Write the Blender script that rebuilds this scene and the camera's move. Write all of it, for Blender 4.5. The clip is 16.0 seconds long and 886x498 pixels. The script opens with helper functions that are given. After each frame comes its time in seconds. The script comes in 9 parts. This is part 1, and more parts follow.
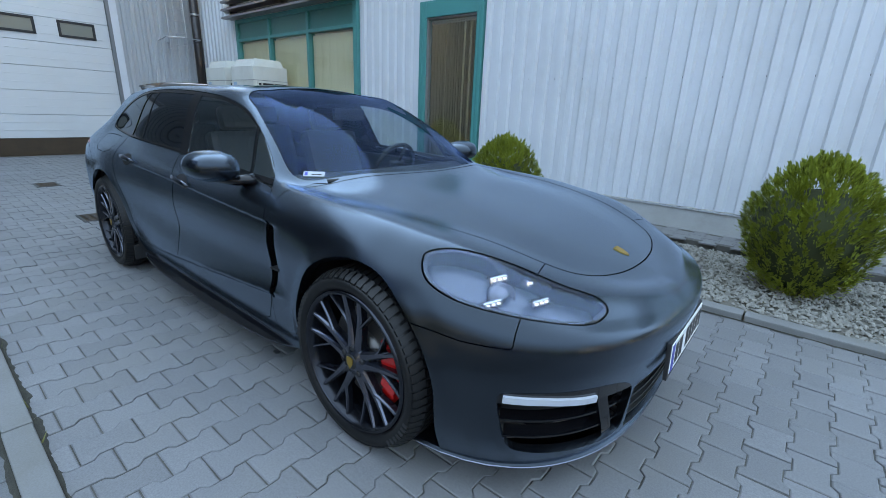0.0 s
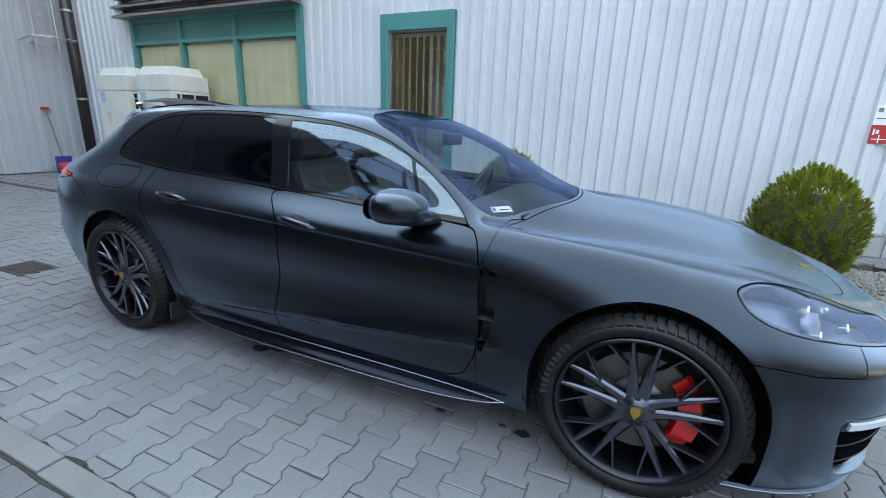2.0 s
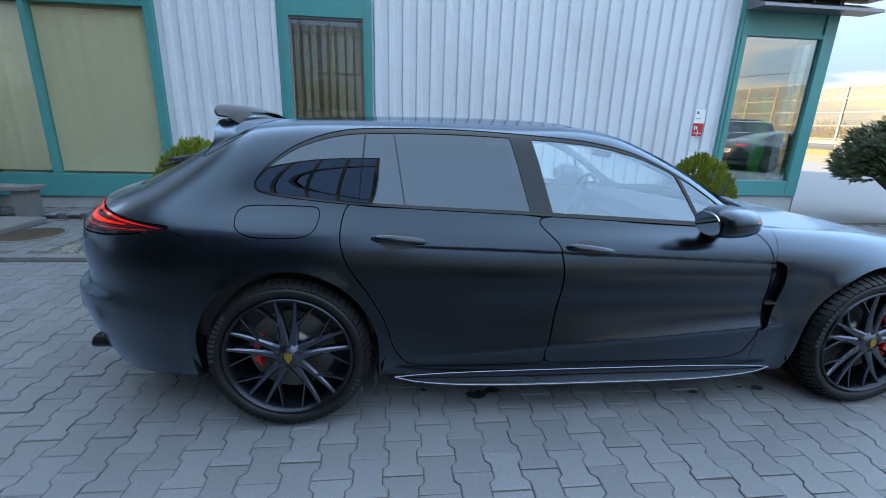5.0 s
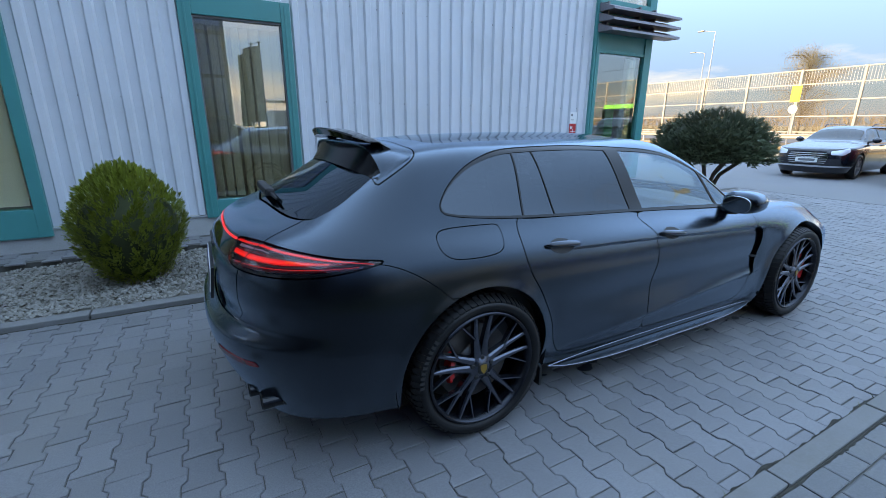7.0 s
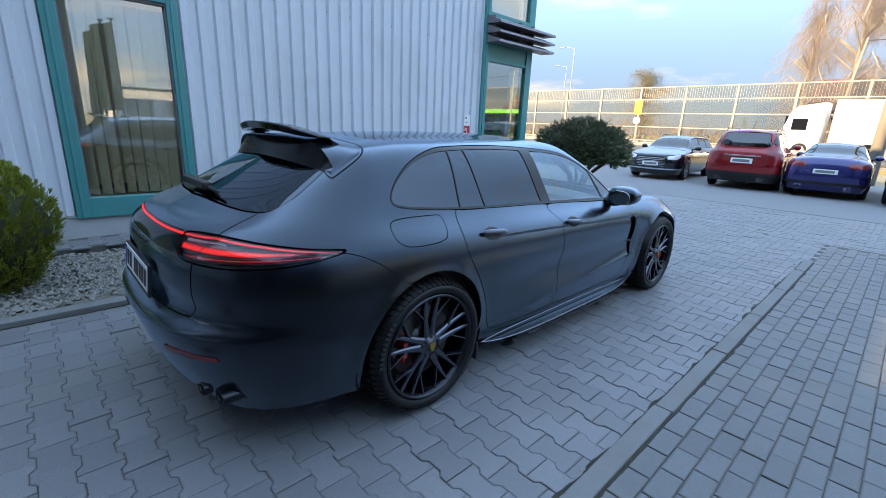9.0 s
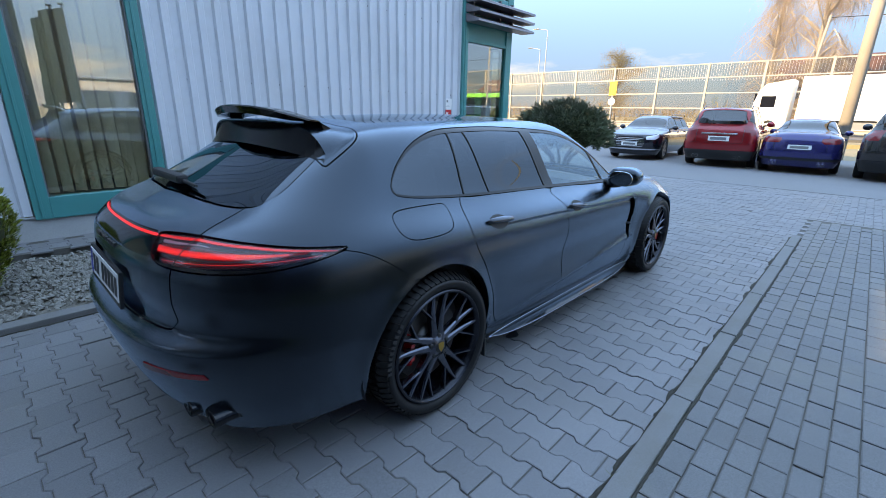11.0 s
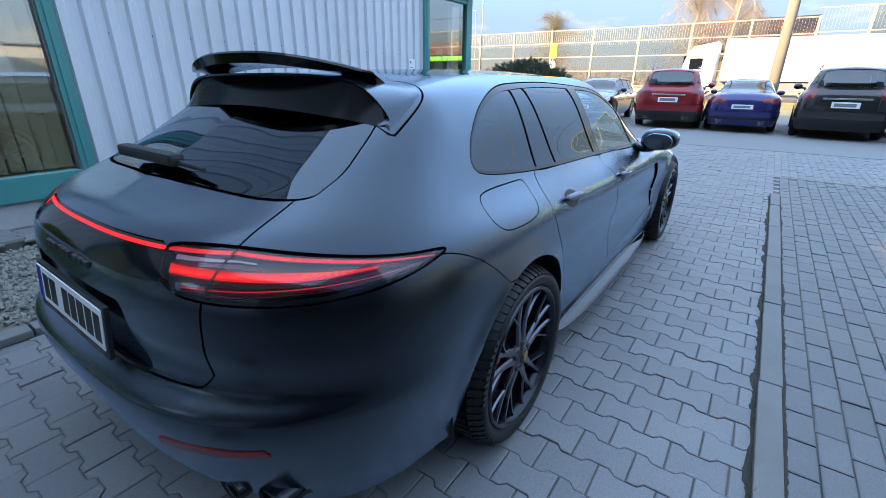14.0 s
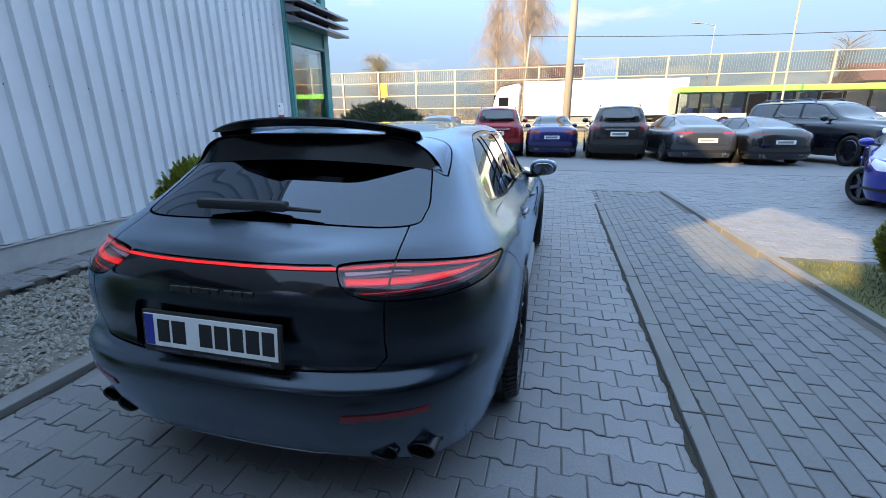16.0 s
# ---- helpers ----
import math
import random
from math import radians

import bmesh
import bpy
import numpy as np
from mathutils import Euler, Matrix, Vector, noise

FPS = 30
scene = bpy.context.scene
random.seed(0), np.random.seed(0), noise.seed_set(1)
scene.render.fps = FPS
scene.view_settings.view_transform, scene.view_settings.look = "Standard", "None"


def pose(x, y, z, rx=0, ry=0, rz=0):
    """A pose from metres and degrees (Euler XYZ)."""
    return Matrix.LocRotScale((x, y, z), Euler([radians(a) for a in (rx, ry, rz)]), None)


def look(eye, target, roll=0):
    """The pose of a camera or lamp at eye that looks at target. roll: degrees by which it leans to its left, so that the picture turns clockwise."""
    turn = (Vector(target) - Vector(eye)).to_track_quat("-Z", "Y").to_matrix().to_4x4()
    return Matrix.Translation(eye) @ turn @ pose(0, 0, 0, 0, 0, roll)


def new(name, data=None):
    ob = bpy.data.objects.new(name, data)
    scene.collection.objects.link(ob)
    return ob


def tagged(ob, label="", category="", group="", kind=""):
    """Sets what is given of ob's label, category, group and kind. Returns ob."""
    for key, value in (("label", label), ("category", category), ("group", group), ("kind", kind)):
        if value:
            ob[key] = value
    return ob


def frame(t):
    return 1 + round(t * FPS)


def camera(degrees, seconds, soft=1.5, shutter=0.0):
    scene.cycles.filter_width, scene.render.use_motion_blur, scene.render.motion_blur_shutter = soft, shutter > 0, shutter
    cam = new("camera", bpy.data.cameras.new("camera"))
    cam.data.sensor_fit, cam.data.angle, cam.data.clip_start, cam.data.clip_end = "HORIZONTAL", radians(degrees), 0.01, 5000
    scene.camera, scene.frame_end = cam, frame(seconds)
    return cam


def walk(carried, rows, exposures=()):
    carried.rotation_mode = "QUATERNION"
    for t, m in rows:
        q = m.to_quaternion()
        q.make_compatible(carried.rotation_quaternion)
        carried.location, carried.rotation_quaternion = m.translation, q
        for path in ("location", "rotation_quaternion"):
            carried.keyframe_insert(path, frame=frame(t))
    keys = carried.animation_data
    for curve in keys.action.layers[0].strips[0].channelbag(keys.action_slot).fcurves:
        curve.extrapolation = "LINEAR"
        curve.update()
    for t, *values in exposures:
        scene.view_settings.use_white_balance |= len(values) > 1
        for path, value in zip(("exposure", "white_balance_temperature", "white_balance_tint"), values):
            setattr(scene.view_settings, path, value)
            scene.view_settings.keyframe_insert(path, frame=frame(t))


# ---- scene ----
cam = camera(90.9, 16.0, soft=0.62)
PATH = [
    (0, (2.665, -1.87, 1.297), (1.461, -0.39, 0.697), 2.4),
    (0.5, (2.421, -2.043, 1.292), (1.309, -0.488, 0.705), 2.0),
    (1, (2.119, -2.164, 1.29), (1.112, -0.534, 0.717), 1.8),
    (1.5, (1.758, -2.257, 1.315), (0.837, -0.568, 0.766), 1.8),
    (2, (1.376, -2.47, 1.329), (0.593, -0.711, 0.786), 2.1),
    (2.5, (1.015, -2.587, 1.323), (0.349, -0.777, 0.792), 1.7),
    (3, (0.636, -2.683, 1.365), (0.105, -0.826, 0.845), 1.5),
    (3.5, (0.266, -2.823, 1.385), (-0.089, -0.926, 0.862), 1.4),
    (4, (-0.11, -2.835, 1.372), (-0.282, -0.907, 0.867), 1.6),
    (4.5, (-0.522, -2.784, 1.381), (-0.486, -0.854, 0.859), 1.7),
    (5, (-0.986, -2.756, 1.404), (-0.78, -0.847, 0.844), 1.8),
    (7.5, (-2.755, -2.449, 1.486), (-1.664, -0.864, 0.943), 0.7),
    (8, (-2.868, -2.464, 1.478), (-1.631, -0.988, 0.937), 1.8),
    (8.5, (-2.87, -2.468, 1.48), (-1.568, -1.052, 0.935), 2.3),
    (9, (-2.871, -2.463, 1.474), (-1.541, -1.071, 0.932), 2.4),
    (11.5, (-2.831, -2.218, 1.44), (-1.431, -0.923, 0.838), 0.6),
    (12, (-2.87, -2.283, 1.447), (-1.455, -0.997, 0.856), 0.1),
    (12.5, (-2.855, -2.275, 1.435), (-1.437, -1.005, 0.822), 0.5),
    (13, (-2.798, -2.115, 1.429), (-1.379, -0.874, 0.76), 1.7),
    (13.5, (-2.845, -1.873, 1.436), (-1.385, -0.7, 0.732), 1.4),
    (14, (-2.846, -1.529, 1.379), (-1.328, -0.448, 0.653), 0.5),
    (14.5, (-2.932, -1.224, 1.413), (-1.292, -0.323, 0.706), 0.2),
    (15, (-3.203, -1.055, 1.44), (-1.453, -0.369, 0.758), -0.3),
    (15.5, (-3.471, -1.067, 1.435), (-1.661, -0.518, 0.787), 0.1),
    (16, (-3.629, -1.078, 1.462), (-1.776, -0.6, 0.878), -0.4),
]
exposure_rows = [(0, 1.92, 13800, 9), (1.2, 2.15, 17200, 11), (2.2, 2.24, 19500, 12), (3.5, 1.98, 14400, 8), (5.2, 1.89, 12600, 9), (7.3, 1.59, 10700, 10), (11.6, 1.63, 10700, 10), (13.4, 1.77, 10700, 10), (15, 1.57, 10500, 10), (16, 1.51, 10500, 10)]
walk(cam, [(t, look(eye, target, roll)) for t, eye, target, roll in PATH], exposure_rows)

# ---- sky and sun ----
SUN_AZ = Vector((-0.87, 0.49, 0)).normalized()
SUN_EL = 20.0
SKY = 0.30
HAZE = 0.96
SUN = 5.0


def build_world():
    w = bpy.data.worlds.new("sky")
    w.use_nodes = True
    scene.world = w
    nt = w.node_tree
    nt.nodes.clear()
    out = nt.nodes.new("ShaderNodeOutputWorld")
    bg = nt.nodes.new("ShaderNodeBackground")
    sky = nt.nodes.new("ShaderNodeTexSky")
    sky.sky_type = "NISHITA"
    sky.sun_disc = False
    sky.sun_elevation = radians(SUN_EL)
    sky.sun_rotation = math.atan2(SUN_AZ.x, SUN_AZ.y)
    sky.air_density, sky.dust_density, sky.ozone_density = 1.0, 0.6, 1.2
    # low banks of fair-weather cloud
    geo = nt.nodes.new("ShaderNodeTexCoord")
    stretch = nt.nodes.new("ShaderNodeMapping")
    stretch.inputs["Scale"].default_value = (2.2, 2.2, 9.0)
    stretch.inputs["Location"].default_value = (0.35, 1.1, 0.2)
    cloud = nt.nodes.new("ShaderNodeTexNoise")
    cloud.inputs["Scale"].default_value = 1.15
    cloud.inputs["Detail"].default_value = 7.0
    cloud.inputs["Roughness"].default_value = 0.55
    ramp = nt.nodes.new("ShaderNodeValToRGB")
    ramp.color_ramp.elements[0].position, ramp.color_ramp.elements[1].position = 0.50, 0.66
    mix = nt.nodes.new("ShaderNodeMix")
    mix.data_type = "RGBA"
    mix.inputs["B"].default_value = (1.45, 1.5, 1.6, 1)
    damp = nt.nodes.new("ShaderNodeMath")
    damp.operation = "MULTIPLY"
    # thin high haze evens out the dome
    haze = nt.nodes.new("ShaderNodeMix")
    haze.data_type = "RGBA"
    haze.inputs["Factor"].default_value = HAZE
    # the haze is brighter towards the sun
    toward = nt.nodes.new("ShaderNodeVectorMath")
    toward.operation = "DOT_PRODUCT"
    toward.inputs[1].default_value = tuple(SUN_AZ * math.cos(radians(SUN_EL)) + Vector((0, 0, math.sin(radians(SUN_EL)))))
    glow = nt.nodes.new("ShaderNodeMapRange")
    glow.inputs["From Min"].default_value, glow.inputs["From Max"].default_value = -0.5, 1.0
    glow.inputs["To Min"].default_value, glow.inputs["To Max"].default_value = 0.40, 0.46
    veil = nt.nodes.new("ShaderNodeVectorMath")
    veil.operation = "SCALE"
    # the banks thin out with height
    split = nt.nodes.new("ShaderNodeSeparateXYZ")
    thin = nt.nodes.new("ShaderNodeMapRange")
    thin.inputs["From Min"].default_value, thin.inputs["From Max"].default_value = 0.10, 0.42
    thin.inputs["To Min"].default_value, thin.inputs["To Max"].default_value = 0.85, 0.03
    # deeper blue overhead
    tone = nt.nodes.new("ShaderNodeMix")
    tone.data_type = "RGBA"
    tone.inputs["A"].default_value = (1.15, 2.6, 6.0, 1)
    tone.inputs["B"].default_value = (1.27, 2.5, 5.25, 1)
    rise = nt.nodes.new("ShaderNodeMapRange")
    rise.interpolation_type = "SMOOTHSTEP"
    rise.inputs["From Max"].default_value = 0.62
    rise.inputs["To Min"].default_value, rise.inputs["To Max"].default_value = 0.46, 2.30
    lift = nt.nodes.new("ShaderNodeMath")
    lift.operation = "MULTIPLY"
    li = nt.links
    li.new(split.outputs["Z"], rise.inputs["Value"])
    li.new(rise.outputs["Result"], lift.inputs[0])
    li.new(glow.outputs["Result"], lift.inputs[1])
    li.new(lift.outputs["Value"], veil.inputs["Scale"])
    li.new(split.outputs["Z"], tone.inputs["Factor"])
    li.new(tone.outputs["Result"], veil.inputs[0])
    li.new(geo.outputs["Generated"], split.inputs[0])
    li.new(split.outputs["Z"], thin.inputs["Value"])
    li.new(thin.outputs["Result"], damp.inputs[1])
    li.new(geo.outputs["Generated"], toward.inputs[0])
    li.new(toward.outputs["Value"], glow.inputs["Value"])
    li.new(veil.outputs["Vector"], haze.inputs["B"])
    li.new(geo.outputs["Generated"], stretch.inputs["Vector"])
    li.new(stretch.outputs["Vector"], cloud.inputs["Vector"])
    li.new(cloud.outputs["Fac"], ramp.inputs["Fac"])
    li.new(ramp.outputs["Color"], damp.inputs[0])
    li.new(damp.outputs["Value"], mix.inputs["Factor"])
    li.new(sky.outputs["Color"], haze.inputs["A"])
    li.new(haze.outputs["Result"], mix.inputs["A"])
    li.new(mix.outputs["Result"], bg.inputs["Color"])
    bg.inputs["Strength"].default_value = SKY
    li.new(bg.outputs["Background"], out.inputs["Surface"])
    sun = bpy.data.lights.new("sun", "SUN")
    sun.energy, sun.angle, sun.color = SUN, radians(0.6), (1.0, 0.86, 0.68)
    ob = new("sun", sun)
    to_sun = SUN_AZ * math.cos(radians(SUN_EL)) + Vector((0, 0, math.sin(radians(SUN_EL))))
    ob.matrix_world = look(to_sun * 50, (0, 0, 0))


build_world()


# ---- materials ----
def material(name, base, rough=0.5, metal=0.0, vary=0.0, scale=6.0, fine=0.0, fine_scale=120.0, bump=0.0, bump_scale=60.0,
             dirt=None, dirt_amount=0.0, dirt_scale=1.2, coat=0.0, coat_rough=0.03, each="", spec=0.5, rough_vary=0.0, emit=None, emit_power=0.0):
    """Principled surface with two scales of colour change, grain, bump and patches of dirt. each: 'object' or 'island' varies piece by piece."""
    m = bpy.data.materials.new(name)
    m.use_nodes = True
    nt = m.node_tree
    p = nt.nodes["Principled BSDF"]
    li = nt.links
    p.inputs["Base Color"].default_value = (*base, 1)
    p.inputs["Roughness"].default_value = rough
    p.inputs["Metallic"].default_value = metal
    p.inputs["Specular IOR Level"].default_value = spec
    if coat:
        p.inputs["Coat Weight"].default_value = coat
        p.inputs["Coat Roughness"].default_value = coat_rough
    if emit:
        p.inputs["Emission Color"].default_value = (*emit, 1)
        p.inputs["Emission Strength"].default_value = emit_power
    if not (vary or fine or bump or dirt_amount or each or rough_vary):
        return m
    at = nt.nodes.new("ShaderNodeTexCoord").outputs["Object"]
    if each == "object" or vary or fine or dirt_amount:
        at = nt.nodes.new("ShaderNodeNewGeometry").outputs["Position"]

    def noise_at(size, detail=4.0, rough_n=0.6):
        n = nt.nodes.new("ShaderNodeTexNoise")
        n.inputs["Scale"].default_value, n.inputs["Detail"].default_value, n.inputs["Roughness"].default_value = size, detail, rough_n
        li.new(at, n.inputs["Vector"])
        return n.outputs["Fac"]

    def maths(op, a, b):
        n = nt.nodes.new("ShaderNodeMath")
        n.operation = op
        for i, v in enumerate((a, b)):
            if isinstance(v, (int, float)):
                n.inputs[i].default_value = v
            else:
                li.new(v, n.inputs[i])
        return n.outputs["Value"]

    gain = 1.0
    for amount, size, detail in ((vary, scale, 4.0), (fine, fine_scale, 2.0)):
        if amount:
            gain = maths("MULTIPLY", gain, maths("ADD", maths("MULTIPLY", noise_at(size, detail), 2 * amount), 1 - amount))
    if each:
        if each == "object":
            rnd = nt.nodes.new("ShaderNodeObjectInfo").outputs["Random"]
        else:
            rnd = nt.nodes.new("ShaderNodeNewGeometry").outputs["Random Per Island"]
        gain = maths("MULTIPLY", gain, maths("ADD", maths("MULTIPLY", rnd, 0.22), 0.89))
    tint = nt.nodes.new("ShaderNodeVectorMath")
    tint.operation = "SCALE"
    tint.inputs[0].default_value = base
    if isinstance(gain, float):
        tint.inputs["Scale"].default_value = gain
    else:
        li.new(gain, tint.inputs["Scale"])
    colour = tint.outputs["Vector"]
    if dirt_amount:
        ramp = nt.nodes.new("ShaderNodeMapRange")
        ramp.inputs["From Min"].default_value, ramp.inputs["From Max"].default_value = 0.48, 0.72
        ramp.inputs["To Max"].default_value = dirt_amount
        li.new(noise_at(dirt_scale, 6.0, 0.65), ramp.inputs["Value"])
        mix = nt.nodes.new("ShaderNodeMix")
        mix.data_type = "RGBA"
        mix.inputs["B"].default_value = (*(dirt or (0.1, 0.09, 0.08)), 1)
        li.new(ramp.outputs["Result"], mix.inputs["Factor"])
        li.new(colour, mix.inputs["A"])
        colour = mix.outputs["Result"]
    li.new(colour, p.inputs["Base Color"])
    if rough_vary:
        li.new(maths("ADD", maths("MULTIPLY", noise_at(scale * 2.3), 2 * rough_vary), rough - rough_vary), p.inputs["Roughness"])
    if bump:
        b = nt.nodes.new("ShaderNodeBump")
        b.inputs["Strength"].default_value, b.inputs["Distance"].default_value = min(1.0, bump * 100), 0.01 * bump * 10
        b.inputs["Strength"].default_value = 0.5
        b.inputs["Distance"].default_value = bump
        li.new(noise_at(bump_scale, 5.0, 0.7), b.inputs["Height"])
        li.new(b.outputs["Normal"], p.inputs["Normal"])
    return m


def glass(name, tint, rough=0.0, thin=True, mirror=0.0, keep=1.0):
    """A thin pane: clear film that lets tinted light straight through, under a glossy face."""
    m = bpy.data.materials.new(name)
    m.use_nodes = True
    nt = m.node_tree
    nt.nodes.clear()
    out = nt.nodes.new("ShaderNodeOutputMaterial")
    clear = nt.nodes.new("ShaderNodeBsdfTransparent")
    clear.inputs["Color"].default_value = (*tint, 1)
    gloss = nt.nodes.new("ShaderNodeBsdfGlossy")
    gloss.inputs["Roughness"].default_value = rough
    gloss.inputs["Color"].default_value = (keep, keep, keep, 1) if isinstance(keep, float) else (*keep, 1)
    edge = nt.nodes.new("ShaderNodeLayerWeight")
    edge.inputs["Blend"].default_value = 0.5
    steep = nt.nodes.new("ShaderNodeMath")
    steep.operation = "POWER"
    steep.inputs[1].default_value = 5.0
    top = nt.nodes.new("ShaderNodeMath")
    top.operation, top.use_clamp = "MULTIPLY_ADD", True
    top.inputs[1].default_value, top.inputs[2].default_value = 0.96 - mirror, 0.04 + mirror
    mix = nt.nodes.new("ShaderNodeMixShader")
    nt.links.new(edge.outputs["Facing"], steep.inputs[0])
    nt.links.new(steep.outputs["Value"], top.inputs[0])
    nt.links.new(top.outputs["Value"], mix.inputs["Fac"])
    nt.links.new(clear.outputs["BSDF"], mix.inputs[1])
    nt.links.new(gloss.outputs["BSDF"], mix.inputs[2])
    nt.links.new(mix.outputs["Shader"], out.inputs["Surface"])
    return m


M = {}
M["paver"] = material("concrete paver", (0.146, 0.146, 0.150), 0.55, vary=0.16, scale=1.1, fine=0.42, fine_scale=150, bump=0.0012, bump_scale=260, dirt=(0.17, 0.155, 0.135), dirt_amount=0.45, dirt_scale=0.7, each="object")
M["paver_far"] = material("concrete paver field", (0.146, 0.146, 0.150), 0.55, vary=0.16, scale=1.1, fine=0.42, fine_scale=150, bump=0.0012, bump_scale=260, dirt=(0.17, 0.155, 0.135), dirt_amount=0.45, dirt_scale=0.7, each="island")
M["block"] = material("grey paving block", (0.097, 0.099, 0.100), 0.55, vary=0.2, scale=1.3, fine=0.45, fine_scale=150, bump=0.0014, bump_scale=240, dirt=(0.15, 0.14, 0.11), dirt_amount=0.5, dirt_scale=0.9, each="object")
M["block_far"] = material("grey paving block field", (0.097, 0.099, 0.100), 0.55, vary=0.2, scale=1.3, fine=0.45, fine_scale=150, bump=0.0014, bump_scale=240, dirt=(0.15, 0.14, 0.11), dirt_amount=0.5, dirt_scale=0.9, each="island")
M["kerb"] = material("kerb concrete", (0.155, 0.153, 0.148), 0.88, vary=0.15, scale=2.0, fine=0.2, fine_scale=150, bump=0.0015, bump_scale=180, dirt=(0.13, 0.12, 0.10), dirt_amount=0.55, dirt_scale=3.0)
M["sand"] = material("joint sand", (0.088, 0.082, 0.072), 0.95, vary=0.3, scale=4, fine=0.35, fine_scale=260, bump=0.003, bump_scale=300)
M["lot"] = material("worn yard paving", (0.165, 0.165, 0.168), 0.9, vary=0.16, scale=0.7, fine=0.22, fine_scale=60, bump=0.002, bump_scale=70, dirt=(0.15, 0.14, 0.125), dirt_amount=0.5, dirt_scale=0.35)
M["soil"] = material("dry soil and grass", (0.22, 0.17, 0.10), 0.95, vary=0.3, scale=0.4, fine=0.35, fine_scale=8, dirt=(0.10, 0.11, 0.045), dirt_amount=0.7, dirt_scale=0.12)
M["asphalt"] = material("asphalt", (0.07, 0.07, 0.072), 0.9, vary=0.2, scale=0.6, fine=0.2, fine_scale=60)
M["gravel_bed"] = material("gravel bed", (0.13, 0.115, 0.095), 0.95, vary=0.3, scale=9, fine=0.5, fine_scale=90, bump=0.01, bump_scale=60)
M["chip"] = material("pale stone chips", (0.232, 0.217, 0.19), 0.85, vary=0.5, scale=22, fine=0.2, fine_scale=200, each="island")
M["cladding"] = material("white profiled steel", (0.581, 0.605, 0.635), 0.42, vary=0.05, scale=1.3, fine=0.02, fine_scale=60, dirt=(0.42, 0.43, 0.43), dirt_amount=0.35, dirt_scale=0.8, rough_vary=0.05)
M["cladding_grey"] = material("grey profiled steel", (0.385, 0.40, 0.415), 0.42, vary=0.06, scale=1.2, dirt=(0.35, 0.35, 0.34), dirt_amount=0.4, dirt_scale=0.9)
# grey cladding darkened on purpose, so the car mirrors less light
M["cladding_dimmed"] = material("profiled steel darkened for reflections", (0.085, 0.088, 0.092), 0.42, vary=0.08, scale=1.2)
M["plinth"] = material("plinth render", (0.36, 0.36, 0.35), 0.9, vary=0.15, scale=2.5, fine=0.15, fine_scale=90, bump=0.002, bump_scale=90, dirt=(0.2, 0.19, 0.17), dirt_amount=0.5, dirt_scale=1.5)
M["teal"] = material("teal painted aluminium", (0.012, 0.235, 0.225), 0.38, vary=0.07, scale=3, dirt=(0.05, 0.2, 0.19), dirt_amount=0.3, dirt_scale=2.5)
M["teal_panel"] = material("teal infill panel", (0.012, 0.17, 0.155), 0.3, vary=0.08, scale=2.0)
M["pane"] = glass("window pane", (0.93, 0.93, 0.88), 0.0, mirror=0.02)
M["corner_pane"] = glass("coated window pane", (0.80, 0.84, 0.80), 0.0, mirror=0.24)
M["pane_sky"] = glass("reflecting window pane", (0.95, 0.95, 0.90), 0.0, mirror=0.20)
M["blind"] = material("cream blind slat", (0.88, 0.84, 0.70), 0.8, vary=0.08, scale=4, fine=0.06, fine_scale=300)
def lets_light_through(m, colour, share):
    """Thin cloth: part of the light that falls on it passes to the other side."""
    nt = m.node_tree
    thin = nt.nodes.new("ShaderNodeBsdfTranslucent")
    thin.inputs["Color"].default_value = (*colour, 1)
    mix = nt.nodes.new("ShaderNodeMixShader")
    mix.inputs["Fac"].default_value = share
    nt.links.new(nt.nodes["Principled BSDF"].outputs["BSDF"], mix.inputs[1])
    nt.links.new(thin.outputs["BSDF"], mix.inputs[2])
    nt.links.new(mix.outputs["Shader"], nt.nodes["Material Output"].inputs["Surface"])


lets_light_through(M["blind"], (0.88, 0.84, 0.70), 0.45)
M["room"] = material("office wall", (0.66, 0.63, 0.55), 0.9, vary=0.1, scale=1.0)
M["dark_metal"] = material("dark bronze louvre", (0.19, 0.17, 0.18), 0.4, metal=0.3, vary=0.15, scale=3)
M["white_metal"] = material("off-white enamelled steel", (0.62, 0.61, 0.56), 0.45, vary=0.07, scale=2.0, dirt=(0.4, 0.37, 0.3), dirt_amount=0.3, dirt_scale=2.5)
M["black"] = material("matt black plastic", (0.012, 0.012, 0.013), 0.55, vary=0.2, scale=10)
M["brown"] = material("rusty brown threshold", (0.06, 0.034, 0.018), 0.8, vary=0.35, scale=4, fine=0.2, fine_scale=60)
M["door_white"] = material("white sectional door", (0.58, 0.59, 0.59), 0.4, vary=0.04, scale=1.0, dirt=(0.5, 0.48, 0.45), dirt_amount=0.3, dirt_scale=1.0)
M["grey_frame"] = material("grey steel frame", (0.16, 0.165, 0.17), 0.45, vary=0.1, scale=3)
M["galv"] = material("galvanised steel", (0.42, 0.43, 0.44), 0.38, metal=0.85, vary=0.15, scale=12, rough_vary=0.08)
M["pipe"] = material("dark brown pipe", (0.028, 0.02, 0.018), 0.35, vary=0.2, scale=6)
M["red_paint"] = material("red print", (0.55, 0.015, 0.02), 0.5)
M["white_paint"] = material("white plastic", (0.75, 0.75, 0.74), 0.45, vary=0.04, scale=6)
M["yellow"] = material("yellow enamel", (0.75, 0.48, 0.02), 0.45, vary=0.08, scale=6)
M["blue_plastic"] = material("blue plastic", (0.03, 0.04, 0.22), 0.4)
M["grass"] = material("grass blades", (0.125, 0.120, 0.035), 0.7, vary=0.35, scale=3, fine=0.2, fine_scale=50, each="island")
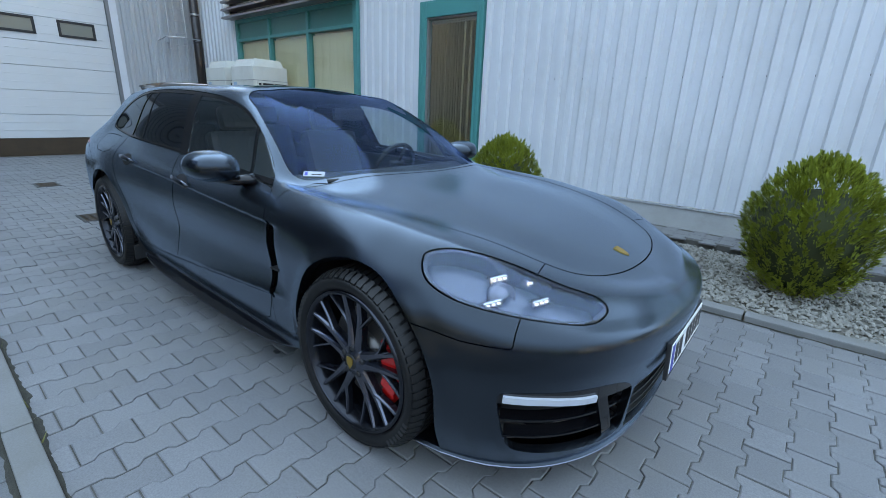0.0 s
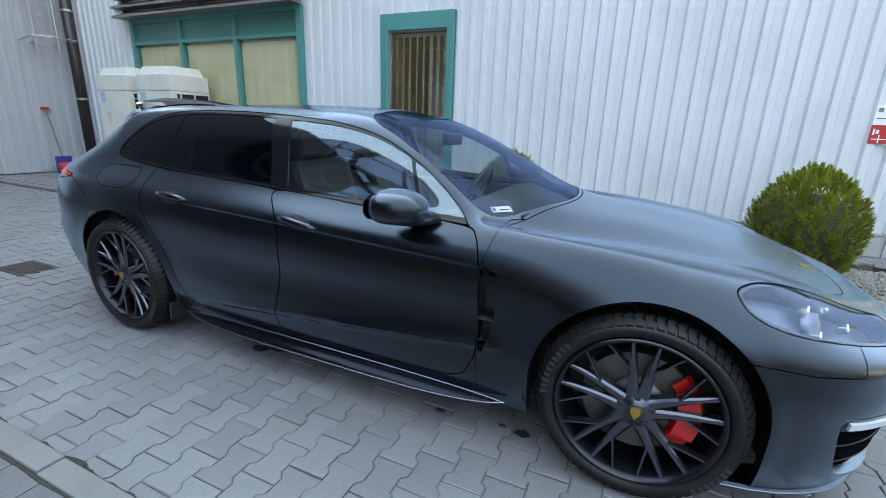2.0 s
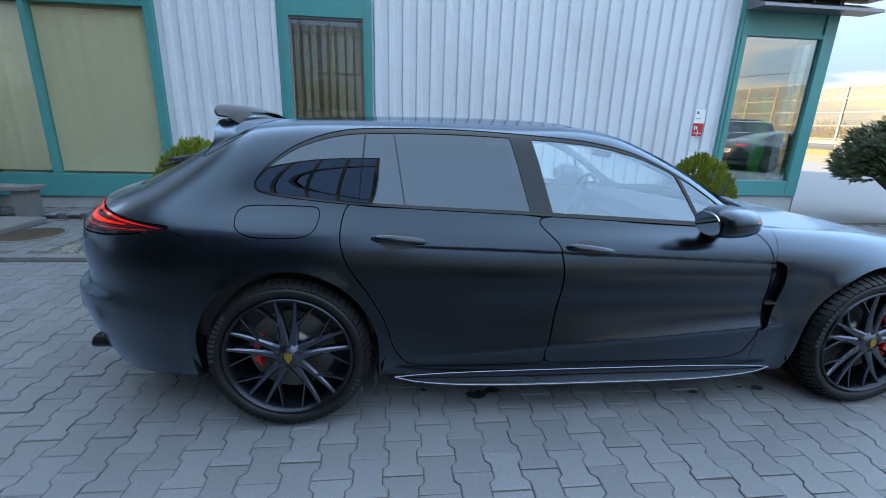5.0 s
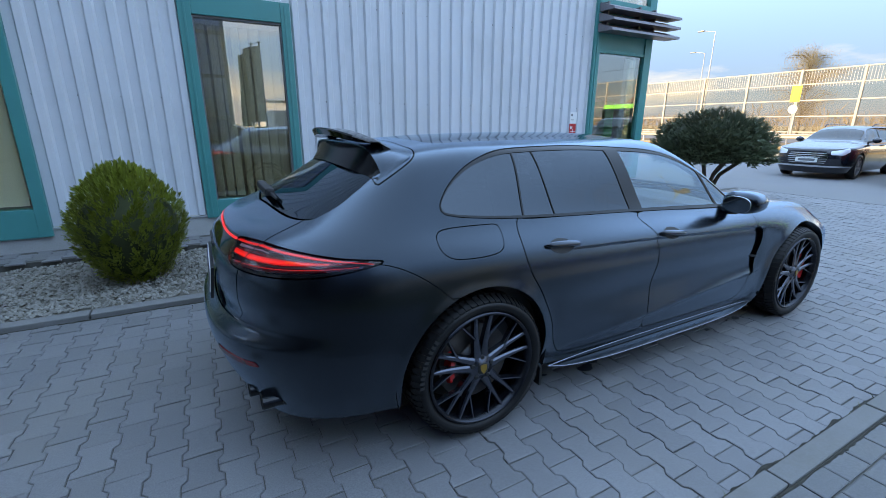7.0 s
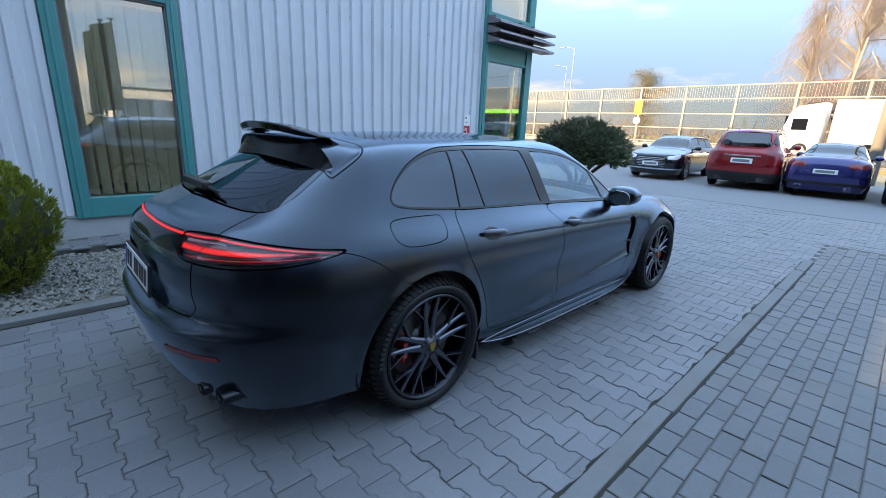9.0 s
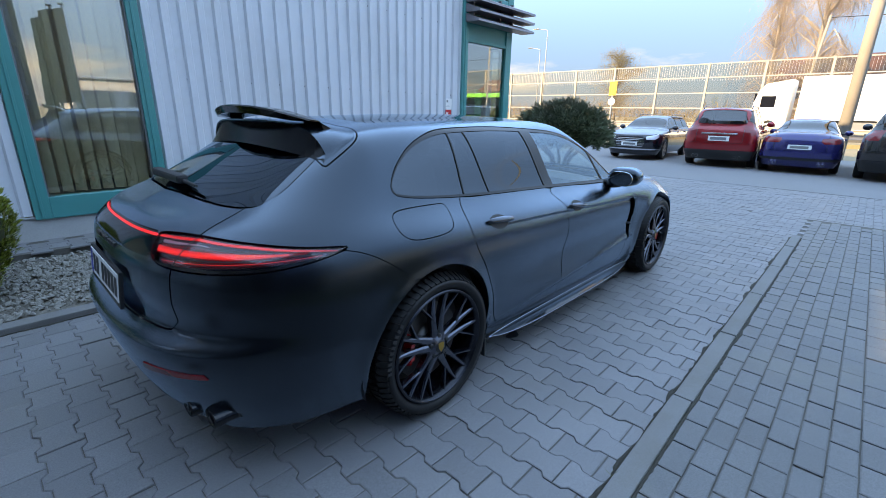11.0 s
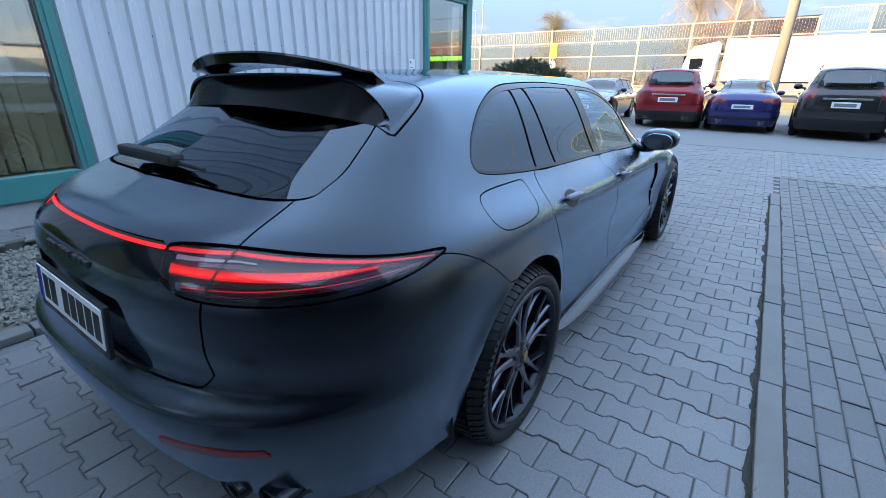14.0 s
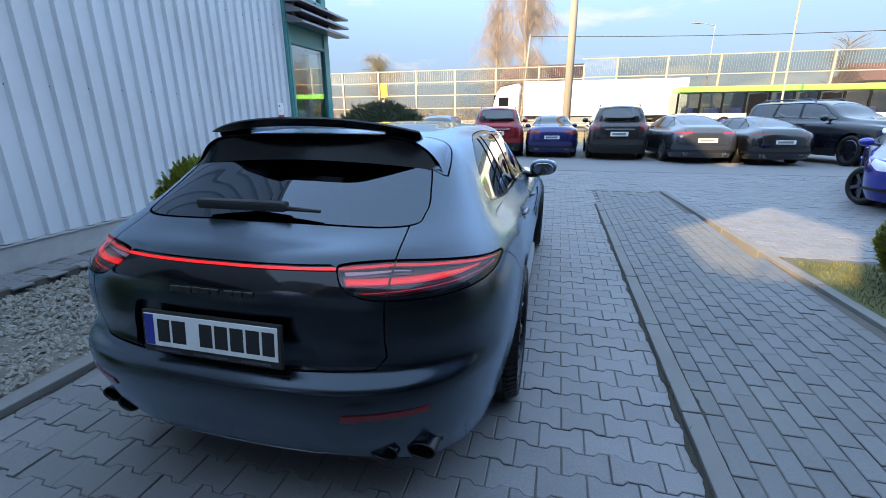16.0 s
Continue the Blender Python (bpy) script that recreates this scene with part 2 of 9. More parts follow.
M["turf"] = material("turf soil", (0.07, 0.075, 0.025), 0.95, vary=0.35, scale=3, fine=0.4, fine_scale=60)
M["thuja"] = material("thuja sprays", (0.190, 0.220, 0.020), 0.65, vary=0.5, scale=9, each="island")
# darkened foliage green for the cores: the crown's inner shade as colour
M["crown_shade"] = material("inner shade of the crown", (0.026, 0.032, 0.007), 0.9, vary=0.4, scale=14)
M["pine"] = material("dark pine needles", (0.050, 0.072, 0.030), 0.7, vary=0.4, scale=5, each="island")
M["bark"] = material("bark", (0.09, 0.065, 0.045), 0.9, vary=0.3, scale=14, bump=0.006, bump_scale=60)
M["birch_bark"] = material("birch bark", (0.30, 0.27, 0.24), 0.8, vary=0.3, scale=5)
M["twigs"] = material("bare reddish twigs", (0.25, 0.20, 0.17), 0.85, vary=0.25, scale=1, each="island")
M["grey_twigs"] = material("bare olive twigs", (0.20, 0.17, 0.10), 0.85, vary=0.25, scale=1, each="island")
M["concrete_pole"] = material("spun concrete pole", (0.27, 0.245, 0.21), 0.85, vary=0.12, scale=1.5, fine=0.1, fine_scale=40)
M["barrier_post"] = material("cream barrier post", (0.26, 0.245, 0.215), 0.55, vary=0.08, scale=1)
M["barrier_panel"] = glass("acrylic barrier panel", (0.86, 0.83, 0.76), 0.05, mirror=0.03)
M["far_green"] = material("distant scrub", (0.17, 0.135, 0.085), 0.95, vary=0.4, scale=0.3)


# ---- modelling tools ----
def link_mesh(name, bm, mat, parent=None, label="", smooth=False):
    me = bpy.data.meshes.new(name)
    bm.normal_update()
    bm.to_mesh(me)
    bm.free()
    if smooth:
        me.polygons.foreach_set("use_smooth", [True] * len(me.polygons))
    for mm in mat if isinstance(mat, (list, tuple)) else [mat]:
        me.materials.append(mm)
    ob = new(name, me)
    if parent:
        ob.parent = parent
        ob.matrix_parent_inverse = parent.matrix_world.inverted()
    if label:
        ob["label"] = label
    return ob


def part(name, bm, mat, parent, label="", smooth=False):
    return link_mesh(name, bm, mat, parent, label, smooth)


def raw_mesh(name, verts, faces, mat, parent=None, label="", smooth=False):
    me = bpy.data.meshes.new(name)
    me.from_pydata([tuple(map(float, v)) for v in verts], [], [tuple(map(int, f)) for f in faces])
    me.update()
    if smooth:
        me.polygons.foreach_set("use_smooth", [True] * len(me.polygons))
    me.materials.append(mat)
    ob = new(name, me)
    if parent:
        ob.parent = parent
        ob.matrix_parent_inverse = parent.matrix_world.inverted()
    if label:
        ob["label"] = label
    return ob


def thing(name, label, category, group="", at=(0, 0, 0), kind=""):
    ob = new(name)
    ob.empty_display_size = 0.1
    ob.location = at
    bpy.context.view_layer.update()
    return tagged(ob, label, category, group, kind)


def shut(fn):
    """A bmesh filled by fn(bm)."""
    bm = bmesh.new()
    fn(bm)
    return bm


def add_box(bm, lo, hi, bevel=0.0, m=None):
    a, b = Vector(lo), Vector(hi)
    c, s = (a + b) / 2, b - a
    r = bmesh.ops.create_cube(bm, size=1.0, matrix=Matrix.Translation(c) @ Matrix.Diagonal((*s, 1)))
    vs = r["verts"]
    if bevel:
        es = list({e for v in vs for e in v.link_edges})
        out = bmesh.ops.bevel(bm, geom=es, offset=min(bevel, 0.45 * min(abs(x) for x in s)), segments=2, profile=0.6, affect="EDGES")
        vs = list({v for v in out["verts"]} | {v for v in vs if v.is_valid})
    if m is not None:
        bmesh.ops.transform(bm, matrix=m, verts=[v for v in vs if v.is_valid])
    return vs


def box(lo, hi, bevel=0.0, m=None):
    bm = bmesh.new()
    add_box(bm, lo, hi, bevel)
    if m is not None:
        bmesh.ops.transform(bm, matrix=m, verts=bm.verts)
    return bm


def add_tube(bm, points, radii, sides=10, caps=True):
    """A swept round bar through points."""
    pts = [Vector(p) for p in points]
    if isinstance(radii, (int, float)):
        radii = [radii] * len(pts)
    rings, side = [], None
    for i, p in enumerate(pts):
        d = (pts[min(i + 1, len(pts) - 1)] - pts[max(i - 1, 0)]).normalized()
        if side is None:
            side = d.orthogonal().normalized()
        side = (side - d * side.dot(d)).normalized()
        up = d.cross(side)
        rings.append([bm.verts.new(p + radii[i] * (side * math.cos(2 * math.pi * k / sides) + up * math.sin(2 * math.pi * k / sides))) for k in range(sides)])
    for a, b in zip(rings, rings[1:]):
        for k in range(sides):
            bm.faces.new((a[k], a[(k + 1) % sides], b[(k + 1) % sides], b[k]))
    if caps:
        bm.faces.new(rings[0][::-1])
        bm.faces.new(rings[-1])


def tube(points, radii, sides=10):
    bm = bmesh.new()
    add_tube(bm, points, radii, sides)
    return bm


def add_lathe(bm, profile, steps=48, axis="z", m=None, closed=False):
    """Turns (radius, height) pairs round an axis."""
    rings = []
    for r, h in profile:
        ring = []
        for k in range(steps):
            a = 2 * math.pi * k / steps
            p = (r * math.cos(a), r * math.sin(a), h)
            if axis == "y":
                p = (p[0], p[2], p[1])
            v = Vector(p)
            ring.append(bm.verts.new(m @ v if m is not None else v))
        rings.append(ring)
    pairs = list(zip(rings, rings[1:])) + ([(rings[-1], rings[0])] if closed else [])
    for a, b in pairs:
        for k in range(steps):
            bm.faces.new((a[k], a[(k + 1) % steps], b[(k + 1) % steps], b[k]))
    return rings


def lathe(profile, steps=48, axis="z", m=None, closed=False):
    bm = bmesh.new()
    add_lathe(bm, profile, steps, axis, m, closed)
    bmesh.ops.recalc_face_normals(bm, faces=bm.faces)
    return bm


def prism(outline, lo, hi, axis="z", bevel=0.0):
    """A flat outline drawn out along an axis."""
    bm = bmesh.new()

    def put(u, v, w):
        return {"z": (u, v, w), "y": (u, w, v), "x": (w, u, v)}[axis]

    a = [bm.verts.new(put(u, v, lo)) for u, v in outline]
    b = [bm.verts.new(put(u, v, hi)) for u, v in outline]
    bm.faces.new(a[::-1])
    bm.faces.new(b)
    for i in range(len(outline)):
        j = (i + 1) % len(outline)
        bm.faces.new((a[i], a[j], b[j], b[i]))
    bmesh.ops.recalc_face_normals(bm, faces=bm.faces)
    if bevel:
        caps = [e for e in bm.edges if sum(len(f.verts) > 4 or len(outline) == 4 for f in e.link_faces)]
        bmesh.ops.bevel(bm, geom=caps, offset=bevel, segments=2, profile=0.6, affect="EDGES")
    return bm


def curve(*keys):
    """A smooth monotone curve through (x, y) keys, as a function of numpy arrays."""
    xs, ys = np.array([k[0] for k in keys], float), np.array([k[1] for k in keys], float)
    h, d = np.diff(xs), np.diff(ys) / np.diff(xs)
    t = np.zeros_like(ys)
    for i in range(1, len(xs) - 1):
        if d[i - 1] * d[i] > 0:
            w1, w2 = 2 * h[i] + h[i - 1], h[i] + 2 * h[i - 1]
            t[i] = (w1 + w2) / (w1 / d[i - 1] + w2 / d[i])
    t[0], t[-1] = d[0], d[-1]

    def at(x):
        x = np.clip(np.asarray(x, float), xs[0], xs[-1])
        i = np.clip(np.searchsorted(xs, x) - 1, 0, len(h) - 1)
        u = (x - xs[i]) / h[i]
        return ((2 * u**3 - 3 * u**2 + 1) * ys[i] + (u**3 - 2 * u**2 + u) * h[i] * t[i]
                + (-2 * u**3 + 3 * u**2) * ys[i + 1] + (u**3 - u**2) * h[i] * t[i + 1])

    return at


def loop_curve(points, per=8):
    """A closed smooth outline through a few plan points."""
    p = np.array(points, float)
    n = len(p)
    out = []
    for i in range(n):
        a, b, c, d = p[(i - 1) % n], p[i], p[(i + 1) % n], p[(i + 2) % n]
        for k in range(per):
            u = k / per
            out.append(0.5 * ((2 * b) + (c - a) * u + (2 * a - 5 * b + 4 * c - d) * u**2 + (3 * b - a - 3 * c + d) * u**3))
    return np.array(out)


# ---- the setting: ground, building, yard ----
WALL_Y = 3.80
RIB = 0.192


def ribbed(u0, u1, z0, z1, place, depth=0.040, phase=0.0):
    """Trapezoid steel sheet from u0 to u1 and z0 to z1; place(u, out, z) puts a point. Returns verts and faces."""
    cuts = []
    k = math.floor((u0 - phase) / RIB) - 1
    while phase + k * RIB < u1 + RIB:
        base = phase + k * RIB
        for du, o in ((0.0, 0.0), (0.085, 0.0), (0.105, depth), (0.172, depth)):
            cuts.append((base + du, o))
        k += 1
    us = [c[0] for c in cuts]
    os_ = [c[1] for c in cuts]
    pts = [(u0, float(np.interp(u0, us, os_)))] + [c for c in cuts if u0 < c[0] < u1] + [(u1, float(np.interp(u1, us, os_)))]
    vs, fs = [], []
    for u, o in pts:
        vs += [place(u, o, z0), place(u, o, z1)]
    for i in range(len(pts) - 1):
        fs.append((2 * i, 2 * i + 2, 2 * i + 3, 2 * i + 1))
    return vs, fs


def join(chunks):
    vs, fs = [], []
    for v, f in chunks:
        n = len(vs)
        vs += list(v)
        fs += [tuple(i + n for i in one) for one in f]
    return vs, fs


def cube_data(lo, hi):
    (x0, y0, z0), (x1, y1, z1) = lo, hi
    v = [(x0, y0, z0), (x1, y0, z0), (x1, y1, z0), (x0, y1, z0), (x0, y0, z1), (x1, y0, z1), (x1, y1, z1), (x0, y1, z1)]
    return v, [(0, 3, 2, 1), (4, 5, 6, 7), (0, 1, 5, 4), (1, 2, 6, 5), (2, 3, 7, 6), (3, 0, 4, 7)]


def structure(name, chunks, mat, label, category, smooth=False):
    ob = raw_mesh(name, *join(chunks), mat, smooth=smooth)
    return tagged(ob, label, category, kind="structure")


# ground that reaches the horizon, and the yard on it
ground = structure("ground", [cube_data((-900, -900, -0.6), (900, 900, -0.10))], M["soil"], "dry soil and rough grass reaching the horizon", "ground")
yard = structure("yard", [cube_data((9.0, -40, -0.098), (19.5, 30, -0.002)), cube_data((4.2, 3.6, -0.098), (9.0, 30, -0.002))],
                 M["lot"], "worn grey yard paving in front of parked cars", "yard")
structure("back_yard", [cube_data((-10.6, -40, -0.0983), (9.0, -12.0, -0.002))], M["asphalt"], "dark asphalt yard beyond the lawn", "yard")
pavement = structure("pavement", [cube_data((-10.6, -1.757, -0.098), (9.0, 1.56, -0.0065)), cube_data((4.16, -12.0, -0.0982), (9.0, -1.757, -0.0067)),
                                  cube_data((1.42, -12.0, -0.0978), (4.16, -3.47, -0.0063)), cube_data((4.2, 1.56, -0.0978), (9.0, 3.6, -0.0063)),
                                  cube_data((-10.6, -12.0, -0.0978), (-4.6, -3.47, -0.0063))],
                     M["sand"], "driveway of interlocking grey concrete pavers", "pavement")
side_path = structure("side_path", [cube_data((-10.6, -3.13, -0.0982), (5.6, -1.868, 0.0095)), cube_data((-10.6, -3.7, -0.0983), (1.4, -3.13, 0.009))], M["sand"], "path of grey rectangular paving blocks beside a kerb", "pavement")
lawn = structure("lawn", [cube_data((-4.6, -12.0, -0.0985), (1.42, -3.47, 0.01))], M["turf"], "short mossy lawn behind a low kerb", "lawn")
strip = structure("wall_path", [cube_data((-10.6, 3.30, -0.0975), (5.5, 3.83, 0.0945))], M["sand"], "narrow paved strip along the foot of the wall", "pavement")
west_apron = structure("corner_apron", [cube_data((-10.6, 1.72, -0.0972), (-4.45, 3.298, 0.0295))], M["sand"], "paved corner under the cooling units", "pavement")
gravel_bed = structure("gravel_bed", [cube_data((-4.448, 1.705, -0.0974), (4.2, 3.298, 0.03))], M["gravel_bed"], "bed of pale crushed stone with round shrubs", "gravel bed")


# main building: ribbed sheet, backing wall with real openings
def front(u, o, z):
    return (u, WALL_Y - o, z)


OPEN = {"win1": (-8.55, -4.09, 0.26, 3.16), "win2": (-2.56, -1.335, 0.32, 2.91), "win3": (3.91, 5.45, 0.41, 6.2)}
TOP = 7.0
sheets = []
for u0, u1, z0, z1 in ((-10.63, -8.55, 0.36, 4.75), (-8.55, -4.09, 3.62, TOP), (-4.09, -2.56, 0.36, TOP), (-2.56, -1.335, 2.91, TOP), (-1.335, 3.91, 0.36, TOP), (3.91, 5.45, 6.2, TOP)):
    sheets.append(ribbed(u0, u1, z0, z1, front, phase=-0.06))
wall_front = structure("wall_south", sheets, M["cladding"], "white ribbed steel cladding of the office building", "wall")
backing = []
for u0, u1, z0, z1 in ((-10.6, -8.55, 0.1, 4.70), (-8.55, -4.09, 3.16, TOP), (-8.55, -4.09, 0.1, 0.26), (-4.09, -2.56, 0.1, TOP), (-2.56, -1.335, 2.91, TOP), (-2.56, -1.335, 0.1, 0.32), (-1.335, 3.91, 0.1, TOP), (3.91, 5.30, 0.1, 0.41), (3.91, 5.45, 6.2, TOP)):
    backing.append(cube_data((u0, WALL_Y + 0.004, z0), (u1, WALL_Y + 0.20, z1)))
structure("wall_core", backing, M["room"], "inner leaf of the office wall", "wall")
structure("building_sides", [cube_data((5.30, 4.2, 0.0), (5.45, 18, TOP)), cube_data((-8.6, 17.8, 0.0), (5.3, 18, TOP)), cube_data((-8.62, 4.0, 4.75), (-8.60, 17.8, TOP))], M["cladding"], "plain side walls of the office building", "wall")
structure("roof", [cube_data((-8.6, 3.78, TOP), (5.5, 18, TOP + 0.15)), cube_data((-10.6, 3.84, 4.70), (-8.62, 17.8, 4.76))], M["cladding_grey"], "flat sheet roof of the office building", "roof")
structure("plinth", [cube_data((-10.6, WALL_Y - 0.03, 0.0), (3.90, WALL_Y + 0.003, 0.33)), cube_data((3.90, WALL_Y - 0.05, 0.0), (5.47, WALL_Y + 0.003, 0.40)), cube_data((5.451, WALL_Y - 0.05, 0.0), (5.47, 18, 0.40))],
          M["plinth"], "grey rendered plinth at the foot of the cladding", "plinth")
structure("drip_edge", [cube_data((-10.6, WALL_Y - 0.050, 0.335), (-8.55, WALL_Y - 0.002, 0.35)), cube_data((-4.09, WALL_Y - 0.045, 0.335), (-2.56, WALL_Y - 0.002, 0.35)), cube_data((-1.335, WALL_Y - 0.045, 0.335), (3.90, WALL_Y - 0.002, 0.35))],
          M["cladding_grey"], "thin steel drip edge under the cladding", "trim")
structure("room_walls", [cube_data((-8.6, 7.0, 0.0), (5.2, 7.1, 3.3)), cube_data((-8.6, 4.01, 3.3), (5.25, 7.0, 3.4)), cube_data((-3.4, 4.01, 0), (-3.3, 7.0, 3.3)), cube_data((-0.7, 4.01, 0), (-0.6, 7.0, 3.3)), cube_data((3.2, 4.01, 0), (3.3, 7.0, 3.3)), cube_data((-8.7, 4.01, 0), (-8.6, 7.0, 3.3))],
          M["room"], "plain office room walls behind the windows", "wall")
structure("room_floor", [cube_data((-8.6, 4.01, 0.0), (5.25, 7.0, 0.28))], M["grey_frame"], "dark office floor behind the windows", "floor")

# taller workshop across the end of the yard, the link beside it with an added sun mask, and the hall opposite
WX = -10.63


def west(u, o, z):
    return (WX + o, u, z)


structure("wall_west", [ribbed(1.95, 3.80, 0.05, 4.75, west, phase=0.02)], M["cladding_grey"], "grey ribbed steel wall beside the workshop door", "wall")
# the upper storeys to 12 m are invented to keep the yard out of the sun
structure("workshop_mass", [cube_data((-30, 2.8, 0), (WX - 0.16, 3.8, 4.7)), cube_data((-30, -40, 0), (WX - 0.16, -3.4, 12)), cube_data((-30, -3.4, 4.3), (WX - 0.16, 2.8, 12)), cube_data((-12.5, -3.4, 0), (WX - 1.2, 2.8, 4.3))], M["cladding_grey"], "grey workshop block closing the yard, with unseen height added for shade", "building")
# added out of view; its dark colour keeps the door reflections low
structure("workshop_face", [ribbed(-14, -3.3, 0.05, 12, west, phase=0.02), ribbed(-3.3, 1.95, 4.2, 12, west, phase=0.02)], M["cladding_dimmed"], "unseen ribbed workshop front, darkened to dim the car's reflections", "wall")
# made-up sheet out of view; its outline trims the low sun's ground patch
tagged(link_mesh("roof_gable", prism([(2.2, 5.2), (3.5, 5.94), (4.4, 4.98), (5.5, 4.98), (5.5, 12), (2.2, 12)], -9.72, -9.60, "x"), M["cladding_grey"]), "unseen grey sheet added to shape the sun patch", "building", kind="structure")
hall = thing("glazed_wing", "dark glazed workshop wing with a grid of bars", "building", at=(-6, -9, 0), kind="structure")
M["wing_pane"] = material("blue-grey facade glass", (0.15, 0.20, 0.27), 0.06, metal=1.0)
M["wing_bar"] = material("dark facade bar", (0.045, 0.047, 0.05), 0.45, vary=0.1)
part("wing_core", box((-10.6, -17, 0), (-1.3, -8.7, 10.3)), M["grey_frame"], hall)
for k in range(8):
    for j in range(7):
        part("pane", box((-10.55 + k * 1.15, -8.70, 0.25 + j * 1.45), (-9.46 + k * 1.15, -8.66, 1.62 + j * 1.45)), M["wing_pane"], hall)
for k in range(9):
    part("upright_bar", box((-10.60 + k * 1.15, -8.74, 0.0), (-10.48 + k * 1.15, -8.60, 10.4)), M["wing_bar"], hall)
for j in range(8):
    part("cross_bar", box((-10.6, -8.73, 0.15 + j * 1.45), (-1.3, -8.62, 0.27 + j * 1.45)), M["wing_bar"], hall)


def frame_bars(name, bars, parent, mat, bevel=0.006, label=""):
    for lo, hi in bars:
        part(name, box(lo, hi, bevel), mat, parent, label)


def window_with_blinds():
    """Office windows: teal frames, panes and upright blind slats."""
    y0, y1 = WALL_Y - 0.07, WALL_Y + 0.09
    # narrow window
    w = thing("window_2", "narrow teal-framed office window with upright cream blinds", "window", at=(-1.95, WALL_Y, 0.32), kind="structure")
    x0, x1, z0, z1 = OPEN["win2"]
    frame_bars("window_frame", [((x0, y0, z0), (x0 + 0.135, y1, z1)), ((x1 - 0.115, y0, z0), (x1, y1, z1)), ((x0 + 0.135, y0 + 0.004, 2.68), (x1 - 0.115, y1, z1)), ((x0 + 0.135, y0 + 0.004, z0), (x1 - 0.115, y1, 0.54))], w, M["teal"])
    frame_bars("window_bead", [((x0 + 0.135, y0 + 0.03, 0.54), (x0 + 0.15, y1 - 0.02, 2.68)), ((x1 - 0.13, y0 + 0.03, 0.54), (x1 - 0.115, y1 - 0.02, 2.68)), ((x0 + 0.15, y0 + 0.03, 2.655), (x1 - 0.13, y1 - 0.02, 2.68))], w, M["grey_frame"], 0.002)
    frame_bars("cover_strip", [((x0 + 0.05, y0 - 0.012, z0 + 0.02), (x0 + 0.075, y0, z1 - 0.05)), ((x1 - 0.075, y0 - 0.012, z0 + 0.02), (x1 - 0.05, y0, z1 - 0.05))], w, M["teal"], 0.004)
    pane = part("pane", box((x0 + 0.15, WALL_Y + 0.0, 0.54), (x1 - 0.13, WALL_Y + 0.006, 2.655)), M["pane_sky"], w)
    pane.visible_shadow = False
    rail = part("blind_rail", box((x0 + 0.16, 3.85, 2.60), (x1 - 0.14, 3.88, 2.65), 0.004), M["white_paint"], w)
    rnd = random.Random(3)
    for i in range(8):
        x = x0 + 0.205 + i * 0.118
        m = Matrix.Translation((x, 3.885, 0)) @ Matrix.Rotation(radians(-46 + rnd.uniform(-7, 7)), 4, "Z") @ Matrix.Rotation(radians(rnd.uniform(-0.5, 0.5)), 4, "Y")
        part("blind_slat", box((-0.062, -0.001, 0.56), (0.062, 0.001, 2.60), 0, m), M["blind"], w)
    # wide window
    w = thing("window_1", "wide teal-framed office window with drawn cream blinds", "window", at=(-6.3, WALL_Y, 0.26), kind="structure")
    x0, x1, z0, z1 = OPEN["win1"]
    mull = (-7.07, -5.62)
    frame_bars("window_frame", [((x0, y0, z0), (x0 + 0.10, y1, z1)), ((x1 - 0.115, y0, z0), (x1, y1, z1)), ((x0 + 0.10, y0 + 0.004, z0), (x1 - 0.115, y1, 0.57)), ((x0 + 0.10, y0 + 0.004, 3.08), (x1 - 0.115, y1, z1)), ((x0 + 0.10, y0 + 0.002, 2.69), (x1 - 0.115, y1, 2.75))]
               + [((m - 0.035, y0 - 0.004, 0.57), (m + 0.035, y1 - 0.003, 3.08)) for m in mull], w, M["teal"])
    edges = (x0 + 0.10, mull[0] - 0.035, mull[0] + 0.035, mull[1] - 0.035, mull[1] + 0.035, x1 - 0.115)
    rnd = random.Random(5)
    for a, b in zip(edges[::2], edges[1::2]):
        part("infill_panel", box((a, WALL_Y - 0.02, 2.75), (b, WALL_Y + 0.02, 3.08)), M["teal_panel"], w)
        p = part("pane", box((a, WALL_Y, 0.57), (b, WALL_Y + 0.006, 2.69)), M["pane"], w)
        p.visible_shadow = False
        n = int((b - a - 0.02) / 0.083)
        for i in range(n):
            lean = rnd.uniform(-0.25, 0.25) + (rnd.uniform(-1.6, 1.6) if rnd.random() < 0.12 else 0)
            m = Matrix.Translation((a + 0.05 + i * 0.083, 3.845, 2.6)) @ Matrix.Rotation(radians(lean), 4, "Y") @ Matrix.Rotation(radians(14 + rnd.uniform(-6, 6)), 4, "Z")
            part("blind_slat", box((-0.045, -0.001, -2.0), (0.045, 0.001, 0.05), 0, m), M["blind"], w)
    # corner bay
    w = thing("window_3", "tall teal-framed glazed corner bay of the office", "window", at=(4.7, WALL_Y, 0.41), kind="structure")
    x0, x1, z0, z1 = OPEN["win3"]
    yb = WALL_Y - 0.09
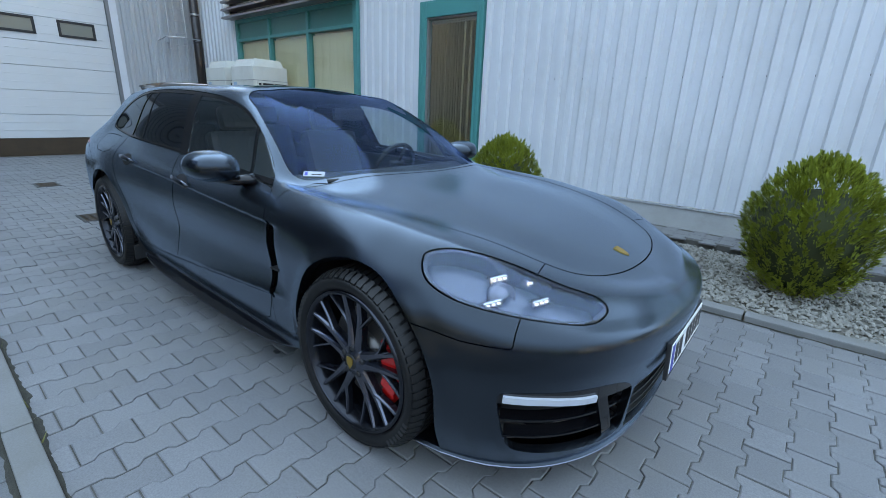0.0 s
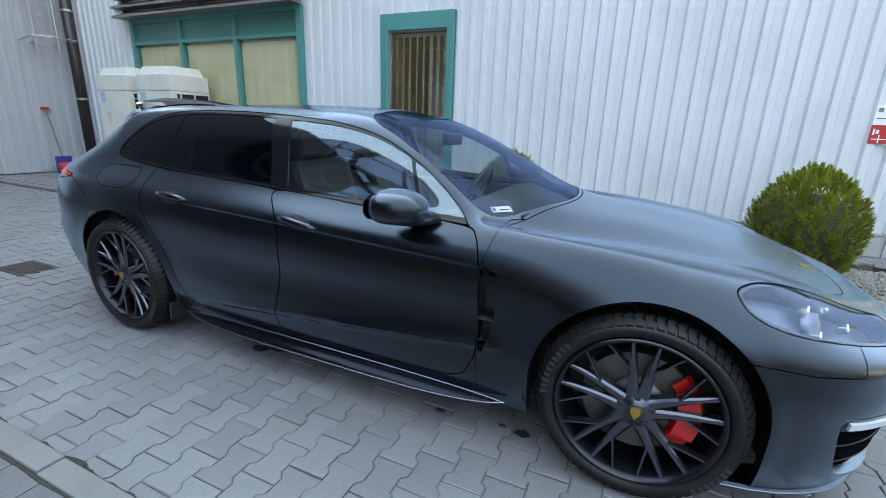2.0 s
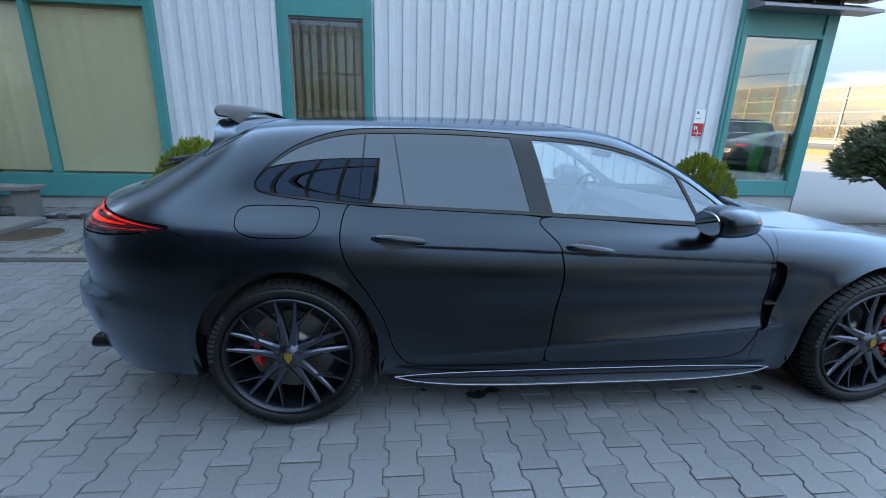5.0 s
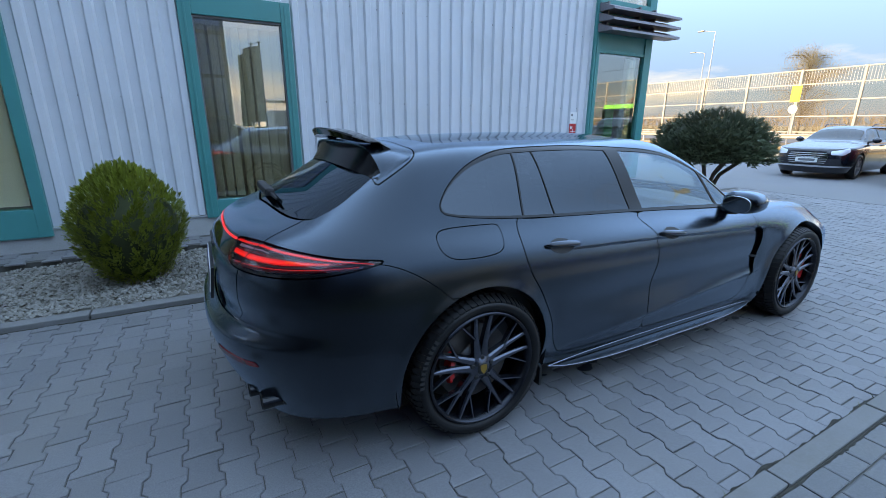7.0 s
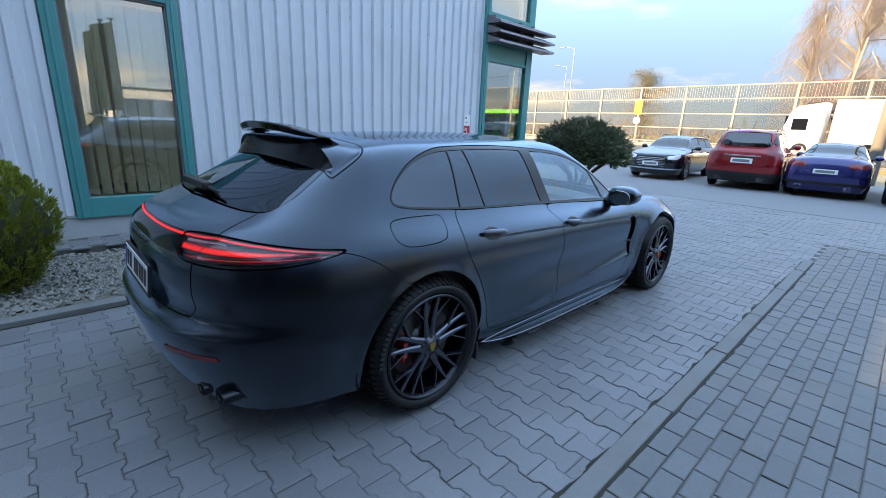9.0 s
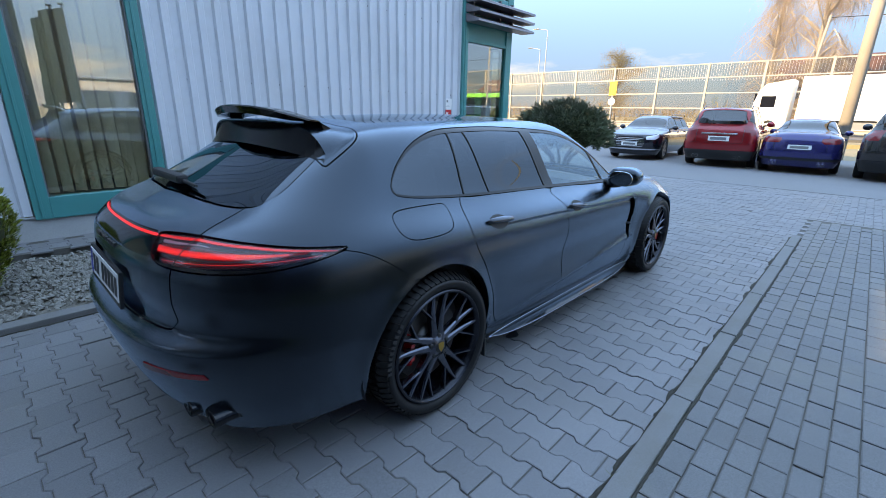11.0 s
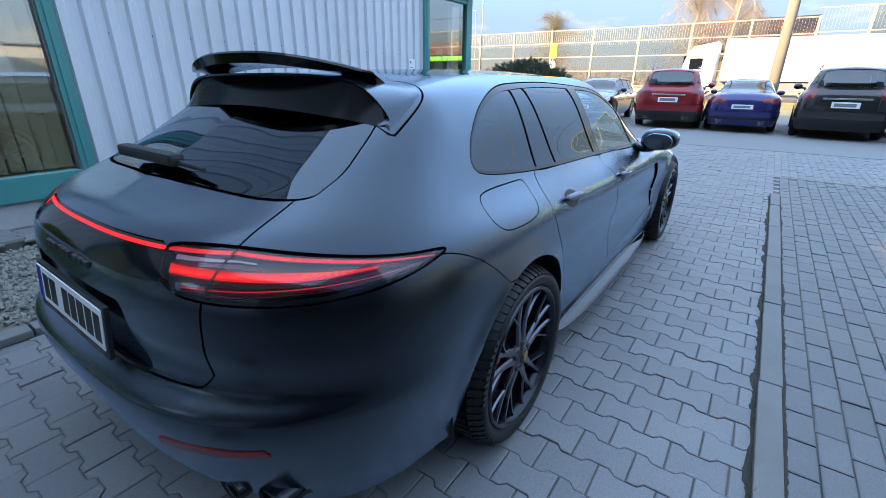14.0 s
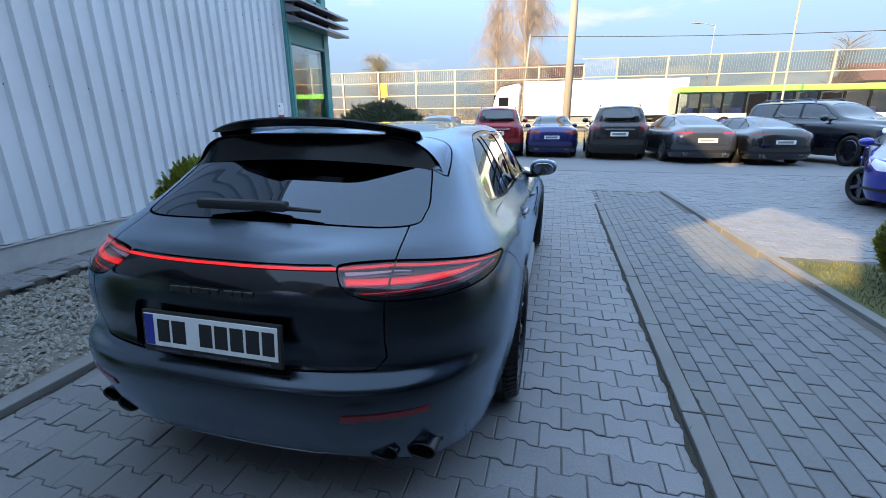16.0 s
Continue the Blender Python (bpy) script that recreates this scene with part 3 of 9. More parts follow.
    frame_bars("window_frame", [((x0, yb, z0), (x0 + 0.14, y1, z1)), ((x1 - 0.19, yb, z0), (x1, yb + 0.19, z1)), ((x0 + 0.14, yb + 0.004, z0), (x1 - 0.19, y1, 0.65)), ((x0 + 0.14, yb + 0.004, 2.74), (x1 - 0.19, y1, 2.79)), ((x0 + 0.14, yb + 0.004, 3.08), (x1 - 0.19, y1, 3.62)),
                                ((x1 - 0.14, 5.3, z0), (x1, 5.5, z1)), ((x1 - 0.14, yb + 0.19, z0), (x1 - 0.004, 5.3, 0.65)), ((x1 - 0.14, yb + 0.19, 2.74), (x1 - 0.004, 5.3, 3.62)), ((x0 + 0.14, yb + 0.004, 6.1), (x1 - 0.19, y1, 6.2)), ((x1 - 0.14, yb + 0.19, 6.1), (x1 - 0.004, 5.3, 6.2))], w, M["teal"])
    frame_bars("cover_strip", [((x0 + 0.045, yb - 0.015, z0 + 0.02), (x0 + 0.075, yb, z1))], w, M["teal"], 0.004)
    part("infill_panel", box((x0 + 0.14, yb + 0.03, 2.79), (x1 - 0.19, WALL_Y + 0.02, 3.08)), M["teal"], w)
    for lo, hi in (((x0 + 0.14, WALL_Y - 0.04, 0.65), (x1 - 0.19, WALL_Y - 0.034, 2.74)), ((x0 + 0.14, WALL_Y - 0.04, 3.62), (x1 - 0.19, WALL_Y - 0.034, 6.1)), ((x1 - 0.06, yb + 0.19, 0.65), (x1 - 0.054, 5.3, 2.74)), ((x1 - 0.06, yb + 0.19, 3.62), (x1 - 0.054, 5.3, 6.1))):
        p = part("pane", box(lo, hi), M["corner_pane"], w)
        p.visible_shadow = False
    tagged(link_mesh("green_cabinet", box((4.95, 4.25, 0.28), (5.2, 4.75, 1.95), 0.01), material("green lacquer", (0.01, 0.30, 0.07), 0.4, vary=0.1)), "tall bright green cabinet inside the glazed corner", "cabinet")
    tagged(link_mesh("upper_blind", box((4.05, 4.02, 3.7), (5.25, 4.03, 6.1)), M["blind"]), "pale blind behind the upper corner glass", "blind")


window_with_blinds()


def louvre_set(x0, x1, z0, count, reach, group):
    w = thing("sun_louvre", "dark bronze sun louvre blades over the window", "louvre", group, at=((x0 + x1) / 2, WALL_Y - 0.1, z0))
    for i in range(count):
        z = z0 + i * 0.165
        prof = [(WALL_Y - reach, z + 0.005), (WALL_Y - reach + 0.008, z + 0.045), (WALL_Y - 0.12, z + 0.156), (WALL_Y - 0.09, z + 0.156), (WALL_Y - 0.09, z + 0.015)]
        part("blade", prism(prof, x0, x1, "x"), M["dark_metal"], w)
    for x in (x0 + 0.1, (x0 + x1) / 2, x1 - 0.5):
        part("bracket", box((x - 0.015, WALL_Y - reach * 0.5, z0 + 0.05), (x + 0.015, WALL_Y - 0.03, z0 + count * 0.165)), M["dark_metal"], w)


M["lamp_tube"] = material("lit office lamp", (0.8, 0.8, 0.75), 0.4, emit=(0.70, 0.86, 1.0), emit_power=1.4)
for x0, x1 in ((-7.9, -6.5), (-5.6, -4.2), (-2.7, -1.3)):
    lamp_ = thing("ceiling_light", "long lit lamp on the office ceiling", "ceiling light", "office lamps", at=((x0 + x1) / 2, 4.9, 3.29))
    part("lamp_body", box((x0 - 0.03, 4.78, 3.24), (x1 + 0.03, 5.02, 3.298), 0.008), M["white_metal"], lamp_)
    part("lit_panel", box((x0, 4.81, 3.215), (x1, 4.99, 3.24), 0.006), M["lamp_tube"], lamp_)
louvre_set(3.95, 5.78, 3.05, 3, 0.42, "louvres")
louvre_set(-8.6, -4.05, 3.14, 3, 0.36, "louvres")


def workshop_door():
    d = thing("door_1", "white sectional workshop door with two small windows, closed", "door", at=(WX, 0, 0.37), kind="structure")
    z = 0.38
    rnd = random.Random(2)
    for i in range(8):
        h = 0.505
        part("door_section", box((WX - 0.10, -3.2, z), (WX - 0.045, 1.735, z + h - 0.008), 0.006), M["door_white"], d)
        for k in (1, 2):
            part("rib", box((WX - 0.047, -3.18, z + h * k / 3 - 0.006), (WX - 0.041, 1.72, z + h * k / 3 + 0.006), 0.003), M["door_white"], d)
        z += h
    for y0 in (-2.6, -1.5, -0.25, 0.80):
        fr = part("door_window", shut(lambda bm: [add_box(bm, (WX - 0.05, y0 + a, b), (WX - 0.02, y0 + c, e), 0.006) for a, b, c, e in ((0, 2.54, 0.05, 2.88), (0.62, 2.54, 0.67, 2.88), (0.05, 2.54, 0.62, 2.59), (0.05, 2.83, 0.62, 2.88))]), M["black"], d)
        part("pane", box((WX - 0.04, y0 + 0.05, 2.59), (WX - 0.035, y0 + 0.62, 2.83)), material("dim door glass", (0.22, 0.21, 0.17), 0.12), fr)
    structure("door_trim", [cube_data((WX - 0.14, 1.735, 0.0), (WX + 0.05, 1.80, 4.42)), cube_data((WX - 0.14, -3.30, 0.0), (WX + 0.05, -3.2, 4.42)), cube_data((WX - 0.14, -3.2, 4.42), (WX + 0.05, 1.80, 4.5))], M["grey_frame"], "dark grey steel frame of the workshop door", "trim")
    structure("door_reveal", [cube_data((WX - 0.13, 1.801, 0.0), (WX + 0.045, 1.949, 4.6))], M["cladding"], "white corner flashing beside the workshop door", "trim")
    structure("threshold", [cube_data((WX - 0.15, -3.2, 0.0), (WX - 0.03, 1.73, 0.375))], M["brown"], "rusty brown threshold under the workshop door", "threshold")


workshop_door()


# ---- the estate car: one skin, cut into panels ----
class Skin:
    """A surface with smooth normals that can be cut along curves."""

    def __init__(self, v, n, f):
        self.v, self.n, self.f = v, n, f

    def split(self, field):
        """Cuts along field = 0; gives the part where it is negative, and the rest."""
        v, n = self.v.tolist(), self.n.tolist()
        val = field.tolist()
        made, low, high = {}, [], []

        def cut(a, b):
            key = (min(a, b), max(a, b))
            if key not in made:
                u = val[a] / (val[a] - val[b])
                made[key] = len(v)
                v.append([p + (q - p) * u for p, q in zip(v[a], v[b])])
                n.append([p + (q - p) * u for p, q in zip(n[a], n[b])])
                val.append(0.0)
            return made[key]

        for face in self.f:
            s = [val[i] for i in face]
            if max(s) <= 0:
                low.append(face)
            elif min(s) >= 0:
                high.append(face)
            else:
                for sign, out in ((-1, low), (1, high)):
                    ring = []
                    for i, a in enumerate(face):
                        b = face[(i + 1) % len(face)]
                        if val[a] * sign >= 0:
                            ring.append(a)
                        if val[a] * val[b] < 0:
                            ring.append(cut(a, b))
                    if len(ring) > 2:
                        out.append(tuple(ring))
        v, n = np.array(v), np.array(n)
        return Skin(v, n, low), Skin(v, n, high)

    def ribbon(self, field, half):
        """The narrow strip where |field| < half, cut edge by edge so that it may be thinner than a face."""
        a, _ = self.split(field(self.v) - half)
        a = a.tidy()
        b, _ = a.split(-field(a.v) - half)
        return b.tidy()

    def tidy(self):
        used = sorted({i for f in self.f for i in f})
        to = {a: b for b, a in enumerate(used)}
        return Skin(self.v[used], self.n[used], [tuple(to[i] for i in f) for f in self.f])

    def carve(self, field, gap=0.0):
        """Takes the negative part out, leaving an open joint of the given width. field: a function of the vertices."""
        inner, rest = self.split(field(self.v) + gap / 2)
        if gap:
            _, rest = rest.split(field(rest.v) - gap / 2)
        return inner.tidy(), rest.tidy()


def inside_outline(p, outline):
    """Signed distance of 2D points to a closed outline, negative within."""
    a = np.asarray(outline, float)
    b = np.roll(a, -1, 0)
    best = np.full(len(p), 1e9)
    odd = np.zeros(len(p), bool)
    for s, e in zip(a, b):
        d = e - s
        u = np.clip(((p - s) @ d) / (d @ d + 1e-12), 0, 1)
        best = np.minimum(best, np.hypot(*(p - s - u[:, None] * d).T))
        if s[1] != e[1]:
            hit = (s[1] > p[:, 1]) != (e[1] > p[:, 1])
            odd ^= hit & (p[:, 0] < (e[0] - s[0]) * (p[:, 1] - s[1]) / (e[1] - s[1]) + s[0])
    return np.where(odd, -best, best)


def skin_part(name, skin, mat, parent, label="", lip=0.014, inset=0.0):
    """Links a piece of skin as a panel whose edges turn inwards."""
    s = skin.tidy()
    if not s.f:
        return None
    v = s.v - s.n * inset
    faces = list(s.f)
    count = {}
    for f in faces:
        for i, a in enumerate(f):
            b = f[(i + 1) % len(f)]
            key = (min(a, b), max(a, b))
            count.setdefault(key, []).append((a, b))
    vs = v.tolist()
    normals = [s.n[i] for f in faces for i in f]
    if lip:
        deep = {}
        for key, uses in count.items():
            if len(uses) == 1:
                a, b = uses[0]
                for i in (a, b):
                    if i not in deep:
                        deep[i] = len(vs)
                        vs.append((v[i] - s.n[i] * lip).tolist())
                quad = (b, a, deep[a], deep[b])
                faces.append(quad)
                q = [np.array(vs[k]) for k in quad]
                nn = np.cross(q[1] - q[0], q[3] - q[0])
                nn = nn / (np.linalg.norm(nn) + 1e-12)
                normals += [nn] * 4
    me = bpy.data.meshes.new(name)
    me.from_pydata(vs, [], faces)
    me.polygons.foreach_set("use_smooth", [True] * len(me.polygons))
    me.materials.append(mat)
    me.normals_split_custom_set([tuple(map(float, q)) for q in normals])
    ob = new(name, me)
    ob.parent = parent
    ob.matrix_parent_inverse = parent.matrix_world.inverted()
    if label:
        ob["label"] = label
    return ob


REAR_S, FRONT_S = -1.75, 1.60


def body_line(q, xr, nr, xf, nf, width):
    """Plan of one body line: straight along the side, rounded to the middle at both ends."""
    x, taper = q.copy(), np.ones_like(q)
    a = np.clip((REAR_S - q), 0, 1) * math.pi / 2
    rear = q < REAR_S
    x[rear] = REAR_S + (xr - REAR_S) * np.sin(a[rear]) ** (2 / nr)
    taper[rear] = np.clip(np.cos(a[rear]), 0, 1) ** (2 / nr)
    a = np.clip((q - FRONT_S), 0, 1) * math.pi / 2
    head = q > FRONT_S
    x[head] = FRONT_S + (xf - FRONT_S) * np.sin(a[head]) ** (2 / nf)
    taper[head] = np.clip(np.cos(a[head]), 0, 1) ** (2 / nf)
    return x, width(q) * taper


centre_z = curve((-2.6, 0.97), (-2.47, 1.015), (-2.40, 1.05), (-2.28, 1.10), (-2.0, 1.243), (-1.8, 1.346), (-1.65, 1.388), (-1.3, 1.418), (-0.6, 1.432), (-0.2, 1.427), (0.05, 1.402), (0.4, 1.298),
                 (0.75, 1.135), (1.0, 1.012), (1.12, 0.972), (1.4, 0.928), (1.8, 0.858), (2.1, 0.768), (2.3, 0.695), (2.45, 0.62))


def estate_skin():
    rear = REAR_S - np.linspace(1, 0, 56, endpoint=False)
    side = np.linspace(REAR_S, FRONT_S, 170, endpoint=False)
    head = FRONT_S + np.linspace(0, 1, 70)
    q = np.concatenate([rear, side, head])
    # each line: rear reach, rear roundness, front reach, front roundness, half width along q, height along q
    low = [
        (-2.515, 3.0, 2.352, 2.6, curve((-2.75, 0.86), (-1.75, 0.87), (-1.0, 0.845), (1.0, 0.845), (1.6, 0.893), (2.6, 0.895)),
         curve((-2.75, 0.312), (-2.45, 0.302), (-2.25, 0.255), (-1.75, 0.235), (-1.05, 0.20), (-0.3, 0.175), (1.05, 0.165), (1.6, 0.15), (2.6, 0.14))),
        (-2.572, 3.0, 2.385, 2.7, curve((-2.75, 0.90), (-1.75, 0.90), (-1.0, 0.885), (1.0, 0.885), (1.6, 0.915), (2.6, 0.92)),
         curve((-2.75, 0.45), (-2.25, 0.40), (-1.75, 0.35), (-1.0, 0.29), (0.0, 0.27), (1.0, 0.27), (1.6, 0.26), (2.6, 0.24))),
        (-2.606, 3.0, 2.405, 2.7, curve((-2.75, 0.925), (-1.75, 0.935), (-1.0, 0.915), (0.0, 0.905), (0.85, 0.905), (1.6, 0.93), (2.6, 0.93)),
         curve((-2.75, 0.622), (-2.1, 0.60), (-1.75, 0.51), (-1.0, 0.42), (0.0, 0.40), (1.0, 0.41), (1.6, 0.42), (2.6, 0.42))),
        (-2.536, 3.0, 2.430, 2.7, curve((-2.75, 0.92), (-1.9, 0.942), (-1.475, 0.952), (-1.0, 0.925), (0.0, 0.902), (0.85, 0.902), (1.475, 0.935), (1.7, 0.935), (2.6, 0.93)),
         curve((-2.75, 0.678), (-2.1, 0.67), (-1.75, 0.63), (0.0, 0.57), (1.0, 0.57), (1.6, 0.56), (2.6, 0.535))),
        (-2.545, 3.0, 2.425, 2.65, curve((-2.75, 0.915), (-1.9, 0.938), (-1.475, 0.952), (-1.0, 0.935), (0.0, 0.916), (0.85, 0.914), (1.475, 0.935), (1.8, 0.915), (2.6, 0.90)),
         curve((-2.75, 0.80), (-1.75, 0.785), (-1.0, 0.76), (0.0, 0.735), (0.85, 0.73), (1.475, 0.72), (1.8, 0.67), (2.6, 0.605))),
        (-2.53, 2.9, 2.395, 2.5, curve((-2.75, 0.90), (-1.9, 0.905), (-1.475, 0.92), (-1.0, 0.908), (0.0, 0.893), (0.85, 0.890), (1.475, 0.880), (1.8, 0.835), (2.6, 0.80)),
         curve((-2.75, 0.925), (-2.0, 0.93), (-1.475, 0.915), (-1.0, 0.885), (0.0, 0.86), (0.85, 0.85), (1.475, 0.825), (1.75, 0.775), (2.1, 0.69), (2.6, 0.645))),
        (-2.45, 2.5, 2.345, 2.4, curve((-2.75, 0.87), (-2.2, 0.86), (-1.9, 0.835), (-1.6, 0.815), (-1.0, 0.812), (-0.34, 0.795), (0.35, 0.79), (0.8, 0.80), (1.2, 0.80), (1.475, 0.785), (1.75, 0.735), (2.6, 0.70)),
         curve((-2.75, 1.018), (-2.2, 1.02), (-1.75, 1.035), (-1.475, 1.035), (-1.0, 1.02), (-0.34, 0.99), (0.35, 0.957), (0.8, 0.938), (1.2, 0.917), (1.475, 0.895), (1.75, 0.85), (2.1, 0.745), (2.6, 0.685))),
    ]
    # upper lines: the same, but with the drop below the centre profile in place of a height
    high = [
        (-2.35, 2.2, 2.28, 2.3, curve((-2.75, 0.62), (-2.15, 0.64), (-1.85, 0.625), (-1.6, 0.615), (-1.2, 0.622), (-0.4, 0.607), (0.1, 0.588), (0.45, 0.645), (0.8, 0.722), (1.0, 0.69), (1.475, 0.57), (1.8, 0.51), (2.6, 0.47)),
         curve((-2.75, 0.005), (-2.3, 0.04), (-2.0, 0.075), (-1.85, 0.085), (-1.65, 0.055), (-1.2, 0.064), (-0.4, 0.082), (0.1, 0.055), (0.45, 0.09), (0.8, 0.150), (1.0, 0.085), (1.25, 0.042), (1.475, 0.022), (1.8, 0.006), (2.6, 0.0))),
        (-2.16, 2.1, 2.20, 2.2, curve((-2.75, 0.36), (-1.6, 0.37), (0.1, 0.35), (0.8, 0.40), (1.475, 0.31), (2.6, 0.27)),
         curve((-2.75, 0.0), (-2.0, 0.02), (-1.6, 0.014), (-0.4, 0.020), (0.1, 0.018), (0.8, 0.030), (1.0, 0.018), (1.475, 0.0), (2.6, 0.0))),
        (-2.0, 2.0, 2.10, 2.0, curve((-2.75, 0.0), (2.6, 0.0)), curve((-2.75, 0.0), (2.6, 0.0))),
    ]
    lines = []
    for xr, nr, xf, nf, width, height in low:
        x, y = body_line(q, xr, nr, xf, nf, width)
        lines.append(np.stack([x, y, height(q)], 1))
    for xr, nr, xf, nf, width, drop in high:
        x, y = body_line(q, xr, nr, xf, nf, width)
        lines.append(np.stack([x, y, centre_z(x) - drop(q)], 1))
    lines = np.array(lines)
    for _ in range(6):
        mid = (np.roll(lines, 1, 1) + np.roll(lines, -1, 1)) / 2
        lines[:, 3:-3] += 0.4 * (mid[:, 3:-3] - lines[:, 3:-3])
    # across the lines: Catmull-Rom by chord
    per = [5, 9, 22, 15, 26, 12, 16, 12, 12]
    rows = []
    for k in range(len(lines) - 1):
        a, b, c, d = lines[max(k - 1, 0)], lines[k], lines[k + 1], lines[min(k + 2, len(lines) - 1)]
        if k == 0:
            a = 2 * b - c
        if k == len(lines) - 2:
            d = np.stack([b[:, 0], -b[:, 1], b[:, 2]], 1)
        ab, bc, cd = (np.sqrt(np.linalg.norm(s - r, axis=1) + 1e-6)[:, None] for r, s in ((a, b), (b, c), (c, d)))
        m1 = bc * ((b - a) / ab - (c - a) / (ab + bc) + (c - b) / bc)
        m2 = bc * ((c - b) / bc - (d - b) / (bc + cd) + (d - c) / cd)
        for j in range(per[k]):
            u = j / per[k]
            rows.append((2 * u**3 - 3 * u**2 + 1) * b + (u**3 - 2 * u**2 + u) * m1 + (-2 * u**3 + 3 * u**2) * c + (u**3 - u**2) * m2)
    rows.append(lines[-1])
    g = np.array(rows)
    x, z = g[..., 0], g[..., 2]
    # feature lines pressed into the doors: a shoulder crease and a lower blade
    run = np.clip((x + 1.0) / 0.5, 0, 1) * np.clip((0.95 - x) / 0.12, 0, 1)
    crease = 0.833 - 0.046 * x
    under = crease - z
    g[..., 1] -= np.where(under > 0, 0.017 * np.exp(-np.abs(under) / 0.11) * np.clip(under / 0.007, 0, 1), 0) * run
    blade = 0.385 + 0.080 * x
    over = z - blade
    run = np.clip((x + 0.95) / 0.45, 0, 1) * np.clip((0.98 - x) / 0.12, 0, 1)
    g[..., 1] += np.where(np.abs(over) < 0.20, 0.018 * np.exp(-np.where(over > 0, over / 0.04, -over / 0.010)), 0) * run - 0.010 * run * np.exp(-(((z - 0.55) / 0.10) ** 2))
    # wheel-arch flares
    for hub in (-1.475, 1.475):
        r = np.hypot(x - hub, z - 0.362)
        g[..., 1] += 0.012 * np.exp(-(((r - 0.40) / 0.045) ** 2)) * np.clip((0.84 - z) / 0.14, 0, 1) * (g[..., 1] > 0.6)
    nr, nc = g.shape[:2]
    # normals
    du, dv = np.gradient(g, axis=1), np.gradient(g, axis=0)
    nrm = np.cross(du, dv)
    nrm[:, 0], nrm[:, -1] = nrm[:, 1], nrm[:, -2]
    nrm[:, 0, 1] = nrm[:, -1, 1] = 0
    nrm[-1] = nrm[-2]
    nrm[-1, :, 1] = 0
    nrm /= np.linalg.norm(nrm, axis=-1, keepdims=True) + 1e-12
    if nrm[nr // 2, nc // 2, 1] < 0:
        nrm = -nrm
    # both halves, welded along the middle
    index = -np.ones((2, nr, nc), int)
    v, n = [], []
    for i in range(nr):
        for j in range(nc):
            for s in (0, 1):
                if s == 1 and g[i, j, 1] < 1e-6:
                    index[1, i, j] = index[0, i, j]
                    continue
                index[s, i, j] = len(v)
                p, m = g[i, j], nrm[i, j]
                v.append((p[0], p[1] if s else -p[1], p[2]))
                n.append((m[0], m[1] if s else -m[1], m[2]))
    faces = []
    for s in (0, 1):
        for i in range(nr - 1):
            for j in range(nc - 1):
                ring = [index[s, i, j], index[s, i, j + 1], index[s, i + 1, j + 1], index[s, i + 1, j]]
                ring = [a for k, a in enumerate(ring) if a != ring[k - 1]]
                if len(set(ring)) > 2:
                    faces.append(tuple(int(a) for a in (ring[::-1] if s else ring)))
    sk = Skin(np.array(v), np.array(n), faces)
    f = faces[len(faces) // 4]
    p = sk.v[list(f)]
    if np.dot(np.cross(p[1] - p[0], p[2] - p[0]), sk.n[f[0]]) < 0:
        sk.f = [t[::-1] for t in faces]
    return sk


def satin(name, base, rough, low, high, power, tint):
    """Satin film: a nearly black body under a soft gloss that strengthens towards grazing angles."""
    m = bpy.data.materials.new(name)
    m.use_nodes = True
    nt = m.node_tree
    p = nt.nodes["Principled BSDF"]
    out = nt.nodes["Material Output"]
    p.inputs["Base Color"].default_value = (*base, 1)
    p.inputs["Roughness"].default_value = 0.7
    p.inputs["Specular IOR Level"].default_value = 0.0
    gloss = nt.nodes.new("ShaderNodeBsdfGlossy")
    gloss.inputs["Color"].default_value = (*tint, 1)
    cells = nt.nodes.new("ShaderNodeTexNoise")
    cells.inputs["Scale"].default_value, cells.inputs["Detail"].default_value = 7.0, 3.0
    at = nt.nodes.new("ShaderNodeTexCoord")
    uneven = nt.nodes.new("ShaderNodeMapRange")
    uneven.inputs["To Min"].default_value, uneven.inputs["To Max"].default_value = rough - 0.025, rough + 0.025
    edge = nt.nodes.new("ShaderNodeLayerWeight")
    edge.inputs["Blend"].default_value = 0.5
    steep = nt.nodes.new("ShaderNodeMath")
    steep.operation = "POWER"
    steep.inputs[1].default_value = power
    span = nt.nodes.new("ShaderNodeMath")
    span.operation, span.use_clamp = "MULTIPLY_ADD", True
    span.inputs[1].default_value, span.inputs[2].default_value = high, low
    mix = nt.nodes.new("ShaderNodeMixShader")
    li = nt.links
    li.new(at.outputs["Object"], cells.inputs["Vector"])
    li.new(cells.outputs["Fac"], uneven.inputs["Value"])
    li.new(uneven.outputs["Result"], gloss.inputs["Roughness"])
    li.new(edge.outputs["Facing"], steep.inputs[0])
    li.new(steep.outputs["Value"], span.inputs[0])
    li.new(span.outputs["Value"], mix.inputs["Fac"])
    li.new(p.outputs["BSDF"], mix.inputs[1])
    li.new(gloss.outputs["BSDF"], mix.inputs[2])
    li.new(mix.outputs["Shader"], out.inputs["Surface"])
    return m


M["wrap"] = satin("satin anthracite wrap", (0.0022, 0.0023, 0.0027), 0.23, 0.045, 1.0, 2.6, (0.64, 0.83, 1.0))
M["lamp_housing"] = material("blue-grey lamp housing", (0.075, 0.09, 0.115), 0.3, metal=0.7)
M["handle"] = satin("satin dark handle", (0.003, 0.003, 0.0035), 0.18, 0.05, 0.80, 2.4, (0.78, 0.88, 1.0))
M["gloss_black"] = material("gloss black trim", (0.006, 0.006, 0.007), 0.08)
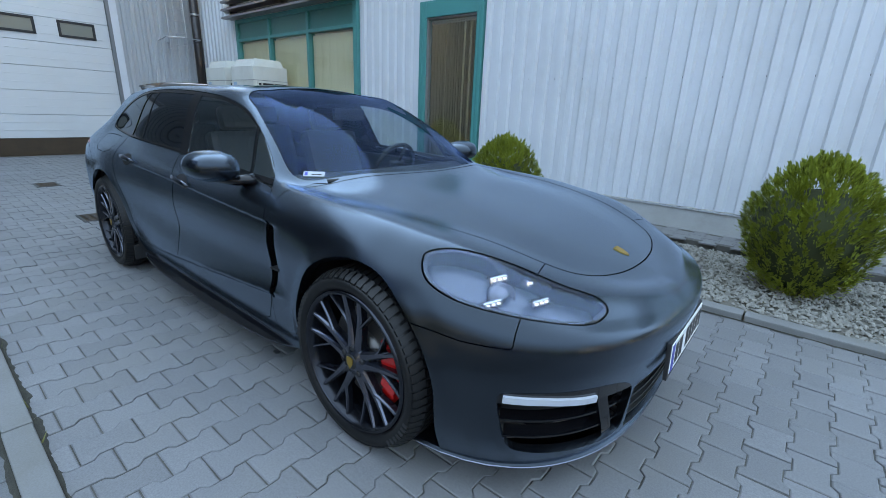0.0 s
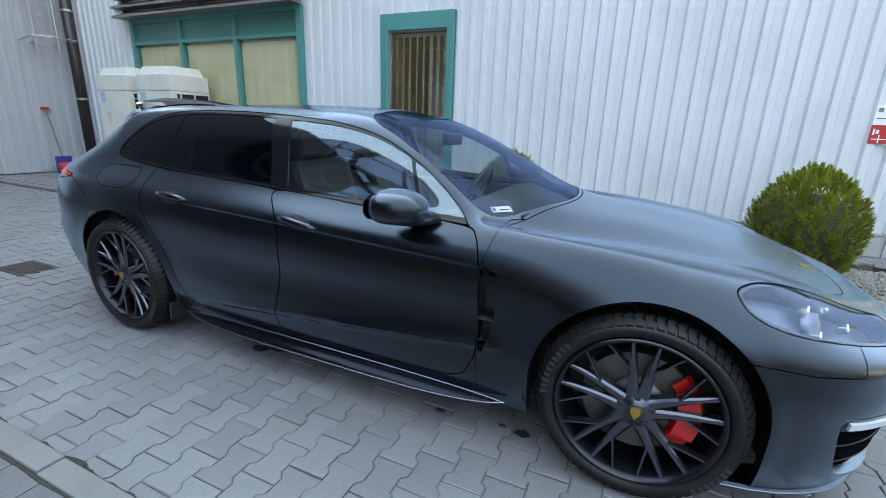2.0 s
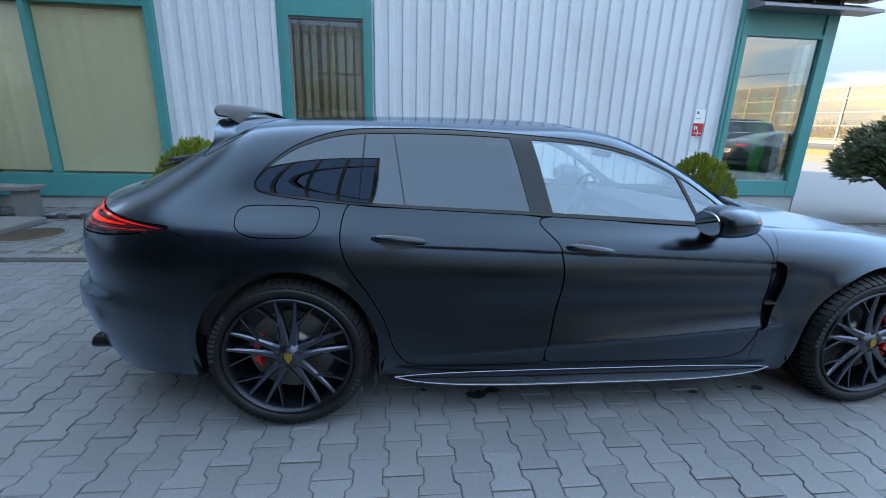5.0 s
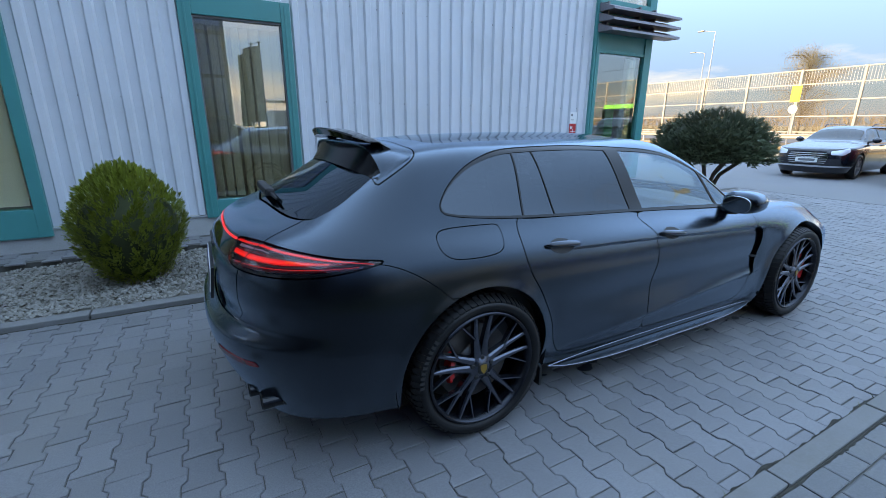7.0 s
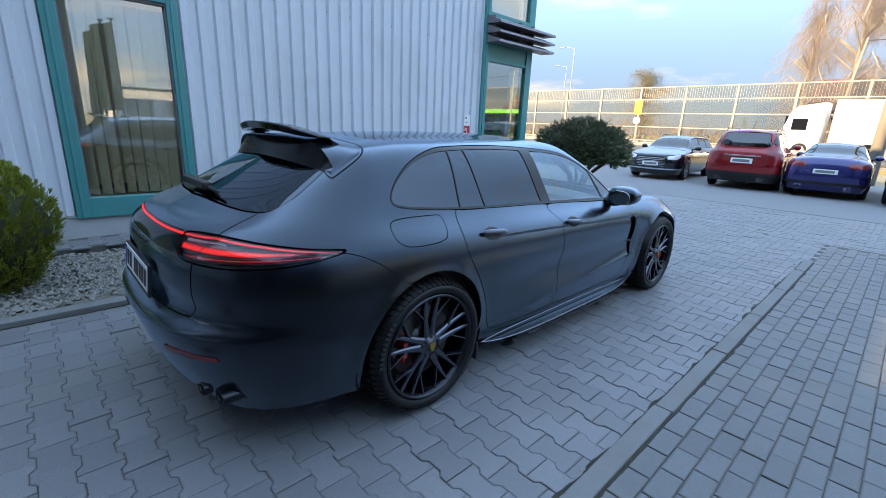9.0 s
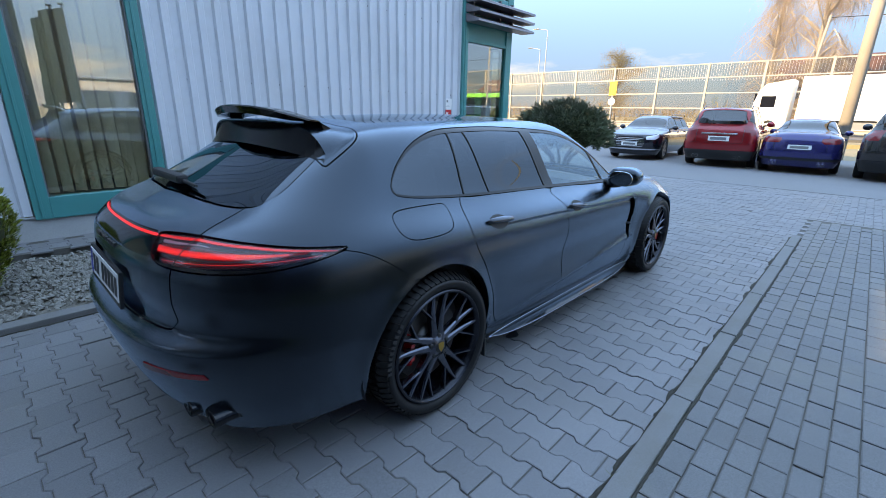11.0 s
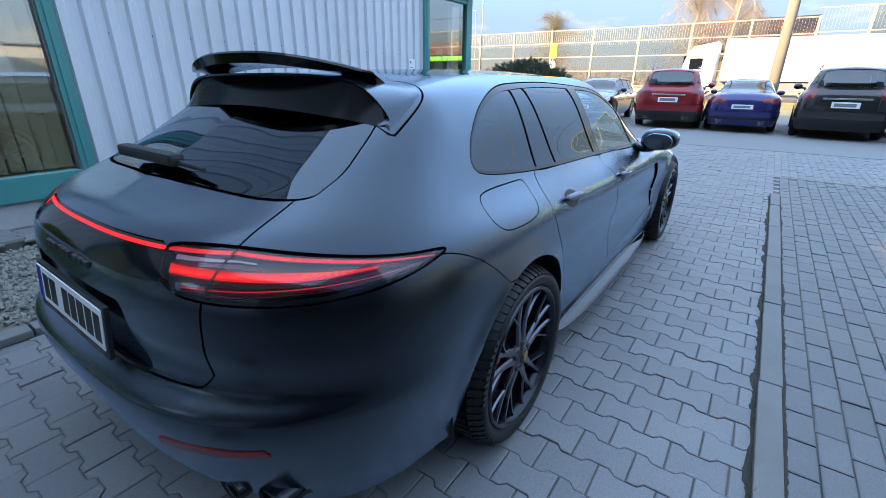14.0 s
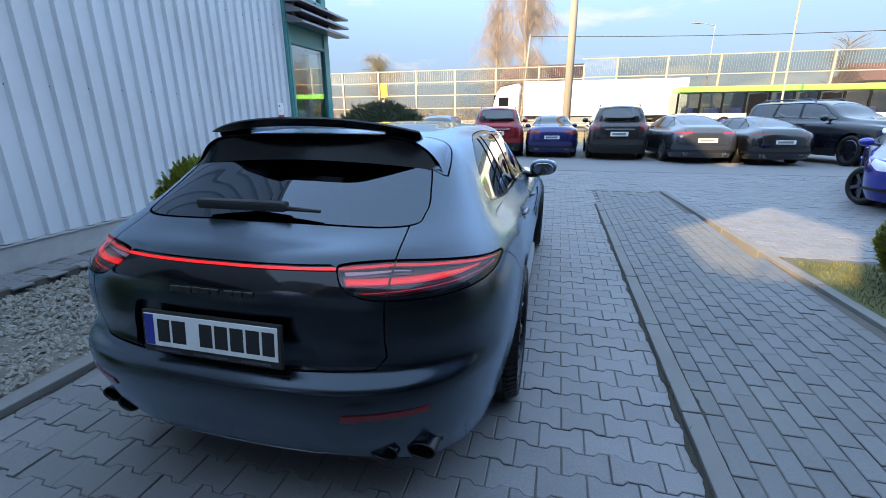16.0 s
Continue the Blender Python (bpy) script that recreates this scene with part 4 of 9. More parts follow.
M["gloss_black"].node_tree.nodes["Principled BSDF"].inputs["IOR"].default_value = 1.38
M["gloss_trim"] = material("polished black trim", (0.005, 0.005, 0.006), 0.06)
M["visor"] = material("dark visor plastic", (0.004, 0.004, 0.0045), 0.16, spec=0.12)
M["seal"] = material("black seal", (0.008, 0.008, 0.009), 0.5)
M["privacy"] = glass("privacy glass", (0.030, 0.031, 0.035), 0.0, mirror=0.036, keep=(0.76, 0.89, 1.0))
M["clear"] = glass("tinted glass", (0.80, 0.87, 0.85), 0.0, mirror=0.115, keep=(0.72, 0.90, 1.0))
M["rear_glass"] = glass("rear window glass", (0.020, 0.021, 0.024), 0.0, mirror=0.045, keep=(0.70, 0.86, 1.0))
M["screen"] = glass("windscreen glass", (0.66, 0.73, 0.71), 0.0, mirror=0.0, keep=(0.24, 0.42, 0.74))
M["tyre"] = material("tyre rubber", (0.0065, 0.0065, 0.007), 0.48, spec=0.28, vary=0.3, scale=9, dirt=(0.025, 0.023, 0.021), dirt_amount=0.3, dirt_scale=6)
M["rim"] = material("satin black alloy", (0.072, 0.080, 0.102), 0.19, metal=0.9, coat=0.5, coat_rough=0.1)
M["barrel"] = material("black barrel", (0.020, 0.022, 0.027), 0.25, metal=0.7)
M["unit_lit"] = material("lit lamp point", (0.8, 0.8, 0.8), 0.3, emit=(0.80, 0.90, 1.0), emit_power=0.13)
M["sidewall_print"] = material("pale sidewall rubber", (0.018, 0.018, 0.019), 0.5)
M["rim_edge"] = material("machined dark alloy", (0.035, 0.038, 0.046), 0.2, metal=0.9)
M["disc"] = material("brake disc", (0.13, 0.12, 0.115), 0.45, metal=0.85, vary=0.2, scale=20)
M["caliper"] = material("red caliper enamel", (0.55, 0.006, 0.006), 0.3, coat=0.5)
M["gold"] = material("gold enamel", (0.48, 0.27, 0.06), 0.3, metal=0.8)
M["chrome"] = material("bright trim", (0.75, 0.76, 0.78), 0.12, metal=1.0)
M["mirror"] = material("mirror glass", (0.55, 0.58, 0.60), 0.02, metal=1.0)
M["alu"] = material("silver inlay", (0.15, 0.16, 0.19), 0.25, metal=0.9)
M["lamp_red"] = material("red lamp lens", (0.20, 0.004, 0.006), 0.12, coat=0.6)
M["reflector"] = material("dark red reflector", (0.17, 0.006, 0.008), 0.2, coat=0.3)
M["lamp_lit"] = material("lit tail lamp", (0.4, 0.01, 0.008), 0.3, emit=(1.0, 0.012, 0.016), emit_power=0.27)
M["lamp_core"] = material("bright tail lamp core", (0.5, 0.02, 0.015), 0.3, emit=(1.0, 0.030, 0.026), emit_power=0.42)
M["lamp_amber"] = material("ribbed amber lamp end", (0.45, 0.05, 0.01), 0.3, emit=(1.0, 0.075, 0.018), emit_power=0.34)
M["lamp_smoke"] = glass("smoked lamp lens", (0.66, 0.58, 0.60), 0.02, mirror=0.0)
M["lamp_clear"] = glass("clear lamp lens", (0.95, 0.96, 0.98), 0.0, mirror=0.03, keep=(0.52, 0.72, 1.0))
M["lamp_silver"] = material("lamp reflector", (0.62, 0.65, 0.70), 0.3, metal=0.4)
M["lamp_bowl"] = material("dark lamp bowl", (0.014, 0.015, 0.020), 0.3, metal=0.8)
M["plate_white"] = material("number plate", (0.72, 0.73, 0.72), 0.4, vary=0.03, scale=20)
M["plate_blue"] = material("plate band", (0.01, 0.035, 0.28), 0.4)
M["leather"] = material("dark leather", (0.03, 0.03, 0.032), 0.55, vary=0.15, scale=10)
M["carpet"] = material("black cabin lining", (0.012, 0.012, 0.012), 0.9)


def both(fn):
    """Field on the right side and the left alike: fn gets (x, |y|, z)."""
    return lambda v: fn(v[:, 0], np.abs(v[:, 1]), v[:, 2])


def side_outline(points, per=8, reach=0.45, smooth=True):
    o = loop_curve(points, per) if smooth else np.array(points, float)
    return lambda v: np.maximum(inside_outline(v[:, [0, 2]], o), reach - np.abs(v[:, 1]))


def one_side(field, sign):
    return lambda v: np.maximum(field(v), -sign * v[:, 1])


car = thing("estate_car", "satin anthracite grey luxury estate car parked on pavers", "car")
skin = estate_skin()
# wheel openings
HUBS = [(-1.475, 0.362), (1.475, 0.362)]


def arch(v):
    best = np.full(len(v), 9.0)
    for hx, hz in HUBS:
        r = np.hypot(v[:, 0] - hx, (v[:, 2] - hz - 0.012)) - 0.402
        low = np.maximum(np.abs(v[:, 0] - hx) - 0.402, v[:, 2] - hz)
        best = np.minimum(best, np.minimum(r, low))
    return np.maximum(best, 0.55 - np.abs(v[:, 1]))


_, skin = skin.carve(arch)
JOINT = 0.0055

# glazing
rear_glass = np.array([(-0.54, 1.082), (0.0, 1.098), (0.54, 1.082), (0.615, 1.115), (0.60, 1.19), (0.575, 1.26), (0.54, 1.33), (0.0, 1.36), (-0.54, 1.33), (-0.575, 1.26), (-0.60, 1.19), (-0.615, 1.115)])
rear_glass = loop_curve(rear_glass, 6)
piece, skin = skin.carve(lambda v: np.maximum(inside_outline(v[:, [1, 2]], rear_glass), v[:, 0] + 1.72), JOINT)
skin_part("rear_window", piece, M["rear_glass"], car, "dark tinted rear window", lip=0.006, inset=0.002)
screen = loop_curve([(1.065, 0.0), (1.03, 0.30), (0.93, 0.55), (0.80, 0.70), (0.60, 0.675), (0.30, 0.605), (0.12, 0.545), (0.03, 0.30), (0.0, 0.0), (0.03, -0.30), (0.12, -0.545), (0.30, -0.605), (0.60, -0.675), (0.80, -0.70), (0.93, -0.55), (1.03, -0.30)], 6)
piece, skin = skin.carve(lambda v: np.maximum(inside_outline(v[:, :2], screen), 0.9 - v[:, 2]), JOINT)
skin_part("windscreen", piece, M["screen"], car, "raked windscreen with a sticker in the corner", lip=0.006, inset=0.003)
roof_pane = loop_curve([(-0.06, 0.0), (-0.05, 0.36), (-0.10, 0.47), (-0.5, 0.49), (-1.2, 0.49), (-1.45, 0.47), (-1.5, 0.36), (-1.52, 0.0), (-1.5, -0.36), (-1.45, -0.47), (-1.2, -0.49), (-0.5, -0.49), (-0.10, -0.47), (-0.05, -0.36)], 5)
piece, skin = skin.carve(lambda v: np.maximum(inside_outline(v[:, :2], roof_pane), 1.25 - v[:, 2]), JOINT)
skin_part("roof_window", piece, M["privacy"], car, "dark panoramic roof glass", lip=0.006, inset=0.001)

# side glass: one dark surround with the panes set in it
DLO = [(-1.612, 1.105), (-1.585, 1.085), (-1.45, 1.062), (-1.10, 1.032), (-0.335, 0.992), (0.25, 0.960), (0.70, 0.938), (0.735, 0.945), (0.62, 1.045), (0.44, 1.165), (0.22, 1.268), (-0.02, 1.325), (-0.30, 1.350), (-0.70, 1.368), (-1.05, 1.366), (-1.25, 1.350), (-1.42, 1.295), (-1.54, 1.215), (-1.605, 1.140)]
dlo = side_outline(DLO, 6)
surround, skin = skin.carve(dlo, 0.004)
glassed = side_outline([(x * 0.992 - 0.004, 1.165 + (z - 1.165) * 0.90) for x, z in DLO], 6)
panes, surround = surround.carve(glassed)
for sign in (-1, 1):
    piece, _ = surround.carve(lambda v: -sign * v[:, 1])
    skin_part("window_surround", piece, M["gloss_black"], car, "gloss black window surround", lip=0.012, inset=0.001)


def upright(x_low, x_high, half):
    """A sloping post between two heights, as a field."""
    def fn(v):
        x = x_low + (x_high - x_low) * (v[:, 2] - 0.98) / 0.37
        return np.abs(v[:, 0] - x) - half if half else v[:, 0] - x
    return fn


posts, panes = panes.carve(upright(-0.30, -0.40, 0.054))
seam_c = panes.ribbon(upright(-1.165, -1.135, 0.0), 0.0042)
seam_d = panes.ribbon(upright(-0.945, -1.005, 0.0), 0.0028)
sail = panes.ribbon(upright(0.50, 0.33, 0.0), 0.009)
for piece in (posts, seam_c, seam_d, sail):
    for sign in (-1, 1):
        half_piece, _ = piece.carve(lambda v: -sign * v[:, 1])
        skin_part("window_post", half_piece, M["gloss_black"], car, "gloss black window post", lip=0.01)
for sign in (-1, 1):
    half_piece, _ = panes.carve(lambda v: -sign * v[:, 1])
    ahead, behind = half_piece.split(-(half_piece.v[:, 0] + 0.34))
    skin_part("front_side_window", ahead, M["clear"], car, "lightly tinted front side window", lip=0.004, inset=0.004)
    skin_part("rear_side_window", behind, M["privacy"], car, "dark tinted rear side window", lip=0.004, inset=0.004)

# bonnet
hood = loop_curve([(2.215, 0.0), (2.195, 0.22), (2.13, 0.40), (2.0, 0.50), (1.7, 0.60), (1.4, 0.675), (1.1, 0.725), (0.90, 0.735), (0.955, 0.60), (1.05, 0.32), (1.085, 0.0), (1.05, -0.32), (0.955, -0.60), (0.90, -0.735), (1.1, -0.725), (1.4, -0.675), (1.7, -0.60), (2.0, -0.50), (2.13, -0.40), (2.195, -0.22)], 6)
piece, skin = skin.carve(lambda v: np.maximum(inside_outline(v[:, :2], hood), 0.6 - v[:, 2]), JOINT)
skin_part("bonnet", piece, M["wrap"], car)

# head lamps, seen along the diagonal
lamp_dir = Vector((0.62, 0.45, 0.64)).normalized()
lamp_u = Vector((0, 0, 1)).cross(lamp_dir).normalized()
lamp_v = lamp_dir.cross(lamp_u).normalized()


def lamp_plane(v):
    p = np.stack([v[:, 0], np.abs(v[:, 1]), v[:, 2]], 1)
    return np.stack([p @ np.array(lamp_u), p @ np.array(lamp_v)], 1)


LAMP = [(1.700, 0.800, 0.800), (1.745, 0.765, 0.840), (1.827, 0.715, 0.848), (1.96, 0.625, 0.800), (2.09, 0.535, 0.728), (2.170, 0.455, 0.672), (2.205, 0.465, 0.630), (2.165, 0.560, 0.600), (2.03, 0.705, 0.628), (1.88, 0.815, 0.680), (1.76, 0.845, 0.740)]
lamp_outline = loop_curve(lamp_plane(np.array(LAMP)), 6)
lamp_field = lambda v: np.maximum(np.maximum(inside_outline(lamp_plane(v), lamp_outline), 1.6 - v[:, 0]), 0.36 - np.abs(v[:, 1]))
lamps, skin = skin.carve(lamp_field, 0.006)
for sign in (-1, 1):
    piece, _ = lamps.carve(lambda v: -sign * v[:, 1])
    bowl = skin_part("headlamp", Skin(piece.v, piece.n, piece.f), M["lamp_housing"], car, "large oval headlamp with four-point optics", lip=0.0, inset=0.075)
    skin_part("lens", piece, M["lamp_clear"], bowl, "clear headlamp lens", lip=0.01, inset=0.001)
    rim_in, rim_out = piece.split(inside_outline(lamp_plane(piece.v), lamp_outline) + 0.014)
    skin_part("lamp_rim", rim_out, M["gloss_black"], bowl, lip=0.07, inset=0.004)
    c = piece.v.mean(0)
    for du, dv in ((-0.095, 0.050), (0.03, 0.055), (-0.085, -0.040), (0.065, -0.035)):
        at = np.array(c) + du * np.array((lamp_u.x, sign * lamp_u.y, lamp_u.z)) + dv * np.array((lamp_v.x, sign * lamp_v.y, lamp_v.z))
        near = piece.v[np.argmin(((piece.v - at) ** 2).sum(1))]
        back = Vector((lamp_dir.x, sign * lamp_dir.y, lamp_dir.z))
        m = Matrix.Translation(Vector(near) - back * 0.042) @ Vector((0.9, sign * 0.25, 0.25)).to_track_quat("Z", "Y").to_matrix().to_4x4()
        bm = bmesh.new()
        add_box(bm, (-0.040, -0.013, -0.02), (0.040, 0.013, 0.01), 0.006, m)
        unit = part("light_unit", bm, M["chrome"], bowl, "small bright light unit")
        for k in (-0.024, 0.0, 0.022):
            part("lit_point", box((k - 0.006, -0.004, 0.008), (k + 0.006, 0.004, 0.014), 0.002, m), M["unit_lit"], unit)
    m = Matrix.Translation(Vector(c) - Vector((0.035, 0, 0.03))) @ Vector((0.9, sign * 0.3, 0.2)).to_track_quat("Z", "Y").to_matrix().to_4x4()
    part("projector", lathe([(0.0, 0.012), (0.02, 0.009), (0.033, -0.004), (0.04, -0.01), (0.046, 0.004), (0.046, -0.04)], 24, m=m), M["alu"], bowl, "round projector lens", smooth=True)

# doors, fuel flap, air outlet
FRONT_DOOR = [(-0.30, 0.985), (0.25, 0.957), (0.70, 0.935), (0.795, 0.905), (0.835, 0.80), (0.842, 0.66), (0.845, 0.45), (0.82, 0.36), (0.76, 0.285), (0.55, 0.262), (-0.15, 0.262), (-0.26, 0.30), (-0.245, 0.45), (-0.215, 0.70), (-0.235, 0.86)]
REAR_DOOR = [(-0.302, 0.985), (-0.237, 0.86), (-0.217, 0.70), (-0.247, 0.45), (-0.262, 0.30), (-0.34, 0.262), (-0.86, 0.265), (-0.985, 0.34), (-1.045, 0.52), (-1.12, 0.665), (-1.205, 0.80), (-1.235, 0.92), (-1.205, 1.035), (-1.10, 1.030)]
VENT = [(0.842, 0.795), (0.880, 0.795), (0.915, 0.765), (0.918, 0.66), (0.902, 0.53), (0.880, 0.45), (0.868, 0.425), (0.852, 0.425), (0.848, 0.55), (0.848, 0.70)]
outlets, skin = skin.carve(side_outline(VENT, 5))
fd, skin = skin.carve(side_outline(FRONT_DOOR, 6), JOINT)
rd, skin = skin.carve(side_outline(REAR_DOOR, 6), JOINT)
doors = {}
for sign in (-1, 1):
    for name, piece in (("front_door", fd), ("rear_door", rd)):
        half_piece, _ = piece.carve(lambda v: -sign * v[:, 1])
        doors[name, sign] = skin_part(name, half_piece, M["wrap"], car)
    half_piece, _ = outlets.carve(lambda v: -sign * v[:, 1])
    o = skin_part("air_outlet", half_piece, M["gloss_black"], car, "gloss black air outlet behind the front wheel", lip=0.0, inset=0.035)
    for z in (0.575,):
        part("outlet_fin", box((0.848, sign * 0.885 - 0.018, z - 0.004), (0.915, sign * 0.885 + 0.018, z + 0.004), 0.002), M["black"], o)
flap = side_outline([(-1.335, 1.022), (-1.40, 1.030), (-1.60, 1.032), (-1.665, 1.015), (-1.672, 0.96), (-1.635, 0.925), (-1.56, 0.912), (-1.42, 0.912), (-1.355, 0.93), (-1.33, 0.975)], 5)
piece, skin = skin.carve(one_side(flap, -1), 0.004)
skin_part("fuel_flap", piece, M["wrap"], car, "rounded fuel filler flap")


# rear lamps, light strip, tailgate, bumpers
def round_tail(v):
    """A coordinate that runs round the tail, and the height."""
    return np.stack([np.abs(v[:, 1]) + 0.9 * (v[:, 0] + 2.5), v[:, 2]], 1)


TAIL = loop_curve([(0.475, 0.946), (0.470, 0.980), (0.50, 1.004), (0.72, 1.008), (1.0, 0.990), (1.25, 0.965), (1.40, 0.949), (1.35, 0.933), (1.22, 0.915), (1.05, 0.904), (0.80, 0.902), (0.56, 0.913)], 6)
TOP_A, TOP_Z = (0.47, 0.50, 0.72, 1.0, 1.25, 1.40), (1.0055, 1.0055, 1.008, 0.990, 0.965, 0.946)
tails, skin = skin.carve(lambda v: np.maximum(inside_outline(round_tail(v), TAIL), v[:, 0] + 1.8), 0.006)
band, skin = skin.carve(lambda v: np.maximum(np.maximum(np.abs(v[:, 2] - (0.968 + 0.0 * v[:, 1])) - 0.038, round_tail(v)[:, 0] - 0.474), v[:, 0] + 2.2))
band_part = skin_part("light_band", band, M["gloss_black"], car, "dark band with a thin lit strip across the tail", lip=0.02, inset=0.006)
lit = band.ribbon(lambda v: v[:, 2] - 0.996, 0.0038)
skin_part("lit_strip", lit, M["lamp_lit"], band_part, "thin glowing red strip", lip=0.0, inset=0.002)
for sign in (-1, 1):
    piece, _ = tails.carve(lambda v: -sign * v[:, 1])
    bowl = skin_part("tail_lamp", piece, M["lamp_bowl"], car, "slim red tail lamp wrapped round the corner", lip=0.0, inset=0.034)
    skin_part("lens", piece, M["lamp_smoke"], bowl, "smoked clear lamp lens", lip=0.012, inset=0.001)

    def strip_at(z0, z1, half, a0, a1, name, mat, inset, tip=0.0):
        def fn(v):
            t = round_tail(v)
            mid = z0 + (z1 - z0) * np.clip((t[:, 0] - 0.5) / 0.85, 0, 1) if z0 else np.interp(t[:, 0], TOP_A, TOP_Z) - z1
            return (t[:, 1] - mid) / np.clip((max(a1, tip) + 0.05 - t[:, 0]) / 0.3, 0.3, 1)
        s = piece.ribbon(fn, half)
        s, _ = s.carve(lambda v: np.maximum(a0 - round_tail(v)[:, 0], round_tail(v)[:, 0] - a1))
        skin_part(name, s, mat, bowl, lip=0.004, inset=inset)

    strip_at(0, 0.0075, 0.0030, 0.47, 1.36, "lit_strip", M["lamp_lit"], 0.004)
    strip_at(0, 0.0165, 0.0042, 0.50, 0.78, "clear_prism", M["lamp_silver"], 0.018)
    strip_at(0, 0.018, 0.0055, 0.79, 1.28, "inner_prism", M["black"], 0.020)
    strip_at(0, 0.0265, 0.0032, 0.50, 1.22, "red_prism", M["lamp_red"], 0.016)
    strip_at(0.966, 0.954, 0.0125, 0.485, 1.24, "bar_housing", M["lamp_red"], 0.018)
    strip_at(0.966, 0.954, 0.0086, 0.49, 1.16, "lit_bar", M["lamp_lit"], 0.013)
    strip_at(0.964, 0.953, 0.0032, 0.50, 0.93, "lit_core", M["lamp_core"], 0.011, 1.2)
    for k in range(9):
        strip_at(0.967, 0.956, 0.0042, 0.93 + 0.022 * k, 0.947 + 0.022 * k, "amber_rib", M["lamp_amber"], 0.010, 1.2)
    strip_at(0.949, 0.944, 0.0055, 0.52, 1.15, "dark_prism", M["black"], 0.018)
    strip_at(0.929, 0.938, 0.0115, 0.51, 1.32, "grey_prism", M["alu"], 0.020)
    for z0, z1 in ((0.939, 0.943), (0.932, 0.939), (0.925, 0.935), (0.919, 0.931)):
        strip_at(z0, z1, 0.0008, 0.54, 1.30, "red_line", M["lamp_lit"] if z0 == 0.932 else M["lamp_red"], 0.012)
    skin_part("lamp_seam", piece.ribbon(lambda v: np.abs(v[:, 1]) - 0.589, 0.003), M["seal"], bowl, lip=0.0, inset=-0.001)
    _, edge = piece.split(inside_outline(round_tail(piece.v), TAIL) + 0.013)
    edge, _ = edge.tidy().carve(lambda v: v[:, 2] - 0.925)
    skin_part("lamp_rim", edge, M["gloss_black"], bowl, lip=0.02, inset=-0.001)

gate = lambda v: np.maximum(np.maximum(np.abs(v[:, 1]) - (0.585 + 0.10 * np.clip(1.02 - v[:, 2], -0.2, 0.0) - 0.9 * np.clip(0.71 - v[:, 2], 0, 1) ** 1.0), 0.664 + 0.02 * np.abs(v[:, 1]) ** 2 - v[:, 2]), v[:, 0] + 2.0)
piece, skin = skin.carve(gate, JOINT)
# plate recess pressed into the tailgate
recess = lambda v: np.maximum(np.maximum(np.abs(v[:, 1]) - (0.315 + 0.35 * np.clip(0.86 - v[:, 2], 0, 0.2)), np.abs(v[:, 2] - 0.765) - 0.095), v[:, 0] + 2.0)
well, piece = piece.carve(recess)
skin_part("tailgate", piece, M["wrap"], car, lip=0.016)
skin_part("plate_well", well, M["wrap"], car, "recess for the rear plate", lip=0.0, inset=0.022)

# roof end with the spoiler: a panel whose seam runs across the roof and down to the window's corners
def spoiler_base(v):
    x, z = v[:, 0], v[:, 2]
    front = x + 1.612 + 0.05 * np.abs(v[:, 1]) ** 2
    under = (1.219 + 0.575 * (x + 1.86) - z) * 0.87
    return np.maximum(np.logaddexp(front * 45, under * 45) / 45, -1.866 - x)


piece, skin = skin.carve(spoiler_base, 0.004)
skin_part("spoiler_base", piece, M["wrap"], car, "painted roof end that carries the spoiler", lip=0.01)

rear_bumper = lambda v: np.maximum(v[:, 0] + 1.60, v[:, 2] - (0.942 - 0.19 * np.clip((v[:, 0] + 1.99) / 0.34, 0, 1) ** 1.8))
piece, skin = skin.carve(rear_bumper, 0.004)
valance, piece = piece.carve(lambda v: v[:, 2] - (0.475 + 0.05 * np.clip((v[:, 0] + 2.35) / 0.5, -1, 1)) )
skin_part("rear_bumper", piece, M["wrap"], car, lip=0.02)
REFLECT = loop_curve([(0.40, 0.512), (0.40, 0.538), (0.60, 0.542), (0.80, 0.546), (0.81, 0.524), (0.60, 0.517)], 5)
skin_part("rear_valance", valance, M["wrap"], car, "lower rear valance", lip=0.02)


# front bumper with its intakes
def round_nose(v):
    return np.stack([np.abs(v[:, 1]) + 0.9 * (2.4 - v[:, 0]), v[:, 2]], 1)


nose = lambda v: np.minimum(np.maximum(1.60 - v[:, 0], v[:, 2] - (0.640 - 0.02 * np.clip((v[:, 0] - 1.75) / 0.2, 0, 1))), 2.02 - v[:, 0] + 0.25 * np.clip(np.abs(v[:, 1]) - 0.5, 0, 1))
bumper, skin = skin.carve(nose, 0.004)
INTAKE = loop_curve([(0.60, 0.475), (0.85, 0.480), (1.08, 0.472), (1.135, 0.450), (1.12, 0.36), (1.08, 0.265), (1.00, 0.228), (0.75, 0.208), (0.50, 0.205), (0.47, 0.30), (0.47, 0.42)], 6)
intakes, bumper = bumper.carve(lambda v: np.maximum(inside_outline(round_nose(v), INTAKE), 1.8 - v[:, 0]))
GRILLE = loop_curve([(-0.02, 0.43), (0.2, 0.425), (0.40, 0.42), (0.445, 0.40), (0.445, 0.28), (0.42, 0.215), (0.2, 0.205), (-0.02, 0.205), (-0.2, 0.205), (-0.2, 0.43)], 5)
mouth, bumper = bumper.carve(lambda v: np.maximum(inside_outline(round_nose(v), GRILLE), 1.8 - v[:, 0]))
skin_part("front_bumper", bumper, M["wrap"], car, lip=0.03)
skin_part("grille_back", mouth, M["black"], car, "black mesh behind the centre intake", lip=0.0, inset=0.08)
for z in (0.25, 0.295, 0.34, 0.385):
    s = mouth.ribbon(lambda v: v[:, 2] - z, 0.006)
    skin_part("grille_slat", s, M["black"], car, lip=0.05, inset=0.015)
